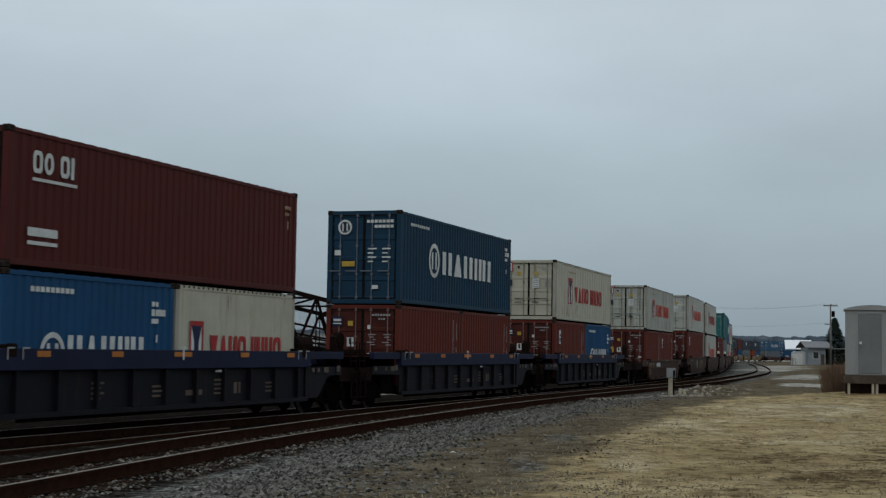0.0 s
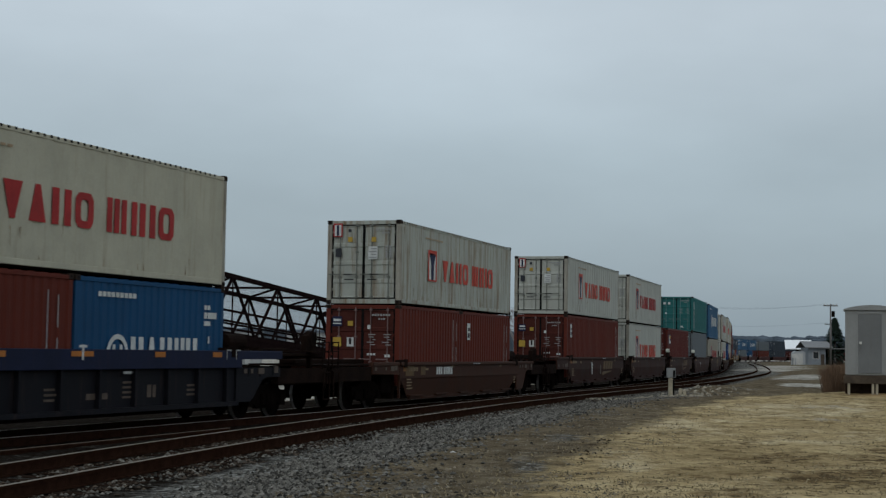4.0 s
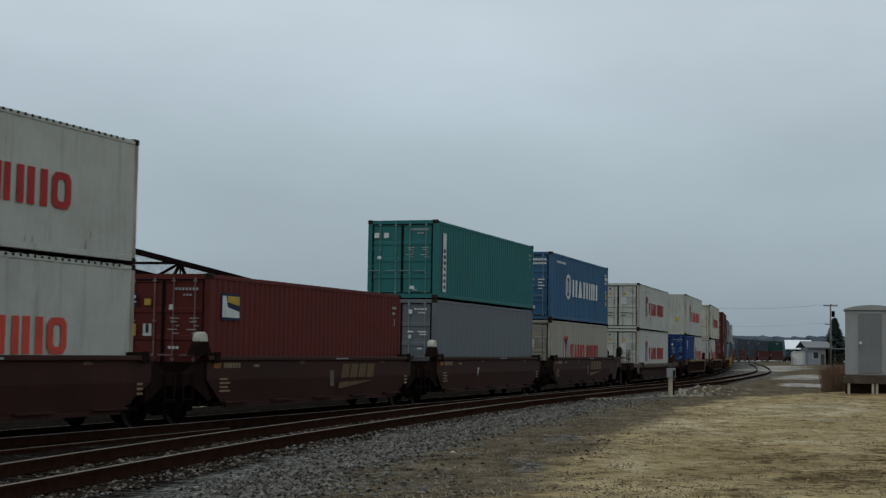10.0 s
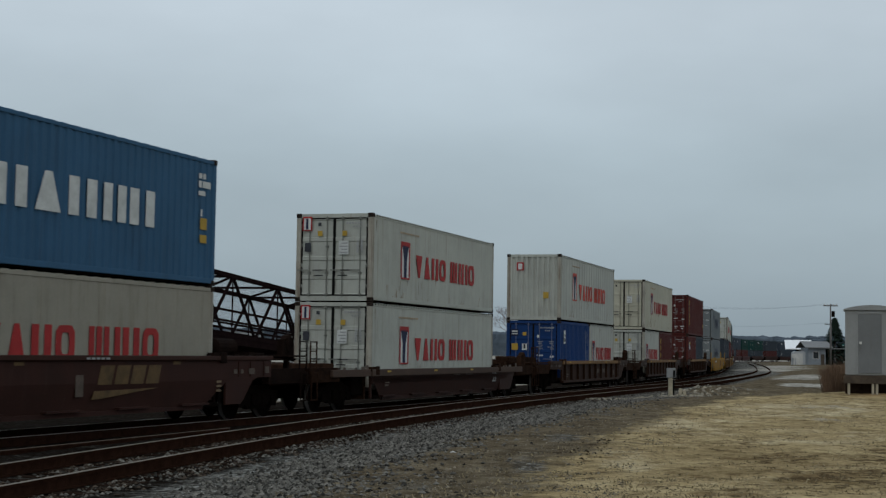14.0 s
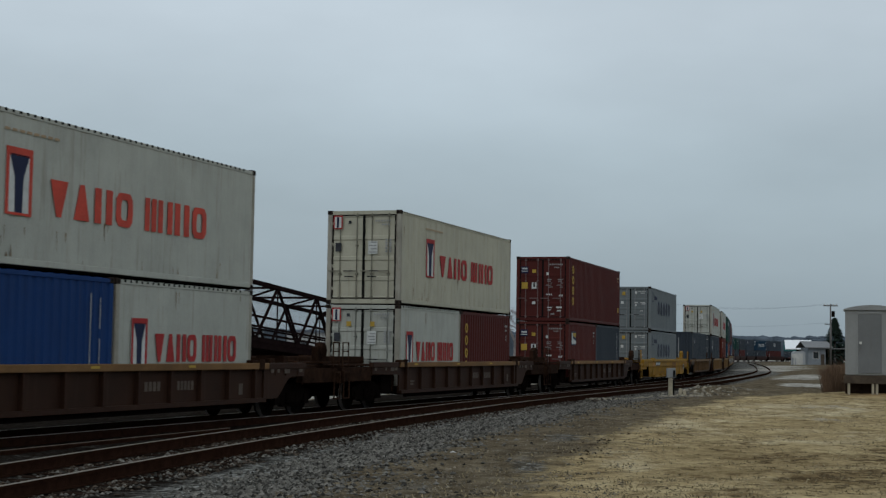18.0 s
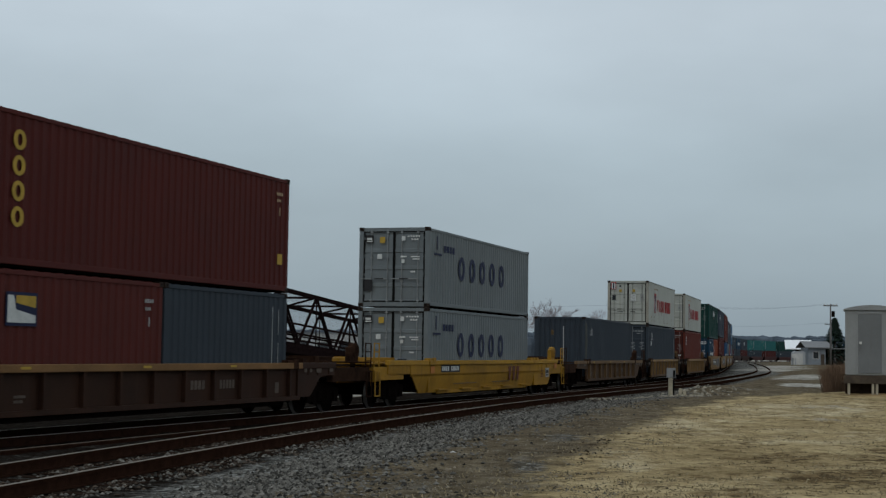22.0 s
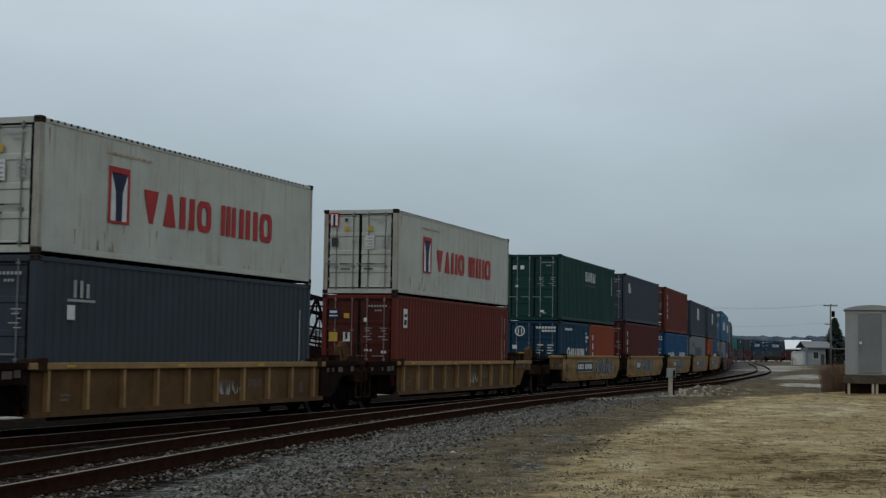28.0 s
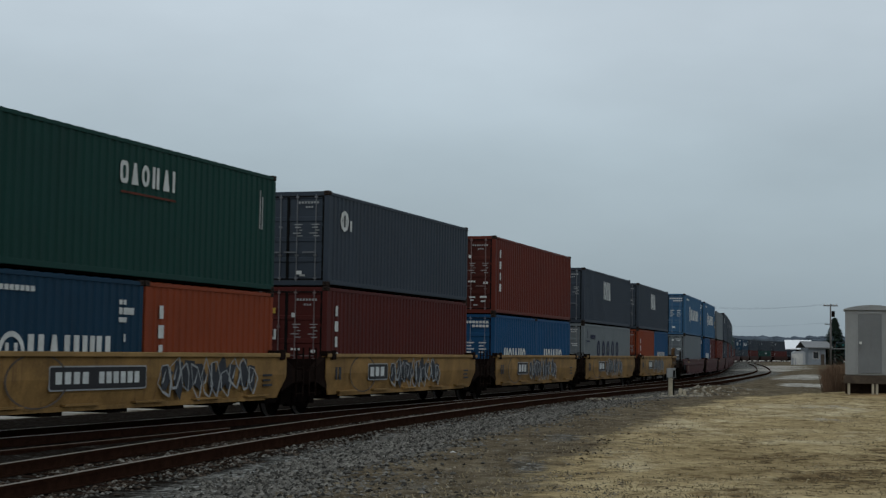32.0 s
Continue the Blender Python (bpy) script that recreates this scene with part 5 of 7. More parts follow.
        edge = [(0, 0.04), (0.04, 0), (wide - 0.04, 0), (wide, 0.04), (wide, 0.38), (wide - 0.04, 0.42), (0.04, 0.42), (0, 0.38)]
        part("panel_border", cached(("cm_t0", wide), lambda: prism_mesh(MARK["grey"], [(a + (0.03 if a > 1 else -0.03), b + (0.03 if b > 0.2 else -0.03)) for a, b in edge], 0.003)), car, "pale border", (px, face, 0.88))
        part("number_panel", cached(("cm_t1", wide), lambda: prism_mesh(MARK["black"], edge, 0.007)), car, "black number panel", (px, face, 0.88))
        part("number_writing", cached(("cm_t2", wide), lambda: rows_of_bars(MARK["white"], [(0.14 + 0.4 * i, 0.08, 0.27, 0.27) for i in range(3)] if wide < 2 else [(0.18 + 0.3 * i, 0.10, 0.2, 0.23) for i in range(4)] + [(1.65 + 0.26 * i, 0.10, 0.18, 0.23) for i in range(6)], 0.011)), car, "white number bars", (px, face, 0.88))
        g = -1.9 if short else 0.25
        part("graffiti", cached("cm_t3", lambda: tag_mesh(MARK["spray_dark"], 5, 9, 0.0, 4.5, 0.60, 1.50, True)), car, "dark blue-grey sprayed graffiti", (g, face, 0))
        part("graffiti", cached("cm_t5", lambda: tag_mesh(MARK["grey"], 9, 10, 0.0, 4.5, 0.60, 1.50, False)), car, "pale grey sprayed outlines", (g, face - 0.006, 0))
        part("graffiti", cached("cm_t6", lambda: ring_mesh(MARK["faded"], 0.52, 0.06, 1.9, 30, False)), car, "faded ring outline", (px - 0.4, face, 1.05))
        part("stencil", cached("cm_t4", lambda: rows_of_bars(MARK["spray_dark"], [(-5.9, 0.9, 0.14, 0.34), (-5.66, 0.9, 0.16, 0.34), (5.2, 0.8, 0.5, 0.05), (5.2, 0.92, 0.4, 0.05), (5.2, 1.04, 0.5, 0.05)])), car, "", (0, face, 0))


def text_mesh(words, mat, size):
    """Flat painted characters."""
    cu = bpy.data.curves.new("text", "FONT")
    cu.body, cu.size, cu.extrude = words, size, 0.003
    ob = new("text", cu)
    me = bpy.data.meshes.new_from_object(ob)
    bpy.data.objects.remove(ob)
    me.materials.clear()
    me.materials.append(mat)
    return me


def tag_mesh(mat, seed, n, x0, x1, z0, z1, filled):
    """Sprayed shapes: crooked blots, or the strokes that outline them, with no letters in them."""
    rnd = random.Random(seed)
    bm = bmesh.new()
    w = (x1 - x0) / n
    for i in range(n):
        cx = x0 + w * (i + 0.5) + rnd.uniform(-0.1, 0.1) * w
        cz = (z0 + z1) / 2 + rnd.uniform(-0.08, 0.08) * (z1 - z0)
        k = rnd.randint(5, 8)
        pts = []
        for j in range(k):
            a = 2 * math.pi * j / k + rnd.uniform(-0.25, 0.25)
            r = rnd.uniform(0.55, 1.2)
            pts.append((cx + 0.62 * w * r * math.cos(a) + 0.18 * (cz - z0), cz + 0.48 * (z1 - z0) * r * math.sin(a)))
        y = -0.003 - 0.0004 * (i % 6)
        if filled:
            add_prism(bm, pts, y - 0.002, y)
            continue
        for j in range(k):
            (ax, az), (bx, bz) = pts[j], pts[(j + 1) % k]
            d = math.hypot(bx - ax, bz - az) + 1e-6
            t = rnd.uniform(0.010, 0.032)
            px, pz = -(bz - az) / d * t, (bx - ax) / d * t
            add_prism(bm, [(ax - px, az - pz), (bx - px, bz - pz), (bx + px, bz + pz), (ax + px, az + pz)], y - 0.002, y)
        if rnd.random() < 0.6:
            add_prism(bm, [(cx - 0.1 * w, cz - 0.1), (cx + 0.12 * w, cz - 0.06), (cx + 0.3 * w, cz + 0.22)], y - 0.002, y)
    return mesh_of(bm, mat)


def prism_mesh(mat, pts, depth=0.005):
    bm = bmesh.new()
    add_prism(bm, pts, -depth, 0.0)
    return mesh_of(bm, mat)


def stirrup_mesh(mat):
    """A bent bar step that hangs below the end of a car."""
    bm = bmesh.new()
    o = [(-0.21, -0.42), (0.21, -0.42), (0.21, 0.32), (-0.21, 0.32)]
    q = [(-0.175, -0.385), (0.175, -0.385), (0.175, 0.285), (-0.175, 0.285)]
    ring = [[bm.verts.new((x, y, z)) for x, z in r] for r in (o, q) for y in (-0.014, 0.014)]
    for k in range(4):
        j = (k + 1) % 4
        for a, b in ((0, 2), (2, 3), (3, 1), (1, 0)):
            bm.faces.new((ring[a][k], ring[a][j], ring[b][j], ring[b][k]))
    return mesh_of(bm, mat)


def grab_mesh(mat):
    """An upright grab iron with three rungs."""
    bm = bmesh.new()
    for x in (-0.2, 0.2):
        add_bar(bm, (x, 0, 0), (x, 0, 0.72), 0.03)
    for z in (0.2, 0.46, 0.70):
        add_bar(bm, (-0.2, 0, z), (0.2, 0, z), 0.028)
    return mesh_of(bm, mat)


def lever_mesh(mat):
    bm = bmesh.new()
    for a, b in (((0, -1.3, 0), (0, -0.2, 0)), ((0, -1.3, 0), (0.02, -1.3, -0.3)), ((0, -0.2, 0), (0.12, -0.1, -0.08))):
        add_bar(bm, a, b, 0.03)
    return mesh_of(bm, mat)


def brake_mesh(mat):
    """The hand brake: an upright housing with a scalloped head, and its wheel."""
    bm = bmesh.new()
    add_prism(bm, [(-0.42, 0.0), (0.32, 0.0), (0.32, 0.52), (0.24, 0.62), (0.10, 0.66), (-0.12, 0.62), (-0.2, 0.52), (-0.42, 0.50)], -0.10, 0.10)
    for k in range(10):
        a0, a1 = 2 * math.pi * k / 10, 2 * math.pi * (k + 1) / 10
        add_bar(bm, (0.25 * math.cos(a0), -0.15, 0.36 + 0.25 * math.sin(a0)), (0.25 * math.cos(a1), -0.15, 0.36 + 0.25 * math.sin(a1)), 0.03)
    add_bar(bm, (-0.25, -0.15, 0.36), (0.25, -0.15, 0.36), 0.025)
    bmesh.ops.scale(bm, vec=(0.78, 0.8, 0.8), verts=bm.verts)
    return mesh_of(bm, mat)


def spin_wheels():
    """The wheels of the cars that pass nearest roll with the train."""
    for w, wx in WHEELS[:SPUN]:
        rows = []
        for i in range(int(SECONDS * FPS) + 1):
            t = i / FPS
            a = -(travelled(t) - travelled(0.0)) / 0.455
            rows.append((t, Matrix.Translation((wx, 0, 0.46)) @ Matrix.Rotation(a, 4, "Y")))
        walk(w, rows)


SPUN = 60

# ---- the train --------------------------------------------------------------
HC, STD = 2.896, 2.591
# front of the load along the train, car, lower loads, upper load, height of the lower load, of the upper one
UNITS = [
    (-172.8, "navy", ("ring_bright", "ym_cream"), "lease", STD, STD),
    (-153.1, "navy", ("rust", "rust"), "ring_dark", STD, HC),
    (-133.65, "navy", ("rust_label", "ring_bright"), "ym_cream", STD, STD),
    (-110.1, "brown_first", ("rust", "rust_label"), "ym_dirty", STD, STD),
    (-88.5, "brown", ("rust_label",), "ym_bright", HC, STD),
    (-73.1, "brown", ("ym_bright",), "ym", HC, STD),
    (-57.7, "brown", ("rust_plate",), None, HC, STD),
    (-42.25, "brown", ("grey",), "teal", HC, STD),
    (-26.95, "brown", ("ym_beige",), "ring_blue", STD, HC),
    (-5.2, "brown_low", ("ym",), "ym", STD, STD),
    (17.45, "brown_rib", ("blue_plain", "ym"), "ym_front", STD, HC),
    (39.55, "brown_rib", ("ym", "gold_small"), "ym_cream", STD, HC),
    (61.5, "brown_rib", ("red_plate", "slate_plain"), "gold", STD, HC),
    (84.3, "yellow", ("five",), "five", STD, STD),
    (107.0, "pale_rib", ("slate_front",), None, HC, STD),
    (125.5, "tan_rib", ("slate",), "ym", HC, STD),
    (143.95, "tan_rib", ("rust_label",), "ym", HC, STD),
    (164.7, "tan", ("ring_dark", "orange"), "green_word", STD, HC),
    (180.17, "tan", ("maroon",), "slate_star", HC, STD),
    (195.75, "tan", ("blue_word", "blue_word"), "red_up", STD, HC),
    (210.85, "tan", ("five",), "slate_word", STD, STD),
    (225.95, "tan", ("orange", "blue_word"), "slate_word", STD, STD),
    (248.1, "maroon", ("grey",), "ring_blue", STD, HC),
    (263.8, "maroon", ("blue_word", "maroon"), "ring_blue", STD, HC),
    (279.5, "maroon", ("rust",), "grey", STD, STD),
]
# dim, greyish paints only: they carry the distance haze for the far cars
FAR_LOADS = [("slate", "slate_star"), ("maroon", "slate"), ("slate", "slate_star"), ("maroon", "slate_star"), ("maroon", "green_word"), ("slate", "green_word"), ("maroon", "slate"), ("slate", "slate_star"),
             ("slate", "ring_dark"), ("maroon", "slate_word"), ("slate", "teal"), ("maroon", "teal"), ("slate", "green_word"), ("maroon", "slate"), ("slate", "ring_dark"), ("slate", "ring_dark"),
             ("maroon", "slate"), ("green_word", "slate"), ("maroon", "slate"), ("slate", "slate_star"), ("maroon", "slate_star"), ("slate", "teal")]
for i, (a, b) in enumerate(FAR_LOADS):
    UNITS.append((296.0 + 15.5 * i + (6.0 * (i // 5)), "maroon" if i % 10 < 5 else "brown", (a,), b, STD, HC))

for i, (s0, kind, lower, upper, hl_, hu_) in enumerate(UNITS):
    mid = s0 + 6.096
    ahead = s0 - (UNITS[i - 1][0] + 12.19) if i else 7.5
    behind = UNITS[i + 1][0] - (s0 + 12.19) if i + 1 < len(UNITS) else 7.5
    near = i < 25
    build_well(kind, mid, ahead / 2, behind / 2, ahead < 4.5, behind < 4.5, near, i)
    floor_z = 0.515
    if len(lower) == 1:
        build_container(lower[0], 12.192, hl_, mid, floor_z, 0.0, not near)
    else:
        build_container(lower[0], 6.058, hl_, mid, floor_z, -3.06, not near)
        build_container(lower[1], 6.058, hl_, mid, floor_z, 3.06, not near)
    if upper:
        build_container(upper, 12.192, hu_, mid, floor_z + hl_ + 0.012, 0.0, not near)


# ---- ground -----------------------------------------------------------------
def near_line(x, y):
    """Distance along the line and offset from it (towards the camera) for arrays of points."""
    ss = LINE_S[::4]
    lx, ly, lh = LINE_X[::4], LINE_Y[::4], LINE_H[::4]
    out_s, out_o = np.empty_like(x), np.empty_like(x)
    for a in range(0, len(x), 4000):
        xx, yy = x[a:a + 4000, None], y[a:a + 4000, None]
        i = np.argmin((xx - lx) ** 2 + (yy - ly) ** 2, axis=1)
        dx, dy = x[a:a + 4000] - lx[i], y[a:a + 4000] - ly[i]
        out_s[a:a + 4000] = ss[i] + dx * np.sin(lh[i]) + dy * np.cos(lh[i])
        out_o[a:a + 4000] = dx * np.cos(lh[i]) - dy * np.sin(lh[i])
    return out_s, out_o


def smooth(a, b, v):
    t = np.clip((v - a) / (b - a), 0, 1)
    return t * t * (3 - 2 * t)


def wave(x, y, k, seed=0.0):
    return (np.sin(k * x + 1.3 + seed) * np.cos(k * 1.31 * y + 0.7 * seed) + 0.6 * np.sin(k * 2.3 * y - k * 1.7 * x + 2.1 + seed)) / 1.6


def ground_height(x, y):
    s, o = near_line(x, y)
    sec = second_off(s)
    bed = -0.30 + 0.097 * smooth(0.4, 1.4, o)
    field = 0.02 + 0.05 * wave(x, y, 0.35) + 0.03 * wave(x, y, 1.1, 2.0)
    edge = sec + 1.6
    z = bed + (field - bed) * smooth(edge, edge + 3.2, o)
    z = z + (-0.25 - z) * smooth(-7.2, -9.5, o) * (o < 0)
    # raised bank under the shed, low heap by the post
    z = z + 0.30 * np.exp(-(((x - 16.6) / 3.6) ** 2 + ((y - 54.8) / 4.0) ** 2))
    z = z + 0.26 * np.exp(-(((x - 11.3) / 1.3) ** 2 + ((y - 62.0) / 2.2) ** 2))
    z = z + 0.16 * np.exp(-(((x - 14.5) / 2.6) ** 2 + ((y - 76.0) / 2.5) ** 2))
    return z, s, o


def spread(lo, a, b, step, hi, grow):
    mid = list(np.arange(a, b + 1e-6, step))
    up, d = [], step
    v = b
    while v < hi:
        d *= grow
        v += d
        up.append(v)
    down, d, v = [], step, a
    while v > lo:
        d *= grow
        v -= d
        down.append(v)
    return np.array(down[::-1] + mid + up)


def ground_material():
    m = bpy.data.materials.new("dirt_gravel_and_dry_grass")
    m.use_nodes = True
    n, l = m.node_tree.nodes, m.node_tree.links
    bs = n["Principled BSDF"]
    bs.inputs["Roughness"].default_value, bs.inputs["Specular IOR Level"].default_value = 0.95, 0.0
    geo = n.new("ShaderNodeNewGeometry")

    def tex(scale, detail=5, rough=0.6, stretch=(1, 1, 1)):
        mp, t = n.new("ShaderNodeMapping"), n.new("ShaderNodeTexNoise")
        mp.inputs["Scale"].default_value = stretch
        t.inputs["Scale"].default_value, t.inputs["Detail"].default_value, t.inputs["Roughness"].default_value = scale, detail, rough
        l.new(geo.outputs["Position"], mp.inputs["Vector"])
        l.new(mp.outputs["Vector"], t.inputs["Vector"])
        return t

    def ramp(src, stops):
        r = n.new("ShaderNodeValToRGB")
        e = r.color_ramp.elements
        e[0].position, e[0].color = stops[0][0], (*stops[0][1], 1)
        e[1].position, e[1].color = stops[-1][0], (*stops[-1][1], 1)
        for pos, c in stops[1:-1]:
            x = e.new(pos)
            x.color = (*c, 1)
        l.new(src, r.inputs["Fac"])
        return r.outputs["Color"]

    def mix(f, a, b, mode="MIX"):
        x = n.new("ShaderNodeMix")
        x.data_type, x.blend_type = "RGBA", mode
        for sock, v in (("Factor", f), ("A", a), ("B", b)):
            if hasattr(v, "is_linked"):
                l.new(v, x.inputs[sock])
            elif sock == "Factor":
                x.inputs[sock].default_value = v
            else:
                x.inputs[sock].default_value = (*v, 1)
        return x.outputs["Result"]

    def rng(src, a, b, lo=0.0, hi=1.0):
        x = n.new("ShaderNodeMapRange")
        for k, v in (("From Min", a), ("From Max", b), ("To Min", lo), ("To Max", hi)):
            x.inputs[k].default_value = v
        l.new(src, x.inputs["Value"])
        return x.outputs["Result"]

    patch = n.new("ShaderNodeVertexColor")
    patch.layer_name = "patches"
    ps = n.new("ShaderNodeSeparateColor")
    l.new(patch.outputs["Color"], ps.inputs["Color"])

    def maths(op, a, b, c=None):
        x = n.new("ShaderNodeMath")
        x.operation = op
        for k, v in enumerate((a, b, c)):
            if hasattr(v, "is_linked"):
                l.new(v, x.inputs[k])
            elif v is not None:
                x.inputs[k].default_value = v
        return x.outputs[0]
    # tan sand and dead grass: broad tone, then tufts half a metre across, then grit
    grass = ramp(tex(0.32, 6, 0.62).outputs["Fac"], [(0.32, (0.20, 0.158, 0.092)), (0.5, (0.300, 0.245, 0.148)), (0.68, (0.405, 0.345, 0.222))])
    tuft = tex(1.35, 5, 0.66).outputs["Fac"]
    dense = maths("MULTIPLY_ADD", ps.outputs["Red"], 0.17, tuft)
    grass = mix(rng(dense, 0.53, 0.63, 0.0, 0.72), grass, (0.112, 0.080, 0.045))
    # dark flecks: clods together with their small shadows, as colour
    fleck = maths("MULTIPLY_ADD", ps.outputs["Red"], 0.17, tex(3.4, 5, 0.7).outputs["Fac"])
    grass = mix(rng(fleck, 0.57, 0.64, 0.0, 0.88), grass, (0.060, 0.044, 0.027))
    pale = maths("MULTIPLY_ADD", ps.outputs["Green"], 0.25, tex(0.85, 6, 0.7, (1.0, 0.8, 1)).outputs["Fac"])
    grass = mix(rng(pale, 0.57, 0.74, 0.0, 0.72), grass, (0.46, 0.415, 0.305))
    grass = mix(rng(tex(15, 5, 0.8).outputs["Fac"], 0.56, 0.70, 0.0, 0.55), grass, (0.43, 0.37, 0.25))
    grass = mix(rng(tex(9, 5, 0.8).outputs["Fac"], 0.57, 0.68, 0.0, 0.55), grass, (0.10, 0.078, 0.048))
    grass = mix(maths("MULTIPLY", ps.outputs["Blue"], 0.8), grass, (0.25, 0.165, 0.085))
    # trodden dirt with gravel in it
    dirt = ramp(tex(0.75, 7, 0.68).outputs["Fac"], [(0.3, (0.068, 0.056, 0.040)), (0.5, (0.118, 0.099, 0.069)), (0.7, (0.200, 0.174, 0.126))])
    dirt = mix(rng(tex(1.9, 6, 0.72).outputs["Fac"], 0.55, 0.68, 0.0, 0.8), dirt, (0.205, 0.195, 0.165))
    dirt = mix(rng(tex(2.6, 6, 0.75).outputs["Fac"], 0.56, 0.66, 0.0, 0.8), dirt, (0.048, 0.036, 0.024))
    dirt = mix(rng(tex(15, 6, 0.8).outputs["Fac"], 0.56, 0.68, 0.0, 0.8), dirt, (0.27, 0.255, 0.225))
    dirt = mix(rng(tex(9, 6, 0.8).outputs["Fac"], 0.54, 0.66, 0.0, 0.7), dirt, (0.034, 0.027, 0.018))
    vor = n.new("ShaderNodeTexVoronoi")
    vor.inputs["Scale"].default_value = 13.0
    l.new(geo.outputs["Position"], vor.inputs["Vector"])
    sep = n.new("ShaderNodeSeparateColor")
    l.new(vor.outputs["Color"], sep.inputs["Color"])
    stone = ramp(sep.outputs["Red"], [(0.0, (0.040, 0.040, 0.037)), (0.5, (0.120, 0.120, 0.113)), (1.0, (0.33, 0.33, 0.312))])
    stone = mix(rng(vor.outputs["Distance"], 0.35, 0.75, 0.0, 0.55), stone, (0.04, 0.04, 0.037))
    stone = mix(rng(tex(2.3, 6, 0.75).outputs["Fac"], 0.52, 0.66, 0.0, 0.7), stone, (0.060, 0.050, 0.036))
    stone = mix(rng(tex(4.6, 5, 0.75).outputs["Fac"], 0.58, 0.68, 0.0, 0.6), stone, (0.30, 0.305, 0.295))
    # brown track bed; its near-black also paints the shade beneath the train
    rust_shade_bed = mix(0.93, stone, (0.0085, 0.0056, 0.0040))
    att = n.new("ShaderNodeVertexColor")
    att.layer_name = "zones"
    zs = n.new("ShaderNodeSeparateColor")
    l.new(att.outputs["Color"], zs.inputs["Color"])
    brk = tex(0.9, 7, 0.72).outputs["Fac"]
    brk2 = tex(2.7, 7, 0.75).outputs["Fac"]

    def zone(out, soft=0.14):
        a = n.new("ShaderNodeMath")
        a.operation = "ADD"
        b = n.new("ShaderNodeMath")
        b.operation = "MULTIPLY_ADD"
        l.new(brk, b.inputs[0])
        b.inputs[1].default_value, b.inputs[2].default_value = 1.3, -0.65
        l.new(out, a.inputs[0])
        l.new(b.outputs[0], a.inputs[1])
        c = n.new("ShaderNodeMath")
        c.operation = "MULTIPLY_ADD"
        l.new(brk2, c.inputs[0])
        c.inputs[1].default_value = 0.9
        d = n.new("ShaderNodeMath")
        d.operation = "SUBTRACT"
        l.new(a.outputs[0], c.inputs[2])
        l.new(c.outputs[0], d.inputs[0])
        d.inputs[1].default_value = 0.45
        return rng(d.outputs[0], 0.5 - soft, 0.5 + soft)
    shade = ramp(tex(1.6, 8, 0.78).outputs["Fac"], [(0.33, (0.66, 0.63, 0.59)), (0.5, (1.0, 1.0, 1.0)), (0.67, (1.26, 1.25, 1.22))])
    grit = ramp(tex(6.5, 6, 0.8).outputs["Fac"], [(0.34, (0.70, 0.68, 0.65)), (0.5, (1.0, 1.0, 1.0)), (0.66, (1.24, 1.24, 1.22))])
    grass = mix(1.0, grass, (1.14, 1.08, 0.975), "MULTIPLY")
    dirt = mix(1.0, dirt, (0.99, 0.945, 0.90), "MULTIPLY")
    col = mix(zone(zs.outputs["Green"], 0.2), grass, dirt)
    col = mix(zone(zs.outputs["Red"], 0.22), col, stone)
    col = mix(zone(zs.outputs["Blue"], 0.2), col, rust_shade_bed)
    lot = ramp(tex(0.5, 7, 0.7).outputs["Fac"], [(0.36, (0.22, 0.206, 0.178)), (0.64, (0.44, 0.425, 0.385))])
    col = mix(zone(att.outputs["Alpha"], 0.22), col, lot)
    col = mix(1.0, mix(1.0, col, shade, "MULTIPLY"), grit, "MULTIPLY")
    l.new(col, bs.inputs["Base Color"])
    b = n.new("ShaderNodeBump")
    b.inputs["Strength"].default_value, b.inputs["Distance"].default_value = 0.8, 0.05
    l.new(tex(16, 6, 0.7).outputs["Fac"], b.inputs["Height"])
    l.new(b.outputs["Normal"], bs.inputs["Normal"])
    return m


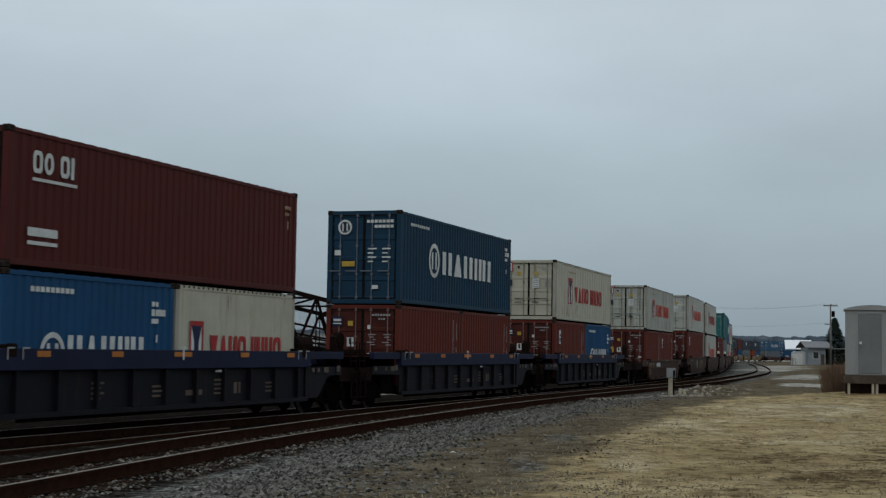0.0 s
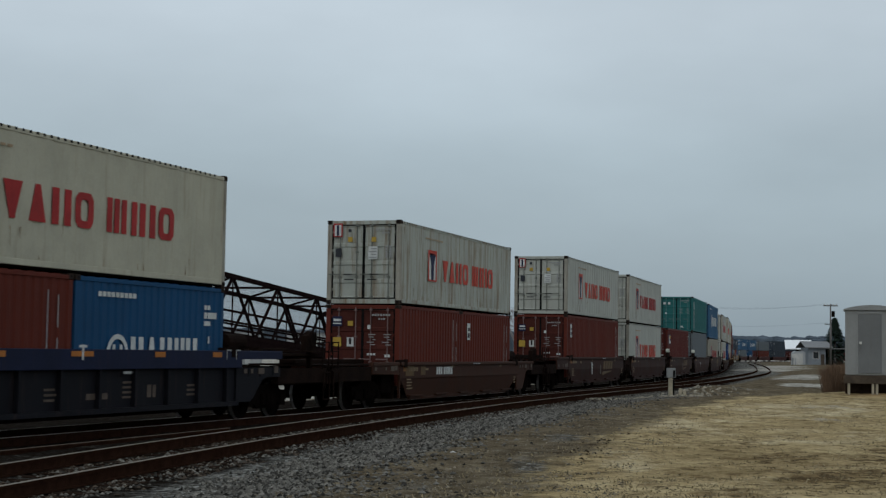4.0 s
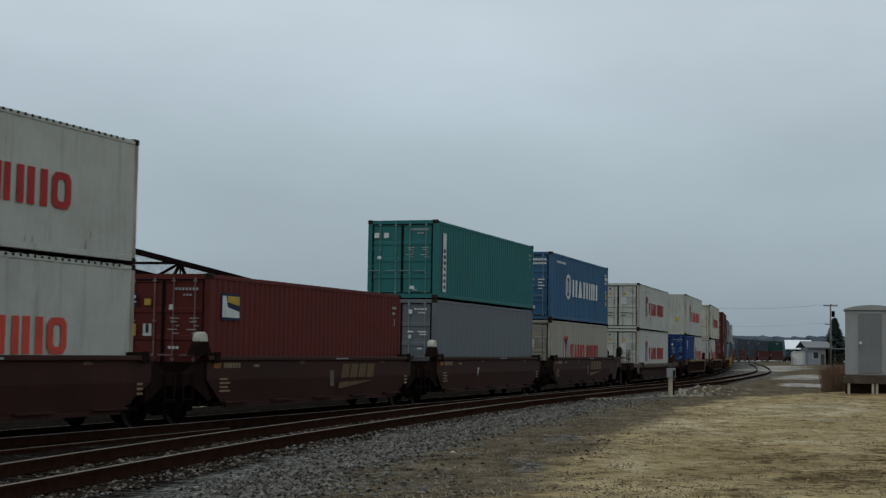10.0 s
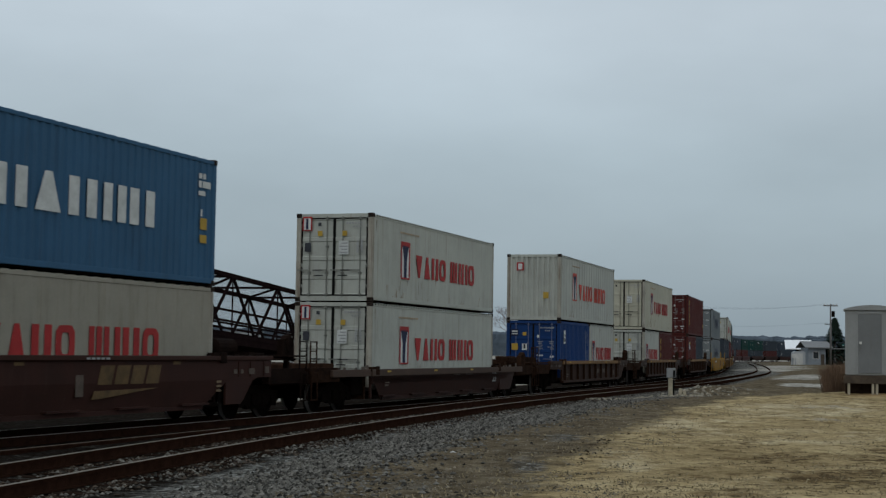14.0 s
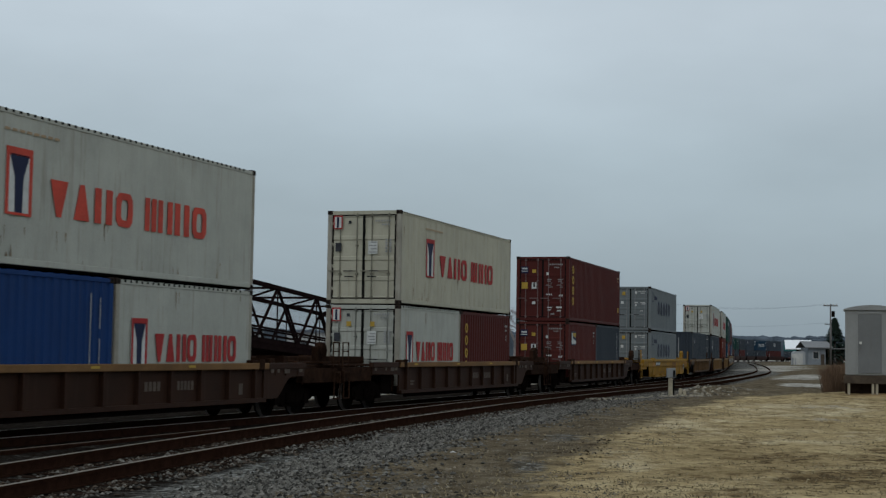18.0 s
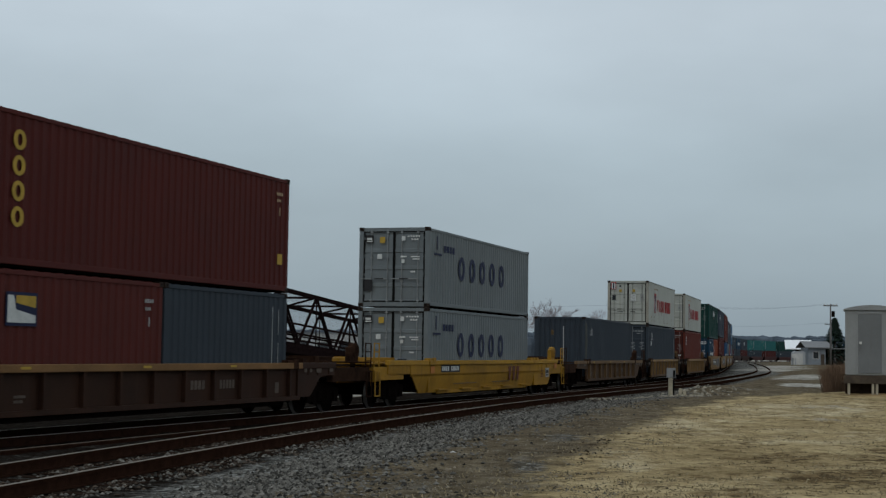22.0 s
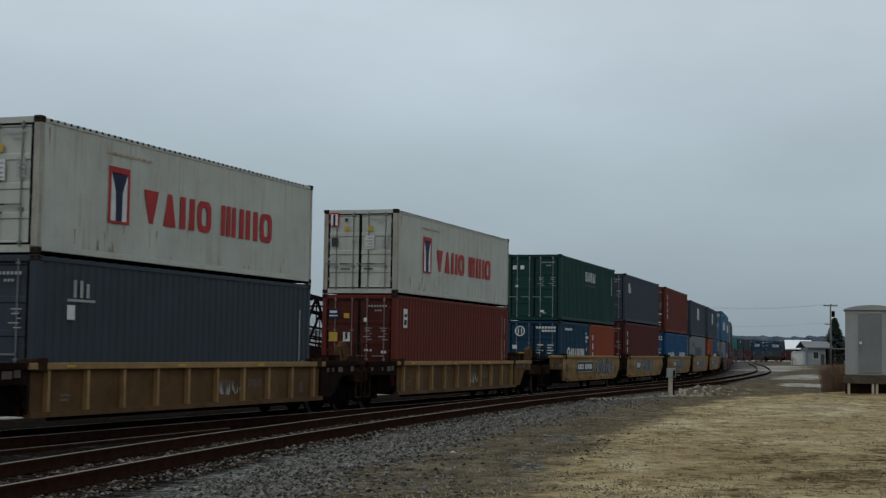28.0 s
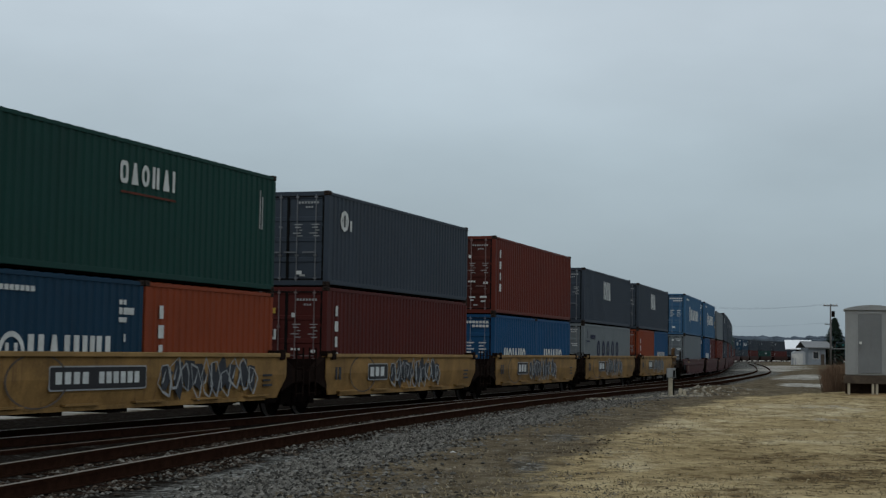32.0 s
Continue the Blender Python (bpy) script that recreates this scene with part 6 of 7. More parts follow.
def build_ground():
    xs = spread(-3200, -16.0, 26.0, 0.30, 3200, 1.16)
    ys = spread(-3200, 13.0, 82.0, 0.34, 4600, 1.09)
    gx, gy = np.meshgrid(xs, ys)
    x, y = gx.ravel(), gy.ravel()
    z, s, o = ground_height(x, y)
    rnd = np.random.RandomState(3)
    fine = (np.abs(x) < 30) & (y > 10) & (y < 90)
    tufts = np.maximum(0, wave(x, y, 4.3, 1.7) + 0.7 * wave(y, x, 7.1, 0.4) - 0.35)
    z = z + np.where(fine, rnd.normal(0, 0.010, len(x)) + 0.030 * tufts * smooth(4.0, 7.0, o - second_off(s)), 0)
    nx, ny = len(xs), len(ys)
    idx = np.arange(nx * ny).reshape(ny, nx)
    quads = np.stack([idx[:-1, :-1], idx[:-1, 1:], idx[1:, 1:], idx[1:, :-1]], -1).reshape(-1, 4)
    me = bpy.data.meshes.new("ground")
    me.from_pydata(np.stack([x, y, z], 1).tolist(), [], quads.tolist())
    sec = second_off(s)
    rel = o - sec
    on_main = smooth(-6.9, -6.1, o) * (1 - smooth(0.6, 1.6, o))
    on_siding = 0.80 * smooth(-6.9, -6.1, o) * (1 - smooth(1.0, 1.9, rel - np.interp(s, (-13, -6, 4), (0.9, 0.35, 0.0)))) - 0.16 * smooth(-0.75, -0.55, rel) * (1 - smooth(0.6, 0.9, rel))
    # strongest under the train, where shade is painted in; fades with distance
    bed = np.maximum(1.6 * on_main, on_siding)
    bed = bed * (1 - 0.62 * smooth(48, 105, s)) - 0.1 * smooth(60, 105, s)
    edge = np.interp(s, (-12, -6, 0, 20, 40, 60), (3.1, 3.7, 3.9, 3.8, 2.6, 1.4)) + 0.35 * wave(x, y, 0.6, 4.0)
    gravel = smooth(-6, -4, o) * (1 - smooth(edge - 0.8, edge + 1.0, rel))
    u = x / np.maximum(y, 1)

    def spots(rows):
        """Soft patches: bearing, distance, half widths of both, strength."""
        out = np.zeros_like(x)
        for pu, pd, pw, ph, pk in rows:
            out = np.maximum(out, pk * np.exp(-(((u - pu) / pw) ** 2 + ((y - pd) / ph) ** 2) ** 1.7) * (0.85 + 0.25 * wave(x, y, 0.9, 3.0) + 0.4 * wave(x, y, 0.24, 5.0) * (y > 60)))
        return out
    gravel = np.maximum(gravel, spots(((0.0575, 21.3, 0.016, 1.5, 0.62), (0.084, 27.7, 0.018, 1.7, 0.70), (0.108, 39, 0.018, 2.4, 0.55), (-0.02, 18.0, 0.03, 0.8, 0.5))))
    lot = 1 - smooth(-7.3, -6.3, o)
    lot = np.maximum(lot, spots(((0.243, 115, 0.023, 17, 1.0), (0.247, 80, 0.020, 6.0, 0.95), (0.205, 67, 0.026, 4.0, 0.6), (0.222, 190, 0.030, 26, 0.9), (0.230, 232, 0.022, 22, 1.0),
                                 (0.174, 65.8, 0.014, 4.5, 0.95), (0.150, 58.5, 0.012, 1.4, 0.7), (0.262, 46, 0.03, 2.0, 0.45), (0.255, 37, 0.03, 1.2, 0.4))))
    lot = np.clip(lot, 0, 1)
    dark_beds = spots(((0.236, 65.0, 0.036, 4.2, 1.0), (0.236, 93, 0.036, 5.0, 0.9), (0.204, 95, 0.016, 22.0, 1.0), (0.228, 143, 0.03, 10.0, 0.9)))
    tan = 6.9 + 0.5 * wave(x, y, 0.45, 1.0)
    dirt = np.clip(1 - smooth(tan - 1.5, tan + 0.9, rel), 0.0, 1)
    dirt = np.maximum(dirt, 0.75 * smooth(54, 58, y))
    dirt = np.where(y > 70, 1.2, dirt)
    dirt = np.maximum(dirt, 1.1 * dark_beds)
    lot = np.clip(lot - 0.8 * dark_beds * (y > 60), 0, 1)
    clods = spots(((0.228, 22.9, 0.035, 1.6, 0.55), (0.275, 19.4, 0.05, 2.2, 0.6), (0.30, 24.0, 0.03, 2.5, 0.6), (0.21, 17.2, 0.06, 1.1, 0.45), (0.16, 30, 0.03, 1.0, 0.4), (0.27, 40, 0.04, 1.4, 0.45), (0.20, 27.0, 0.03, 1.2, 0.4)))
    sand = spots(((0.24, 44, 0.06, 6, 0.8), (0.17, 33, 0.04, 4, 0.7), (0.25, 29, 0.05, 2.5, 0.5), (0.12, 22.5, 0.03, 2.0, 0.5)))
    mound = spots(((0.292, 53.8, 0.016, 1.6, 1.0),))
    pat = me.color_attributes.new("patches", "FLOAT_COLOR", "POINT")
    pat.data.foreach_set("color", np.stack([clods, sand, np.clip(mound, 0, 1), np.ones_like(x)], 1).ravel())
    col = me.color_attributes.new("zones", "FLOAT_COLOR", "POINT")
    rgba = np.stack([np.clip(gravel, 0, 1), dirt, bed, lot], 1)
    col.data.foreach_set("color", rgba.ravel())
    me.materials.append(ground_material())
    me.polygons.foreach_set("use_smooth", [True] * len(me.polygons))
    return thing("ground", "trampled dry grass, dirt and grey gravel beside the tracks", "ground", kind="structure", data=me)


build_ground()

RAIL_SIDE = material("rusty_rail", (0.027, 0.0132, 0.0085), rough=0.85, vary=0.35, scale=5, bump=0.3, spec=0.0)
RAIL_HEAD = material("worn_rail_head", (0.25, 0.22, 0.19), rough=0.55, metal=0.1, vary=0.25, scale=3, bump=0.1, spec=0.0)
# the shine of the worn top is put into a pale, nearly matte colour
RAIL_SHINE = material("polished_rail_top", (0.50, 0.47, 0.44), rough=0.55, metal=0.1, vary=0.15, scale=3, bump=0, spec=0.1)
TIE_WOOD = material("creosoted_wood", (0.020, 0.0135, 0.0102), rough=0.95, vary=0.45, scale=6, grain=40, bump=0.5, rand=0.35, spec=0.0)


def rail_mesh(points, top, mat, z0, z1, w):
    """A bar swept along points in plan, from z0 to z1 below the rail's top."""
    bm = bmesh.new()
    prev = None
    for i, (x, y) in enumerate(points):
        a, b = points[max(0, i - 1)], points[min(len(points) - 1, i + 1)]
        d = Vector((b[0] - a[0], b[1] - a[1], 0)).normalized()
        nrm = Vector((-d.y, d.x, 0))
        ring = [bm.verts.new(Vector((x, y, top + zz)) + nrm * ww) for ww, zz in ((-w / 2, z0), (w / 2, z0), (w / 2, z1), (-w / 2, z1))]
        if prev:
            for k in range(4):
                bm.faces.new((prev[k], ring[k], ring[(k + 1) % 4], prev[(k + 1) % 4]))
        prev = ring
    return mesh_of(bm, mat)


def build_track(offs, top, s_a, s_b, label, head, words):
    track = thing("railway_track", label, "railway track", kind="structure")
    stations = [s for s in np.arange(s_a, min(s_b, 80), 2.0)] + [s for s in np.arange(max(s_a, 80), s_b, 6.0)]
    for side in (-GAUGE / 2, GAUGE / 2):
        pts = []
        for s in stations:
            x, y, _ = line(s, offs(s) + side)
            pts.append((float(x), float(y)))
        rail = part("rail", rail_mesh(pts, top, RAIL_SIDE, -0.155, -0.045, 0.022), track, "rusty steel rail")
        part("rail_foot", rail_mesh(pts, top, RAIL_SIDE, -0.178, -0.156, 0.14), rail)
        part("rail_head", rail_mesh(pts, top, RAIL_SIDE, -0.044, -0.0065, 0.072), rail)
        part("running_surface", rail_mesh(pts, top, head, -0.006, 0.0, 0.050), rail, words)
    tm = cached("tie", lambda: boxes(TIE_WOOD, (-0.115, 0.115, -1.3, 1.3, -0.35, -0.182), bevel=0.01))
    for s in np.arange(-13.0, 70.0, 0.55):
        x, y, h = line(s, offs(s))
        part("tie", tm, track, "", (float(x), float(y), top), Matrix.Rotation(math.pi / 2 - float(h) + random.uniform(-0.02, 0.02), 4, "Z"))
    return track


build_track(lambda s: MID, RAIL, -60, 470, "mainline railway track on ballast painted near-black for the train's shade", RAIL_SHINE, "polished rail top")
build_track(lambda s: float(second_off(s)), RAIL + 0.12, -30, 420, "empty rusty siding track swinging out at a turnout", RAIL_HEAD, "worn pale rail top")

# ---- behind the train: the sloping truss ------------------------------------
TRUSS_STEEL = material("brown_truss_steel", (0.013, 0.0080, 0.0080), rough=0.85, vary=0.35, scale=2, bump=0.2, spec=0.0)
SCREEN = material("grey_wire_mesh", (0.15, 0.142, 0.16), rough=0.8, vary=0.2, scale=1, bump=0, spec=0.0)
PIER_BOARD = material("brown_pier_boards", (0.058, 0.038, 0.022), rough=0.9, vary=0.5, scale=2, bump=0.3, spec=0.02, rand=0.3)
CONCRETE = material("stained_concrete", (0.17, 0.125, 0.07), rough=0.9, vary=0.3, scale=1.2, streaks=0.4, streak_col=(0.10, 0.07, 0.05), bump=0.3)


def build_truss():
    """A steel truss ramp that runs down away from the camera, parallel with the track."""
    az = radians(15.3)
    fall = -math.tan(radians(2.86))
    base = Vector((-15.45, 57.0, EYE + 1.5))
    ux = Vector((math.sin(az), math.cos(az), fall)).normalized()
    side = Vector((-math.cos(az), math.sin(az), 0))
    truss = thing("truss_ramp", "dark brown steel truss ramp sloping down beside the railway", "bridge")
    hgt, wid, pan = 3.0, 4.25, 6.15
    up = Vector((0, 0, 1))

    def bar(name, a, b, w, h=None):
        bm = bmesh.new()
        add_bar(bm, a, b, w, h)
        part(name, mesh_of(bm, TRUSS_STEEL), truss)
    n0, n1 = -4, 9
    for k in range(2):
        o = base + side * (wid * k)
        bar("top_chord", o + ux * (n0 * pan) + up * hgt, o + ux * (n1 * pan) + up * hgt, 0.19, 0.23)
        bar("bottom_chord", o + ux * (n0 * pan), o + ux * (n1 * pan), 0.18, 0.22)
        bar("girder", o + ux * (n0 * pan) - up * 0.28, o + ux * (n1 * pan) - up * 0.28, 0.22, 0.30)
        for zr in (0.35, 0.72, 1.25):
            bar("handrail", o + ux * (n0 * pan) + up * zr, o + ux * (n1 * pan) + up * zr, 0.08, 0.11)
        for i in range(n0, n1):
            a, b, c = o + ux * (i * pan), o + ux * ((i + 0.5) * pan), o + ux * ((i + 1) * pan)
            bar("diagonal", a + up * hgt, b, 0.12)
            bar("diagonal", b, c + up * hgt, 0.12)
            bar("post", a + up * hgt - ux * (0.3 if i == 0 else 0.0), a - ux * (0.3 if i == 0 else 0.0), 0.44 if (i == 0 or i == -4) else 0.07, 0.3 if i == 0 else 0.09)
    for i in range(n0, n1):
        a, b = base + ux * (i * pan) + up * hgt, base + ux * ((i + 1) * pan) + up * hgt
        bar("cross_strut", a, a + side * wid, 0.12)
        bar("cross_brace", a, b + side * wid, 0.10)
        bar("floor_beam", base + ux * (i * pan) - up * 0.26, base + ux * (i * pan) + side * wid - up * 0.26, 0.2, 0.28)
    bm = bmesh.new()
    add_bar(bm, base + side * wid / 2 + ux * (n0 * pan) - up * 0.15, base + side * wid / 2 + ux * (n1 * pan) - up * 0.15, 3.95, 0.10)
    part("deck", mesh_of(bm, TRUSS_STEEL), truss, "dark deck plates")
    # wire screens along the far side and overhead
    def screen(o, along, across):
        step, w = 0.062, 0.0048
        verts, faces = [], []
        ln, wd = along.length, across.length
        ua, uc = along.normalized(), across.normalized()
        for k in range(int(ln / step)):
            p = o + ua * (step * k)
            n = len(verts)
            verts.extend([p - ua * w, p + ua * w, p + ua * w + across, p - ua * w + across])
            faces.append((n, n + 1, n + 2, n + 3))
        for k in range(int(wd / step)):
            p = o + uc * (step * k)
            n = len(verts)
            verts.extend([p - uc * w, p + uc * w, p + uc * w + along, p - uc * w + along])
            faces.append((n, n + 1, n + 2, n + 3))
        me = bpy.data.meshes.new("wire_screen")
        me.from_pydata([tuple(v) for v in verts], [], faces)
        me.materials.append(SCREEN)
        ob = part("wire_screen", me, truss, "grey wire mesh screen")
        ob["kind"] = "stuff"
    whole = ux * ((n1 - n0) * pan)
    screen(base + side * (wid + 0.14) + ux * (n0 * pan), whole, up * hgt)
    screen(base + ux * (n0 * pan) + up * (hgt + 0.1), whole, side * wid)
    pier = thing("timber_crib", "brown boarded timber crib on posts under the truss ramp", "pier")
    a = math.pi / 2 - az
    c = base + side * (wid / 2) + ux * 0.2
    turn = Matrix.Rotation(a, 4, "Z")
    m = Matrix.Translation((c.x, c.y, 0)) @ turn
    part("crib_body", boxes(CONCRETE, (-0.55, 0.55, -1.9, 1.9, 1.86, c.z - 0.62)), pier, "", m.translation, turn)
    part("ledge", boxes(CONCRETE, (-0.75, 0.75, -2.1, 2.1, 1.74, 1.857)), pier, "pale concrete ledge", m.translation, turn)
    for px in (-0.4, 0.4):
        for py in (-1.6, 1.6):
            part("post", cached("pierpost", lambda: boxes(TRUSS_STEEL, (-0.09, 0.09, -0.09, 0.09, -0.6, 1.737))), pier, "dark steel post", m @ Vector((px, py, 0)), turn)
    for k in range(9):
        yy = -1.85 + 0.42 * k
        part("board", cached("pierboard", lambda: boxes(PIER_BOARD, (-0.06, 0.0, 0, 0.36, 1.87, c.z - 0.66))), pier, "brown upright timber board", m @ Vector((-0.553, yy, 0)), turn)


build_truss()

# ---- the right side: post, shed, pole, station ------------------------------
SHED_PAINT = paint("grey_shed_panels", (0.235, 0.245, 0.247), streaks=0.3, vary=0.12, streak_col=(0.12, 0.11, 0.10))
SHED_DOOR = paint("grey_shed_door", (0.145, 0.153, 0.158), streaks=0.25, vary=0.12, streak_col=(0.10, 0.09, 0.08))
WHITE_PAINT = paint("weathered_white", (0.52, 0.52, 0.50), streaks=0.4, vary=0.2)
DARK_WOOD = material("weathered_timber", (0.07, 0.055, 0.042), rough=0.9, vary=0.4, scale=3, bump=0.4)
PALE_WOOD = material("pale_post_timber", (0.36, 0.32, 0.24), rough=0.9, vary=0.3, scale=4, bump=0.3)


def place(px, depth, z=0.0):
    """A ground point at a bearing (tangent from straight ahead) and depth."""
    return Vector((px * depth, depth, z))


def build_shed():
    """A raised grey equipment shed with a low arched roof and a door."""
    shed = thing("equipment_shed", "grey metal equipment shed with a door, raised on a timber frame", "shed", at=Matrix.Translation((14.69, 54.0, 0.30)) @ Matrix.Rotation(radians(-15.6), 4, "Z"))
    w, d, z0, h = 1.88, 1.9, 0.64, 2.36
    part("body", boxes(SHED_PAINT, (0, w, 0, d, z0, z0 + h), bevel=0.02), shed)
    for x in (0.0, 0.40, 1.28, w - 0.06):
        part("corner_strip", cached("shedstrip", lambda: boxes(SHED_PAINT, (0, 0.06, -0.02, 0.0, z0 + 0.03, z0 + h - 0.03))), shed, "", (x, 0, 0))
    bm = bmesh.new()
    pts = [(-0.06, z0 + h)] + [(-0.06 + (w + 0.12) * i / 12, z0 + h + 0.03 + 0.16 * math.sin(math.pi * i / 12) ** 0.8) for i in range(13)] + [(w + 0.06, z0 + h)]
    add_prism(bm, pts, -0.08, d + 0.08)
    part("roof", mesh_of(bm, SHED_PAINT), shed)
    door = part("door", boxes(SHED_DOOR, (0.46, 1.28, -0.035, -0.001, z0 + 0.08, z0 + 2.22), bevel=0.006), shed, "darker grey door")
    part("door_handle", boxes(WHITE_PAINT, (0.50, 0.58, -0.085, -0.036, z0 + 1.12, z0 + 1.22), bevel=0.006), door, "pale handle")
    part("lock_box", boxes(SHED_DOOR, (0.50, 0.58, -0.06, -0.036, z0 + 0.92, z0 + 1.06)), door)
    part("door_lintel", boxes(SHED_PAINT, (0.44, 1.30, -0.045, -0.001, z0 + 2.235, z0 + 2.29)), shed)
    for y in (0.0, d - 0.2):
        part("skid", boxes(DARK_WOOD, (-0.05, w + 0.05, y, y + 0.2, 0.34, z0 - 0.003)), shed, "dark timber skid")
    # added dark sheet behind the legs, in place of the shade there
    part("back_board", boxes(TIE_WOOD, (0.0, w, 0.5, 0.56, -0.2, 0.337)), shed, "dark sheet standing in for shade under the floor")
    for x in (0.08, 0.92, 1.06, w - 0.16):
        for y in (0.03, d - 0.14):
            part("leg", cached("shedleg", lambda: boxes(PALE_WOOD, (0, 0.09, 0, 0.1, -0.14, 0.337))), shed, "pale timber leg", (x, y, 0))


build_shed()


def build_marker():
    post = thing("marker_post", "grey-white square-headed marker post with a dark stripe", "marker post", at=(9.13, 59.0, -0.02))
    part("pole", boxes(PALE_WOOD, (-0.10, 0.06, -0.07, 0.07, -0.15, 0.68), bevel=0.01), post)
    part("pole_edge", boxes(BLACK_GAP, (0.063, 0.13, -0.07, 0.07, -0.15, 0.60)), post, "dark flat bar beside the pole")
    part("head", boxes(SHED_PAINT, (-0.17, 0.17, -0.1, 0.1, 0.683, 1.07), bevel=0.012), post, "grey-white head")
    part("stripe", boxes(BLACK_GAP, (0.06, 0.15, -0.112, -0.102, 0.70, 0.98)), post, "black stripe")
    for x, h, lean in ((9.42, 0.34, 6), (9.62, 0.26, -9)):
        stake = thing("short_stake", "short grey timber stake beside the marker post", "stake", "stakes", at=Matrix.Translation((x, 58.6, -0.08)) @ Matrix.Rotation(radians(lean), 4, "Y"))
        part("stake_shaft", boxes(PALE_WOOD, (-0.06, 0.06, -0.05, 0.05, -0.1, h), bevel=0.012), stake)


build_marker()


# ---- poles and wires --------------------------------------------------------
POLE_WOOD = material("grey_pole_wood", (0.15, 0.145, 0.14), rough=0.9, vary=0.3, scale=3, bump=0.3)
WIRE = material("dark_wire", (0.03, 0.032, 0.034), rough=0.8, vary=0.1, bump=0)


def build_pole(x, y, h, extras):
    pole = thing("utility_pole", "weathered grey wooden utility pole with a crossarm", "utility pole", "utility poles", at=(x, y, -0.3))
    bm = bmesh.new()
    add_tube(bm, (0, 0, 0), (0, 0, h), 0.20, 0.14, 10)
    part("shaft", mesh_of(bm, POLE_WOOD, True), pole)
    part("crossarm", boxes(POLE_WOOD, (-1.25, 1.25, -0.09, 0.09, h - 0.42, h - 0.22), bevel=0.01), pole)
    for k in (-1.1, -0.5, 0.5, 1.1):
        part("insulator", cached("insul", lambda: boxes(WHITE_PAINT, (-0.07, 0.07, -0.07, 0.07, 0, 0.22), bevel=0.02)), pole, "pale insulator", (k, 0, h - 0.218))
    if extras:
        bm = bmesh.new()
        add_tube(bm, (0.45, -0.1, h - 2.3), (0.45, -0.1, h - 1.3), 0.30, n=12)
        part("transformer", mesh_of(bm, DARK_STEEL, False), pole, "dark transformer can")
        part("bracket", boxes(DARK_STEEL, (-0.8, -0.13, -0.05, 0.05, h - 3.7, h - 3.55)), pole)
        part("street_light_head", boxes(SHED_PAINT, (-1.05, -0.803, -0.1, 0.1, h - 3.72, h - 3.5), bevel=0.02), pole, "small grey lamp head")


build_pole(69.5, 265, 11.3, True)
build_pole(39.2, 266, 11.0, False)


def build_mast(x, y, h):
    mast = thing("signal_mast", "dark signal mast with a small side lamp beyond the tracks", "signal mast", at=(x, y, -0.3))
    bm = bmesh.new()
    add_tube(bm, (0, 0, 0), (0, 0, h), 0.09, 0.07, 8)
    part("shaft", mesh_of(bm, SHED_PAINT, True), mast, "pale grey shaft")
    part("signal_head", boxes(DARK_STEEL, (0.10, 0.34, -0.14, 0.14, h - 1.1, h), bevel=0.04), mast, "black signal head")
    part("arm", boxes(DARK_STEEL, (-0.62, -0.09, -0.03, 0.03, h - 0.72, h - 0.66)), mast)
    part("lamp_head", boxes(DARK_STEEL, (-0.85, -0.5, -0.12, 0.12, h - 0.66, h - 0.46), bevel=0.03), mast, "small dark lamp head")


build_mast(34.1, 264, 8.5)


def build_wire(a, b, sag):
    bm = bmesh.new()
    a, b = Vector(a), Vector(b)
    prev = None
    for i in range(25):
        t = i / 24
        p = a.lerp(b, t) - Vector((0, 0, sag * 4 * t * (1 - t)))
        if prev is not None:
            add_tube(bm, prev, p, 0.009, n=4, caps=False)
        prev = p
    thing("overhead_wire", "thin dark overhead wire between the poles", "wire", "overhead wires", data=mesh_of(bm, WIRE))


build_wire((68.4, 265, 11.0), (38.1, 266, 10.7), 1.0)
build_wire((70.6, 265, 11.0), (40.3, 266, 10.7), 0.8)
build_wire((69.2, 264.9, 7.7), (39.0, 265.9, 7.4), 0.8)
build_wire((38.1, 266, 10.7), (-60, 268, 11.0), 1.6)


# ---- the station and what stands by it --------------------------------------
STATION_WALL = paint("grey_station_boards", (0.34, 0.36, 0.37), streaks=0.3, vary=0.15)
DIM_WALL = paint("blue_grey_station_boards", (0.22, 0.245, 0.27), streaks=0.3, vary=0.2)
# near-white base colour stands in for sky mirrored in the roof metal
WHITE_ROOF = material("sky_whitened_metal_roof", (0.82, 0.83, 0.84), rough=0.4, metal=0.0, vary=0.05, scale=1, bump=0.02, spec=0.5)
GREY_ROOF = material("grey_shingles", (0.20, 0.205, 0.21), rough=0.9, vary=0.2, scale=2, bump=0.3)
DARK_GLASS = material("dark_window_glass", (0.02, 0.024, 0.028), rough=0.15, vary=0.2, bump=0, spec=0.5)


def gable_roof(mat, x0, x1, y0, y1, z, rise, over=0.5):
    bm = bmesh.new()
    ym = (y0 + y1) / 2
    pts = [(y0 - over, z), (ym, z + rise), (y1 + over, z), (y1 + over, z - 0.15), (ym, z + rise - 0.18), (y0 - over, z - 0.15)]
    a = [bm.verts.new((x0 - over, y, zz)) for y, zz in pts]
    b = [bm.verts.new((x1 + over, y, zz)) for y, zz in pts]
    bm.faces.new(a)
    bm.faces.new(b[::-1])
    for i in range(6):
        bm.faces.new((a[i], b[i], b[(i + 1) % 6], a[(i + 1) % 6]))
    return mesh_of(bm, mat)


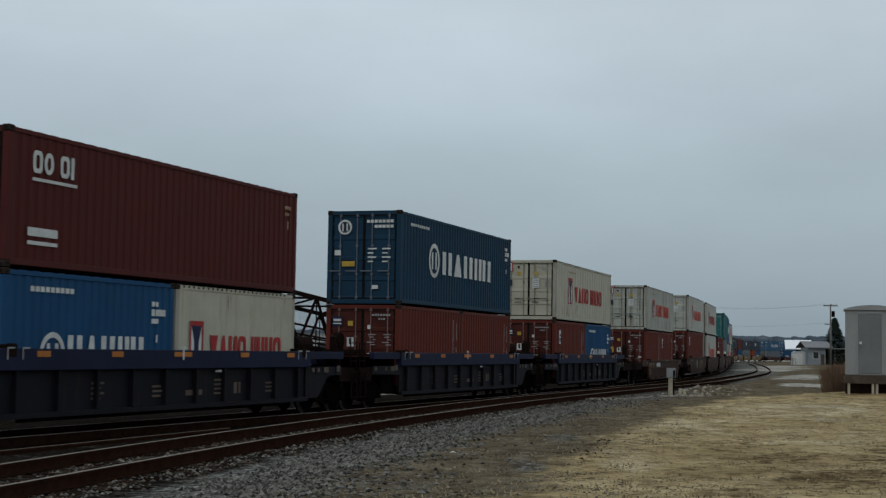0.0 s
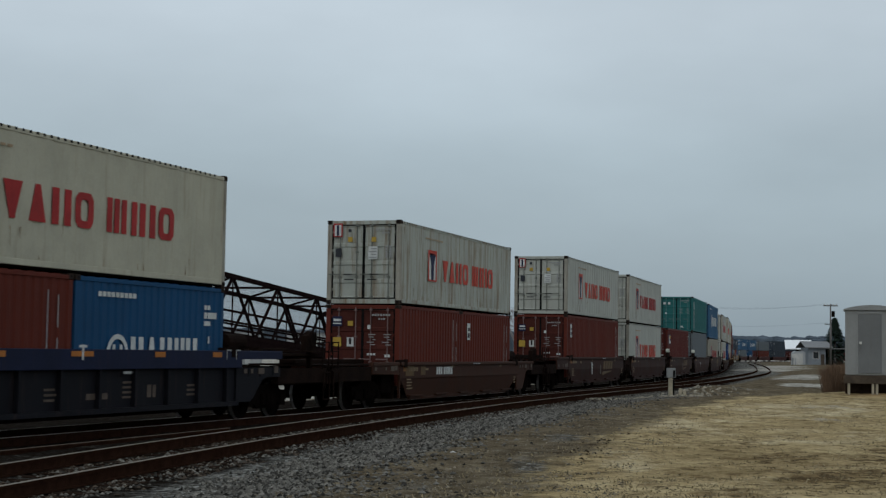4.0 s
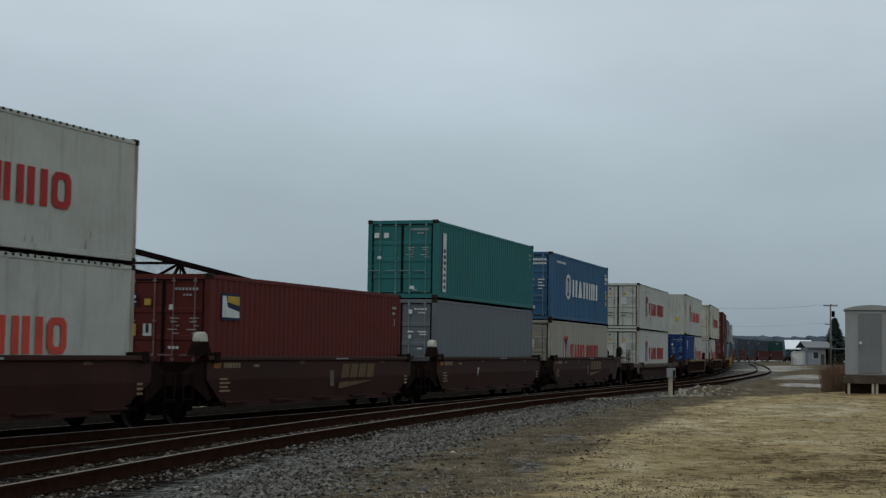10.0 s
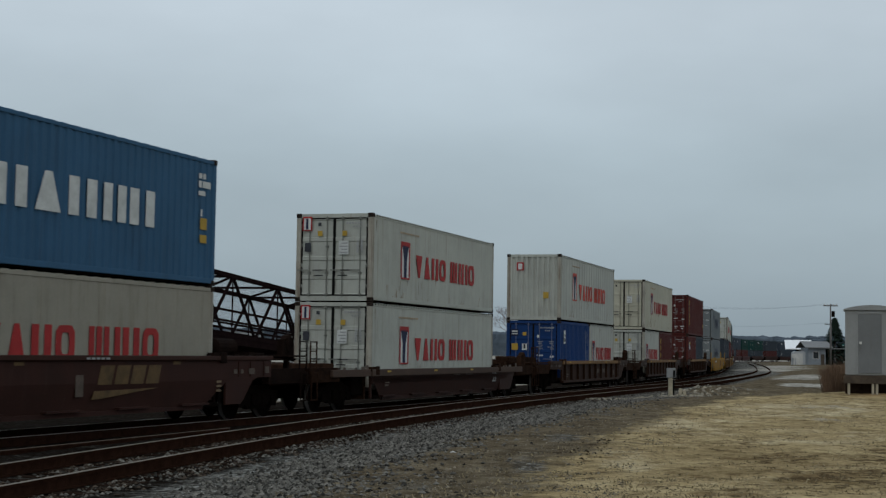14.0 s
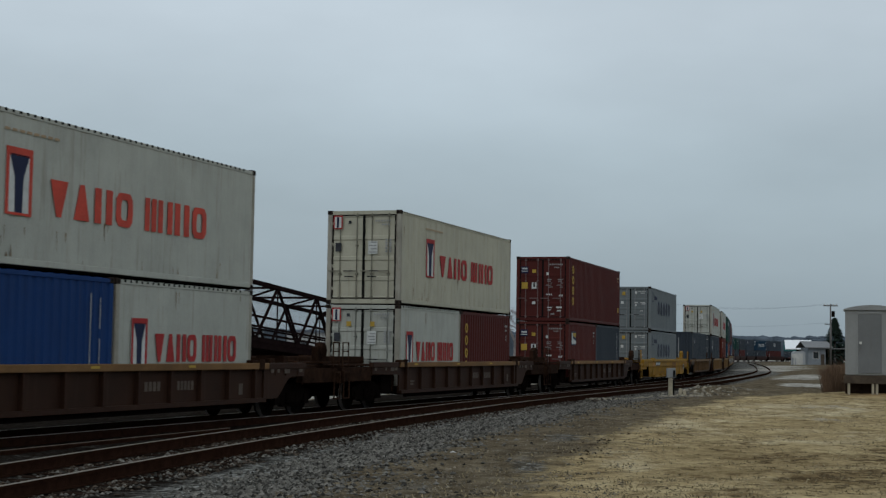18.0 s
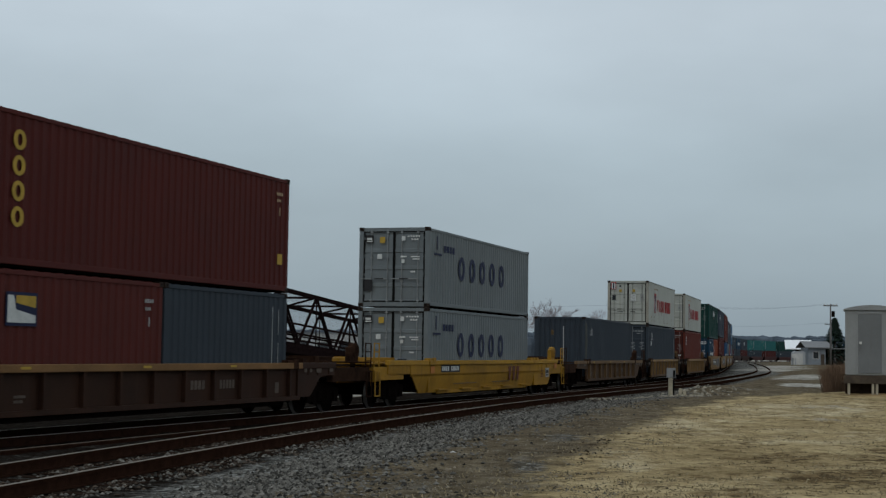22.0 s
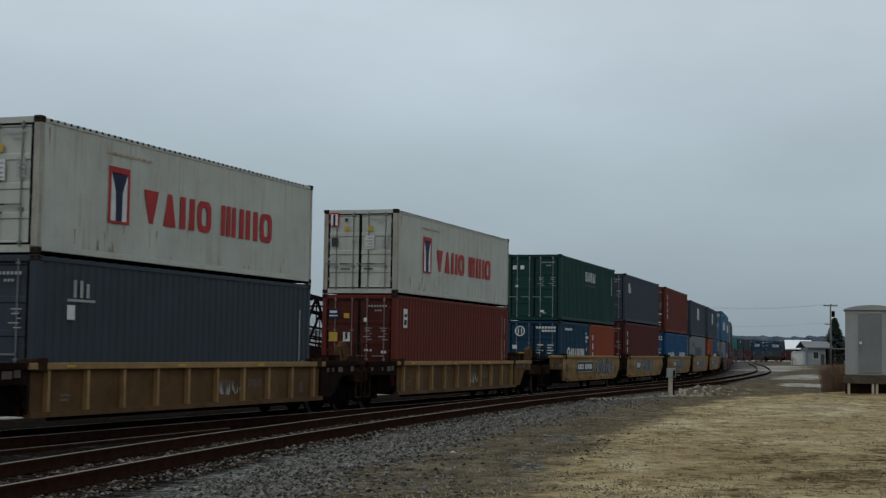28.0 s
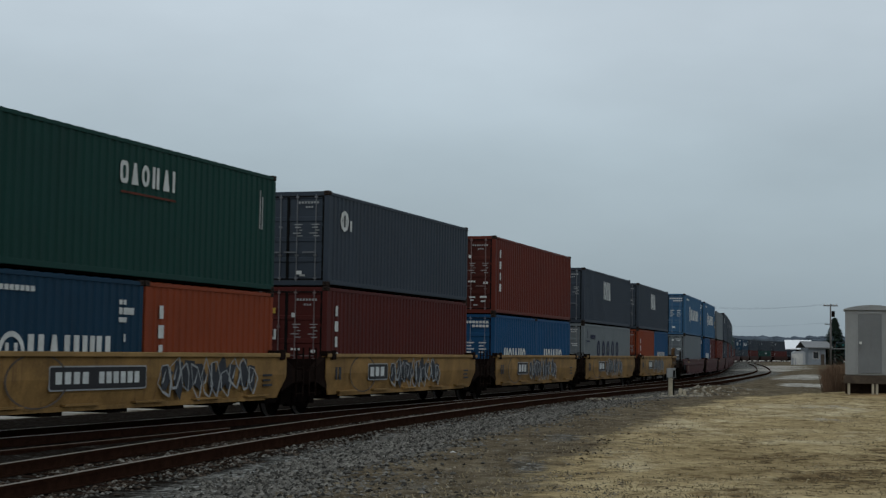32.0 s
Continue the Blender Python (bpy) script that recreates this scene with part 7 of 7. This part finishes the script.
def window_part(parent, x0, x1, y, z0, z1):
    win = part("window", boxes(DARK_GLASS, (x0, x1, y - 0.02, y, z0, z1)), parent, "dark window pane")
    t = 0.09
    for r in ((x0 - t, x1 + t, y - 0.06, y - 0.021, z1, z1 + t), (x0 - t, x1 + t, y - 0.06, y - 0.021, z0 - t, z0), (x0 - t, x0, y - 0.06, y - 0.021, z0, z1), (x1, x1 + t, y - 0.06, y - 0.021, z0, z1)):
        part("window_frame", boxes(WHITE_PAINT, r), win)


def solid_roof():
    """A single metal slope, low at the front and high behind."""
    bm = bmesh.new()
    pts = [(286.4, 3.0), (291.2, 4.75), (291.2, 4.6), (286.4, 2.85)]
    a = [bm.verts.new((66.35 + 0.95 * k, y, z)) for k, (y, z) in zip((0, 1, 1, 0), pts)]
    b = [bm.verts.new((72.5, y, z)) for y, z in pts]
    bm.faces.new(a)
    bm.faces.new(b[::-1])
    for i in range(4):
        bm.faces.new((a[i], b[i], b[(i + 1) % 4], a[(i + 1) % 4]))
    return mesh_of(bm, WHITE_ROOF)


def build_station():
    a = thing("depot_building", "small depot building, its metal roof whitened for the sky's reflection", "building")
    # wall takes the dark tie colour as the shadow under the roof
    part("wall", boxes(TIE_WOOD, (69.4, 72.2, 287, 290.5, -0.5, 3.0)), a, "boarded wall coloured dark for the roof's shade")
    part("roof", solid_roof(), a, "metal roof coloured white for the sky's reflection")
    b = thing("depot_building", "grey boarded depot building with a grey shingle roof", "building")
    part("wall", boxes(DIM_WALL, (69.0, 72.2, 279, 285, -0.5, 3.25)), b)
    part("roof", gable_roof(GREY_ROOF, 69.0, 72.6, 279, 285, 3.30, 1.15, 0.8), b)
    window_part(b, 69.9, 70.9, 278.998, 1.2, 2.4)
    part("door", boxes(DARK_WOOD, (71.3, 72.0, 278.96, 278.998, -0.2, 2.0)), b, "dark door")
    c = thing("open_shelter", "dark open lean-to shelter beside the depot", "shelter")
    part("roof", boxes(GREY_ROOF, (72.0, 77.5, 281, 286, 3.0, 3.2)), c)
    for x in (73.2, 77.2):
        part("post", boxes(DARK_WOOD, (x, x + 0.2, 281.1, 281.3, -0.5, 2.997)), c)
    part("back_wall", boxes(DARK_WOOD, (72.9, 77.4, 285.6, 285.9, -0.5, 2.997)), c)
    d = thing("portable_cabin", "white portable cabin with a rounded top", "cabin")
    bm = bmesh.new()
    add_prism(bm, [(65.25, -0.2), (67.45, -0.2), (67.45, 2.2), (67.1, 2.5), (65.7, 2.5), (65.25, 2.2)], 275, 277)
    part("shell", mesh_of(bm, STATION_WALL), d)
    part("door", boxes(WHITE_PAINT, (65.75, 66.95, 274.97, 274.998, -0.1, 2.1)), d, "white door")
    f = thing("signal_box", "small white trackside signal box on a post", "signal box")
    part("post", boxes(WHITE_PAINT, (62.2, 62.35, 262, 262.15, -0.3, 1.2)), f)
    part("case", boxes(WHITE_PAINT, (61.9, 62.65, 261.9, 262.3, 1.203, 2.0), bevel=0.03), f)


build_station()


# ---- trees, brush, woods ----------------------------------------------------
BARK = material("grey_bark", (0.20, 0.185, 0.18), rough=0.95, vary=0.3, scale=2, bump=0.4)
TWIGS = material("bare_twigs", (0.27, 0.25, 0.262), rough=0.95, vary=0.3, scale=1, bump=0)
NEEDLES = material("dark_conifer_needles", (0.014, 0.024, 0.018), rough=0.9, vary=0.5, scale=2, bump=0, spec=0.04)
DRY_WEED = material("dry_brown_weeds", (0.125, 0.080, 0.052), rough=0.95, vary=0.5, scale=1.5, bump=0, spec=0.04)
# distance haze is mixed into this blue-grey base colour
FAR_WOOD = material("far_woods_with_haze", (0.085, 0.105, 0.128), rough=1.0, vary=0.3, scale=0.05, grain=0.4, bump=0, spec=0.0)


def build_bare_tree(x, y, h, wide, seed):
    rnd = random.Random(seed)
    tree = thing("bare_tree", "bare grey winter tree with a twiggy crown", "tree", "bare trees", at=(x, y, -0.3))
    trunk, twigs = bmesh.new(), bmesh.new()
    add_tube(trunk, (0, 0, 0), (0, 0, h * 0.35), h * 0.03, h * 0.02, 8)

    def grow(bm, p, d, length, r, level):
        q = p + d * length
        add_tube(twigs if level > 1 else bm, p, q, r, r * 0.6, 5 if level < 2 else 3, False)
        if level >= 5:
            return
        for _ in range(3 if level < 4 else 4):
            nd = (d + Vector((rnd.uniform(-1, 1) * wide, rnd.uniform(-1, 1) * wide, rnd.uniform(-0.25, 0.6)))).normalized()
            grow(bm, p.lerp(q, rnd.uniform(0.5, 1.0)), nd, length * rnd.uniform(0.58, 0.82), max(0.024, r * 0.55), level + 1)
    for i in range(5):
        a = 2 * math.pi * i / 5 + rnd.uniform(-0.4, 0.4)
        grow(trunk, Vector((0, 0, h * rnd.uniform(0.26, 0.35))), Vector((math.cos(a) * 0.6 * wide, math.sin(a) * 0.6 * wide, 1)).normalized(), h * 0.24, h * 0.012, 1)
    part("trunk", mesh_of(trunk, BARK), tree)
    part("crown", mesh_of(twigs, TWIGS), tree, "bare twiggy crown")


for k, (tx, ty, th, tw) in enumerate(((11.5, 232, 10.6, 0.95), (16.8, 236, 11.4, 0.95), (27.4, 262, 10.4, 0.8), (-27.0, 150, 9.6, 0.9), (-37.0, 156, 10.6, 0.9), (-45.0, 152, 11.0, 0.95))):
    build_bare_tree(tx, ty, th, tw, 20 + k)
_r = random.Random(91)
_wood = [ob for ob in bpy.data.objects if ob.name.startswith("bare_tree") and ob.matrix_basis.translation.x < -20]
for k in range(34):
    ty = _r.uniform(146, 200)
    tx = ty * _r.uniform(-0.325, -0.17)
    sc = _r.uniform(0.72, 1.02) * (ty / 152) * (0.78 if tx / ty > -0.16 else 1.0)
    copy_thing(_wood[k % 3], Matrix.Translation((tx, ty, -0.3)) @ Matrix.Rotation(_r.uniform(0, 6.28), 4, "Z") @ Matrix.Diagonal((sc, sc, sc, 1)))


def build_conifer():
    rnd = random.Random(8)
    tree = thing("conifer_tree", "dark green conifer beside the depot", "tree", at=(75.0, 283.0, -0.3))
    bm = bmesh.new()
    add_tube(bm, (0, 0, 0), (0, 0, 8.9), 0.28, 0.03, 8)
    part("trunk", mesh_of(bm, BARK), tree)
    bm = bmesh.new()
    for i in range(900):
        t = rnd.random() ** 0.8
        z = 0.8 + 8.4 * t
        r = (1 - t) * 3.5 * rnd.uniform(0.35, 1.05) + 0.12
        a = rnd.uniform(0, 2 * math.pi)
        c = Vector((math.cos(a) * r, math.sin(a) * r, z - 0.15 * r))
        out = Vector((math.cos(a), math.sin(a), -0.35)) * rnd.uniform(0.3, 0.6)
        sd = Vector((-math.sin(a), math.cos(a), 0)) * rnd.uniform(0.15, 0.32)
        v = [bm.verts.new(c + o) for o in (-out * 0.6, sd, out, -sd, Vector((0, 0, 0.18)))]
        for f in ((0, 1, 4), (1, 2, 4), (2, 3, 4), (3, 0, 4), (0, 3, 2, 1)):
            bm.faces.new([v[j] for j in f])
    part("crown", mesh_of(bm, NEEDLES), tree, "dense dark needles")


build_conifer()


def blades(name, label, category, mat, spots, seed, lean=0.35, width=0.02):
    """Many upright dry blades in one mesh: spots are (x, y, z, height)."""
    rnd = random.Random(seed)
    verts, faces = [], []
    for x, y, z, h in spots:
        a = rnd.uniform(0, math.pi)
        cx, cy = math.cos(a) * width, math.sin(a) * width
        lx, ly = rnd.uniform(-lean, lean) * h, rnd.uniform(-lean, lean) * h
        n = len(verts)
        verts += [(x - cx, y - cy, z), (x + cx, y + cy, z), (x + lx * 0.5 + cx * 0.6, y + ly * 0.5 + cy * 0.6, z + h * 0.6), (x + lx * 0.5 - cx * 0.6, y + ly * 0.5 - cy * 0.6, z + h * 0.6), (x + lx, y + ly, z + h)]
        faces += [(n, n + 1, n + 2, n + 3), (n + 3, n + 2, n + 4)]
    me = bpy.data.meshes.new(name)
    me.from_pydata(verts, [], faces)
    me.materials.append(mat)
    thing(name, label, category, kind="stuff", data=me)


def ground_at(pts):
    xs, ys = np.array([p[0] for p in pts], float), np.array([p[1] for p in pts], float)
    return ground_height(xs, ys)


_r = random.Random(31)
_pts = [(yy * _r.triangular(0.2565, 0.2745, 0.268), yy) for yy in [_r.uniform(58, 78) for _ in range(5200)]]
_z, _, _ = ground_at(_pts)
blades("dry_brush", "tall brown dry weeds beside the shed", "brush", DRY_WEED, [(p[0], p[1], float(z) - 0.03, _r.uniform(0.5, 1.35)) for p, z in zip(_pts, _z)], 5, 0.35, 0.011)


def build_far_woods():
    """A band of distant woods along the horizon; the haze is in its colour."""
    rnd = random.Random(12)
    bm = bmesh.new()
    for i in range(4200):
        y = rnd.uniform(640, 1150)
        x = y * rnd.uniform(-0.45, 0.50)
        hgt = (12.0 + 1.6 * math.sin(x * 0.011 + 1.0) * math.sin(x * 0.004) + rnd.uniform(-1.6, 1.4) + (1.8 if rnd.random() < 0.04 else 0.0)) * (y / 900) ** 0.9
        r = rnd.uniform(2.6, 5.0)
        n = 6
        top = bm.verts.new((x + rnd.uniform(-1, 1), y, hgt))
        rings = [[bm.verts.new((x + r * k * rnd.uniform(0.8, 1.15) * math.cos(2 * math.pi * j / n), y + r * k * math.sin(2 * math.pi * j / n), z)) for j in range(n)]
                 for k, z in ((0.72, hgt - 0.2 * r * rnd.uniform(0.5, 1.5)), (1.0, hgt - 1.1 * r), (0.9, -1.0))]
        for j in range(n):
            q = (j + 1) % n
            bm.faces.new((rings[0][j], rings[0][q], top))
            for a, b in ((0, 1), (1, 2)):
                bm.faces.new((rings[b][j], rings[b][q], rings[a][q], rings[a][j]))
    thing("far_woods", "bare woods along the horizon, coloured blue-grey for haze", "woods", kind="stuff", data=mesh_of(bm, FAR_WOOD))


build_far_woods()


# ---- beyond the track: trailers and parked cars -----------------------------
TRAILER_PAINT = paint("dull_white_trailer", (0.40, 0.41, 0.41), streaks=0.4, vary=0.2)


def build_trailer(x, y, turn, length, wins):
    tr = thing("white_trailer", "long white office trailer with dark windows", "trailer", "white trailers", at=Matrix.Translation((x, y, -0.25)) @ Matrix.Rotation(radians(turn), 4, "Z"))
    part("body", boxes(TRAILER_PAINT, (0, length, 0, 3.0, 0.5, 3.1), bevel=0.04), tr)
    part("belt_stripe", boxes(SHED_DOOR, (0.05, length - 0.05, -0.012, -0.002, 1.15, 1.32)), tr, "grey belt stripe")
    part("roof", boxes(GREY_ROOF, (-0.1, length + 0.1, -0.1, 3.1, 3.103, 3.2)), tr)
    part("skirt", boxes(DARK_STEEL, (0.1, length - 0.1, 0.1, 2.9, 0.0, 0.497)), tr, "dark skirt")
    for i in range(wins):
        w0 = 0.8 + i * (length - 1.4) / wins
        window_part(tr, w0, w0 + 1.0, -0.002, 1.5, 2.4)
    part("door", boxes(SHED_PAINT, (length - 1.3, length - 0.5, -0.04, -0.002, 0.55, 2.6)), tr, "grey door")


build_trailer(-30.6, 118, -10, 7.0, 3)
build_trailer(-23.2, 121, -10, 8.0, 4)
build_trailer(-13.0, 124, -10, 9.0, 4)


def build_car(x, y, turn, rgb, words):
    body_m = paint("car_" + words.split()[0], rgb, streaks=0.1, vary=0.08, rough=0.35, spec=0.5)
    car = thing("parked_car", words, "car", "parked cars", at=Matrix.Translation((x, y, -0.25)) @ Matrix.Rotation(radians(turn), 4, "Z"))
    bm = bmesh.new()
    add_prism(bm, [(-2.2, 0.3), (2.2, 0.3), (2.25, 0.62), (2.1, 0.88), (1.0, 0.98), (-2.0, 1.0), (-2.25, 0.8)], -0.88, 0.88)
    part("body", mesh_of(bm, body_m, bevel=0.03), car)
    bm = bmesh.new()
    add_prism(bm, [(-1.7, 0.985), (0.95, 0.985), (0.25, 1.5), (-1.2, 1.52)], -0.74, 0.74)
    part("cabin", mesh_of(bm, DARK_GLASS, bevel=0.03), car, "dark glazed cabin")
    part("roof", boxes(body_m, (-1.22, 0.22, -0.72, 0.72, 1.522, 1.56), bevel=0.01), car)
    for wx in (-1.35, 1.35):
        for wy in (-0.82, 0.82):
            bm = bmesh.new()
            add_tube(bm, (0, -0.11, 0), (0, 0.11, 0), 0.32, n=14)
            wheel = part("wheel", mesh_of(bm, DARK_STEEL), car, "black tyre", (wx, wy, 0.32))
            bm = bmesh.new()
            add_tube(bm, (0, -0.125, 0), (0, 0.125, 0), 0.18, n=10)
            part("rim", mesh_of(bm, SHED_PAINT), wheel, "grey rim")


build_car(-36.5, 128, 70, (0.45, 0.46, 0.47), "silver saloon car parked beyond the track")
build_car(-34.0, 127, 66, (0.03, 0.035, 0.04), "black estate car parked beyond the track")
build_car(-31.6, 128, 60, (0.55, 0.55, 0.53), "white saloon car parked beyond the track")
build_car(-30.2, 112, 20, (0.05, 0.055, 0.06), "dark grey estate car parked beyond the track")
build_car(-25.3, 113, 14, (0.025, 0.027, 0.03), "black saloon car beside the white trailers")
build_car(-20.4, 114, 8, (0.38, 0.39, 0.40), "silver estate car beside the white trailers")
build_car(-38.9, 129, 62, (0.08, 0.02, 0.02), "maroon saloon car parked beyond the track")


# ---- a loose rail, stones, tufts --------------------------------------------
LOOSE_TOP = material("dull_rail_top", (0.16, 0.13, 0.11), rough=0.7, vary=0.3, scale=3, bump=0, spec=0.0)


def build_loose_rail():
    ob = thing("loose_rail", "rusty spare rail lying beside the mainline track", "rail")
    pts = [tuple(float(v) for v in line(s, 1.77 - 0.03 * (s + 12))[:2]) for s in np.arange(-16, 5.1, 1.5)]
    part("web", rail_mesh(pts, RAIL, RAIL_SIDE, -0.135, -0.04, 0.03), ob)
    part("foot", rail_mesh(pts, RAIL, RAIL_SIDE, -0.16, -0.136, 0.14), ob)
    part("head", rail_mesh(pts, RAIL, RAIL_SIDE, -0.039, -0.0065, 0.07), ob)
    part("running_surface", rail_mesh(pts, RAIL, LOOSE_TOP, -0.006, 0.0, 0.045), ob, "dull worn rail top")


build_loose_rail()

STONE_M = material("ballast_stones", (0.103, 0.098, 0.087), rough=0.9, vary=0.45, scale=2.5, grain=40, bump=0.2, spec=0.05, island=0.85)
PALE_STONE = material("pale_rubble", (0.25, 0.225, 0.178), island=0.5, rough=0.9, vary=0.4, scale=6, grain=30, bump=0.2, spec=0.05)


def build_stones(name, label, category, mat, spots, seed, flat=0.7):
    """Many small angular stones in one mesh: spots are (x, y, z, size)."""
    rnd = np.random.RandomState(seed)
    n = len(spots)
    base = np.array([(1, 0, 0), (0, 1, 0), (-1, 0, 0), (0, -1, 0), (0, 0, 1), (0, 0, -0.6)], float)
    tri = np.array([(0, 1, 4), (1, 2, 4), (2, 3, 4), (3, 0, 4), (1, 0, 5), (2, 1, 5), (3, 2, 5), (0, 3, 5)])
    c = np.array([s[:3] for s in spots])
    size = np.array([s[3] for s in spots])
    v = base[None] * (1 + rnd.uniform(-0.4, 0.4, (n, 6, 3)))
    a = rnd.uniform(0, 2 * np.pi, n)
    ca, sa = np.cos(a)[:, None], np.sin(a)[:, None]
    vx = v[:, :, 0] * ca - v[:, :, 1] * sa
    vy = v[:, :, 0] * sa + v[:, :, 1] * ca
    vz = v[:, :, 2] * flat
    pts = np.stack([vx, vy, vz], -1) * size[:, None, None] + c[:, None, :]
    faces = (tri[None] + (np.arange(n) * 6)[:, None, None]).reshape(-1, 3)
    me = bpy.data.meshes.new(name)
    me.from_pydata(pts.reshape(-1, 3).tolist(), [], faces.tolist())
    me.materials.append(mat)
    thing(name, label, category, kind="stuff", data=me)


_r = random.Random(77)
_pts = []
while len(_pts) < 25000:
    s = _r.uniform(-13, 48)
    o = float(second_off(s)) + float(np.interp(s, (-13, -6, 4), (2.5, 1.85, 1.5))) + _r.uniform(0, 1.7) + abs(_r.gauss(0, 0.85))
    if _r.random() < 0.16:
        o = float(second_off(s)) + _r.choice((_r.uniform(-0.6, 0.6), _r.uniform(0.85, 1.5)))
    x, y, _ = line(s, o)
    _pts.append((float(x), float(y)))
_z, _, _ = ground_at(_pts)
build_stones("ballast_stones", "loose grey crushed-stone ballast along the siding", "gravel", STONE_M, [(p[0], p[1], float(z) + 0.01, _r.uniform(0.016, 0.046)) for p, z in zip(_pts, _z)], 4)

GRIT = material("brown_track_grit", (0.058, 0.046, 0.036), rough=0.95, vary=0.5, scale=2.0, grain=30, bump=0.2, spec=0.0, island=0.8)
_pts = []
while len(_pts) < 7000:
    s = -13 + 50 * _r.random() ** 1.4
    side = _r.choice((_r.uniform(-0.66, 0.66), _r.uniform(-0.66, 0.66), _r.uniform(0.8, 1.7), _r.uniform(-1.3, -0.8)))
    if _r.random() < 0.45 + 0.9 * math.sin(1.9 * s + 3 * side) * math.sin(0.83 * s):
        x, y, _ = line(s, float(second_off(s)) + side)
        _pts.append((float(x), float(y)))
_z, _, _ = ground_at(_pts)
build_stones("track_grit", "brown grit and small stones between the siding rails", "gravel", GRIT, [(p[0], p[1], float(z) + 0.012, _r.uniform(0.014, 0.040)) for p, z in zip(_pts, _z)], 14, 0.6)


_pts = [(_r.gauss(10.6, 0.9), _r.gauss(60.2, 1.4)) for _ in range(70)] + [(_r.uniform(5.0, 10.5), 57.6 + _r.gauss(0, 0.35)) for _ in range(160)]
_z, _, _ = ground_at(_pts)
build_stones("rubble", "pale broken concrete rubble round the marker post", "rubble", PALE_STONE, [(p[0], p[1], float(z) + 0.02, _r.uniform(0.03, 0.10)) for p, z in zip(_pts, _z)], 6)

CLOD = material("dark_clods", (0.10, 0.076, 0.047), island=0.5, rough=0.95, vary=0.5, scale=1.2, grain=12, bump=0.3, spec=0.03)
TUSSOCK = material("dry_tan_grass", (0.27, 0.218, 0.130), island=0.35, rough=0.95, vary=0.5, scale=0.8, grain=8, bump=0.3, spec=0.03)
PEBBLE = material("grey_brown_pebbles", (0.135, 0.118, 0.090), island=0.7, rough=0.95, vary=0.6, scale=1.5, grain=12, bump=0.2, spec=0.03)


def scatter(count, seed, lo, hi, clump, group):
    """Points on the field, thinner with distance, in clumps; lo and hi bound the distance from the siding."""
    rnd = random.Random(seed)
    pts = []
    while len(pts) < count:
        y = 15 + 44 * rnd.random() ** 1.7
        x = y * rnd.uniform(-0.17, 0.33)
        for _ in range(rnd.randint(1, group)):
            pts.append((x + rnd.gauss(0, clump), y + rnd.gauss(0, clump * 1.3)))
    z, s, o = ground_at(pts)
    rel = o - second_off(s)
    tan = np.full(len(s), 6.9)
    return [(p[0], p[1], float(zz)) for p, zz, r, tn in zip(pts, z, rel, tan) if lo * tn + rnd.uniform(-1.2, 1.2) < r < hi * tn]


_r = random.Random(61)
build_stones("dirt_clods", "dark brown clods and dead grass on the field", "clods", CLOD, [(x, y, z - 0.004, _r.uniform(0.008, 0.028)) for x, y, z in scatter(6500, 62, 0.95, 9, 0.30, 26)], 8, 0.38)
build_stones("grass_tussocks", "short trampled tan winter grass tussocks", "grass", TUSSOCK, [(x, y, z - 0.006, _r.uniform(0.008, 0.030)) for x, y, z in scatter(9000, 63, 1.0, 9, 0.35, 14)], 9, 0.45)
build_stones("pebbles", "grey and brown pebbles in the dirt verge", "gravel", PEBBLE, [(x, y, z - 0.002, _r.uniform(0.008, 0.026)) for x, y, z in scatter(17000, 64, 0.42, 1.12, 0.5, 8)], 10)
CLOD_DARK = material("black_brown_lumps", (0.045, 0.034, 0.022), rough=0.95, vary=0.4, scale=3, bump=0.2, spec=0.0, island=0.6)
_row = []
for _ in range(90):
    f = _r.random()
    _row.append((1.85 + 1.75 * f + _r.gauss(0, 0.22), 22.3 + 6.2 * f + _r.gauss(0, 0.7)))
_z, _, _ = ground_at(_row)
build_stones("dark_lumps", "scattered dark lumps along the edge of the sand", "clods", CLOD_DARK, [(p[0], p[1], float(z) + 0.002, _r.uniform(0.012, 0.045)) for p, z in zip(_row, _z)], 12, 0.6)
_one = [(0.2, 23.0)]
_z, _, _ = ground_at(_one)
build_stones("white_stone", "single white stone lying in the gravel", "stone", WHITE_PAINT, [(0.2, 23.0, float(_z[0]) + 0.015, 0.05)], 13, 0.5)
GRASS_BLADE = material("dead_grass_blades", (0.24, 0.196, 0.118), island=0.5, rough=0.95, vary=0.5, scale=0.8, grain=6, bump=0, spec=0.03)
blades("dead_grass", "dead brown grass blades on the field", "grass", GRASS_BLADE, [(x, y, z - 0.01, _r.uniform(0.012, 0.050)) for x, y, z in scatter(15000, 65, 0.85, 9, 0.30, 16)], 52, 0.8, 0.012)

motions()
